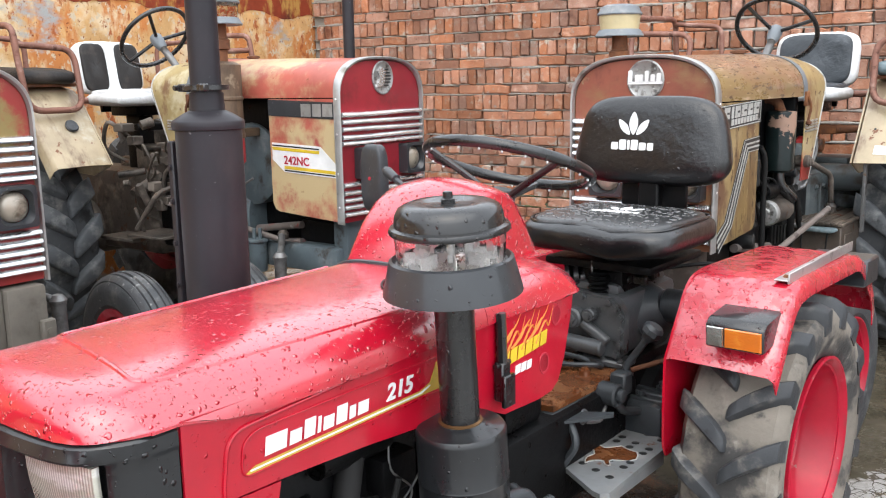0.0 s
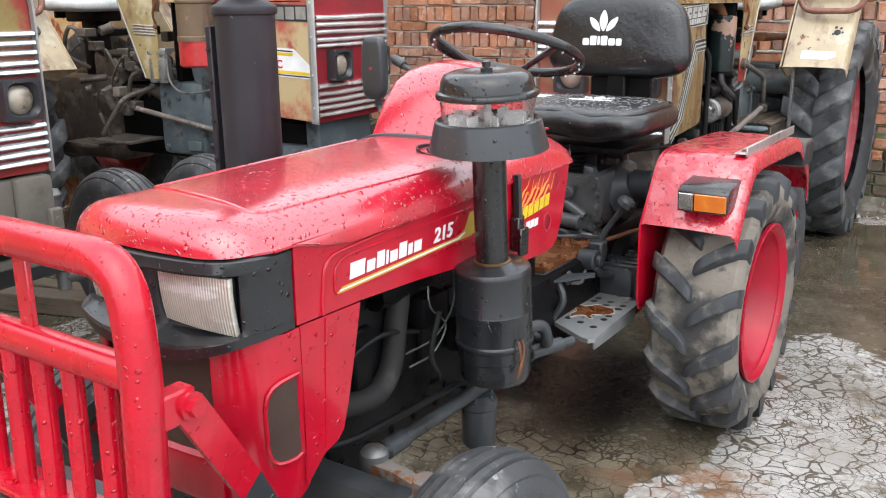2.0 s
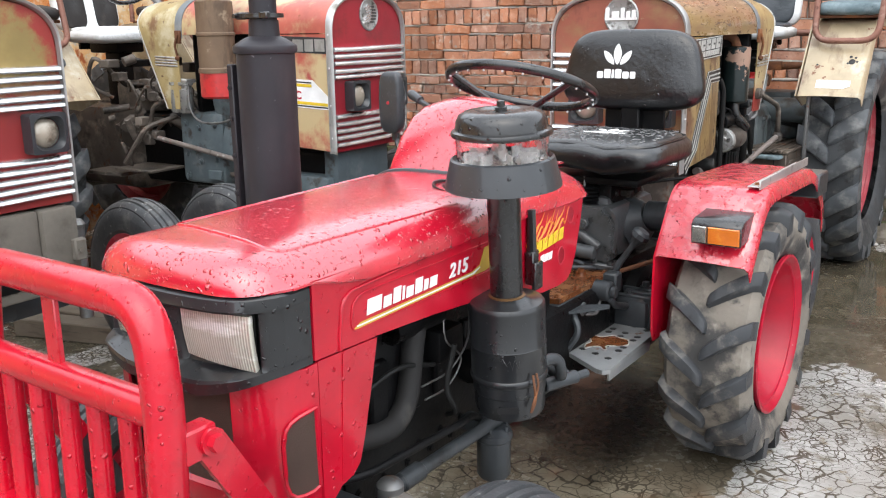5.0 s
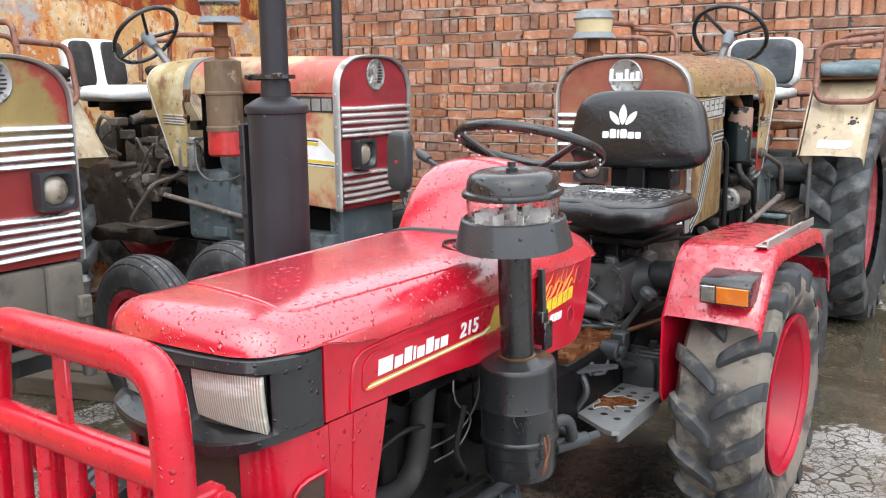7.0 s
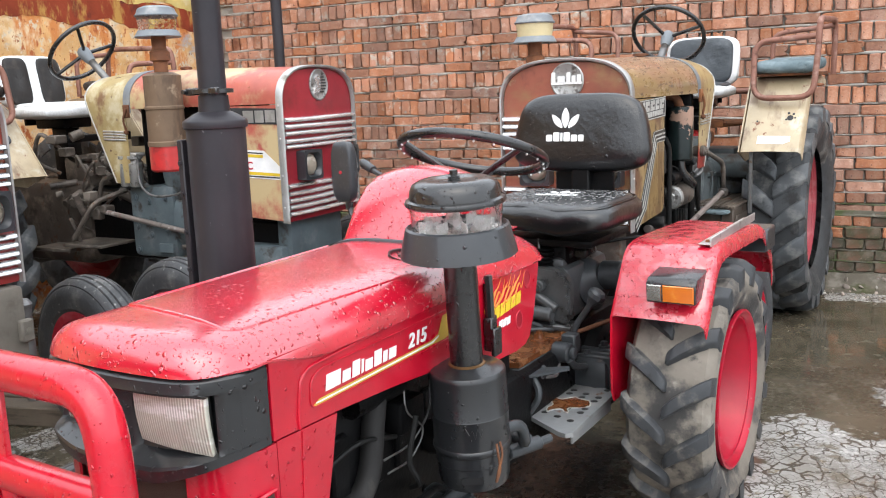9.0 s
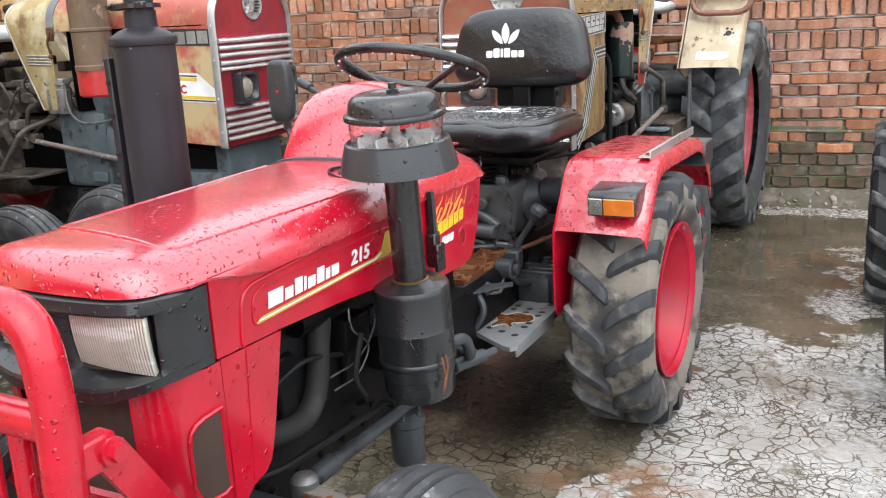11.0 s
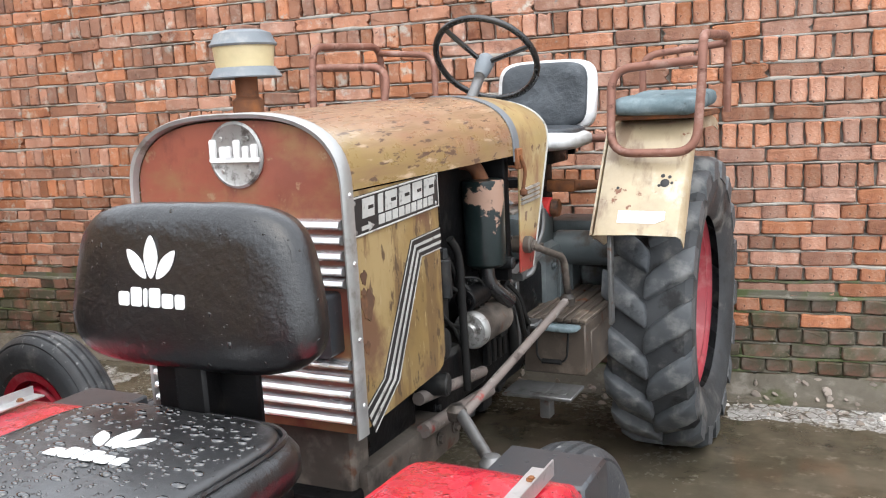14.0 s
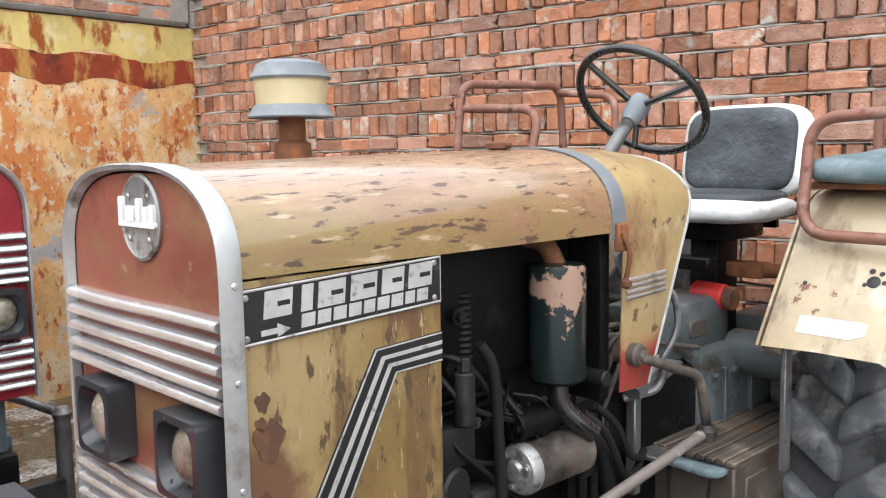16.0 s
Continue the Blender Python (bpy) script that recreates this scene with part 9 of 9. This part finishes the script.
for ci, (kn, zc) in enumerate(courses):
    w, h = SIZE[kn]
    x = CORNER_X + rb.uniform(0, w)
    while x < 3.2:
        gap = rb.uniform(0.003, 0.014)
        xc = x + w / 2
        dy = rb.uniform(-0.011, 0.007) + (-0.022 if zc < 0.53 else 0.0)
        dz = rb.uniform(-0.004, 0.004) + 0.006 * noise.noise((xc * 0.7, zc * 2, 0))
        wet = 0.44 + 0.16 * noise.noise((xc * 0.9, 3.1, 0.5)) + rb.uniform(-0.16, 0.16)
        if 0.40 < zc < 0.62 and rb.random() < 0.3:
            wet -= 0.12
        mk = "moss" if zc < wet else "red"
        m = Matrix.Translation((xc, WALL_Y + dy - 0.012, zc + dz)) @ pose(0, 0, 0, 0, rb.uniform(-1.6, 1.6), 0)
        me = rb.choice(KINDS[kn, mk])
        if -0.75 < xc < 0.95 and zc < 2.2 and count < 300:
            ob = new("brick", me)
            ob.parent = wall_north
            ob.matrix_local = m
            count += 1
        else:
            far[mk].append((me, m))
        x += w + gap
# ragged mortar squeezed out of the bed joints
bm = B()
edge_z = []
for (k0, z0), (k1, z1) in zip(courses, courses[1:]):
    edge_z.append((z0 + SIZE[k0][1] / 2, z1 - SIZE[k1][1] / 2))
for n, (za, zb) in enumerate(edge_z):
    rs = []
    x = CORNER_X
    while x < 3.3:
        n1, n2, n3 = noise.noise((x * 4, za * 7, 1)), noise.noise((x * 17, za * 9, 2)), noise.noise((x * 2.2, za * 5, 3))
        lo, hi = za + 0.002 - 0.014 * max(0, n1) - 0.005 * n2, zb - 0.002 + 0.014 * max(0, n3) + 0.005 * n2
        y = WALL_Y - 0.007 - 0.022 * max(0, n3 * 0.7 + n1 * 0.5) + 0.004 * n2 - (0.022 if za < 0.53 else 0)
        rs.append([(x, WALL_Y + 0.03, lo), (x, y + 0.005, lo), (x, y, lo * 0.7 + hi * 0.3), (x, y, lo * 0.3 + hi * 0.7), (x, y + 0.005, hi), (x, WALL_Y + 0.03, hi)])
        x += 0.036
    skin(bm, rs)
    if za < 0.60 <= edge_z[n + 1][0] if n + 1 < len(edge_z) else True:
        low = za < 1
        lab = "dark mossy mortar bed joints" if low else "ragged grey mortar bed joints"
        tagged(part("mortar_joints", bm, DAMP_MORTAR if low else MORTAR, wall_north), lab, kind="stuff")
        bm = B()



def joined(name, rows, material, parent, lab):
    verts, faces = [], []
    for me, m in rows:
        k = len(verts)
        verts += [m @ v.co for v in me.vertices]
        faces += [tuple(k + i for i in p.vertices) for p in me.polygons]
    out = bpy.data.meshes.new(name)
    out.from_pydata(verts, [], faces)
    out.materials.append(material)
    ob = new(name, out)
    ob.parent = parent
    return tagged(ob, lab, kind="stuff")
joined("brickwork", far["red"], BRICK, wall_north, "red clay bricks with chipped edges")
joined("mossy_brickwork", far["moss"], MOSSY, wall_north, "damp mossy lower bricks")
up = []
for n, zc in enumerate((2.56, 2.645, 2.745, 2.845, 2.93, 3.02)):
    kn = ("stretcher", "header")[n % 2]
    w, h = SIZE[kn]
    y = -4.0
    while y < WALL_Y - 0.1:
        up.append((rb.choice(KINDS[kn, "red"]), Matrix.Translation((CORNER_X - 0.046 + rb.uniform(-0.005, 0.005), y, zc)) @ pose(0, 0, 0, 0, 0, 90)))
        y += w + 0.012
joined("brickwork", up, BRICK, wall_west, "red bricks above the coping")
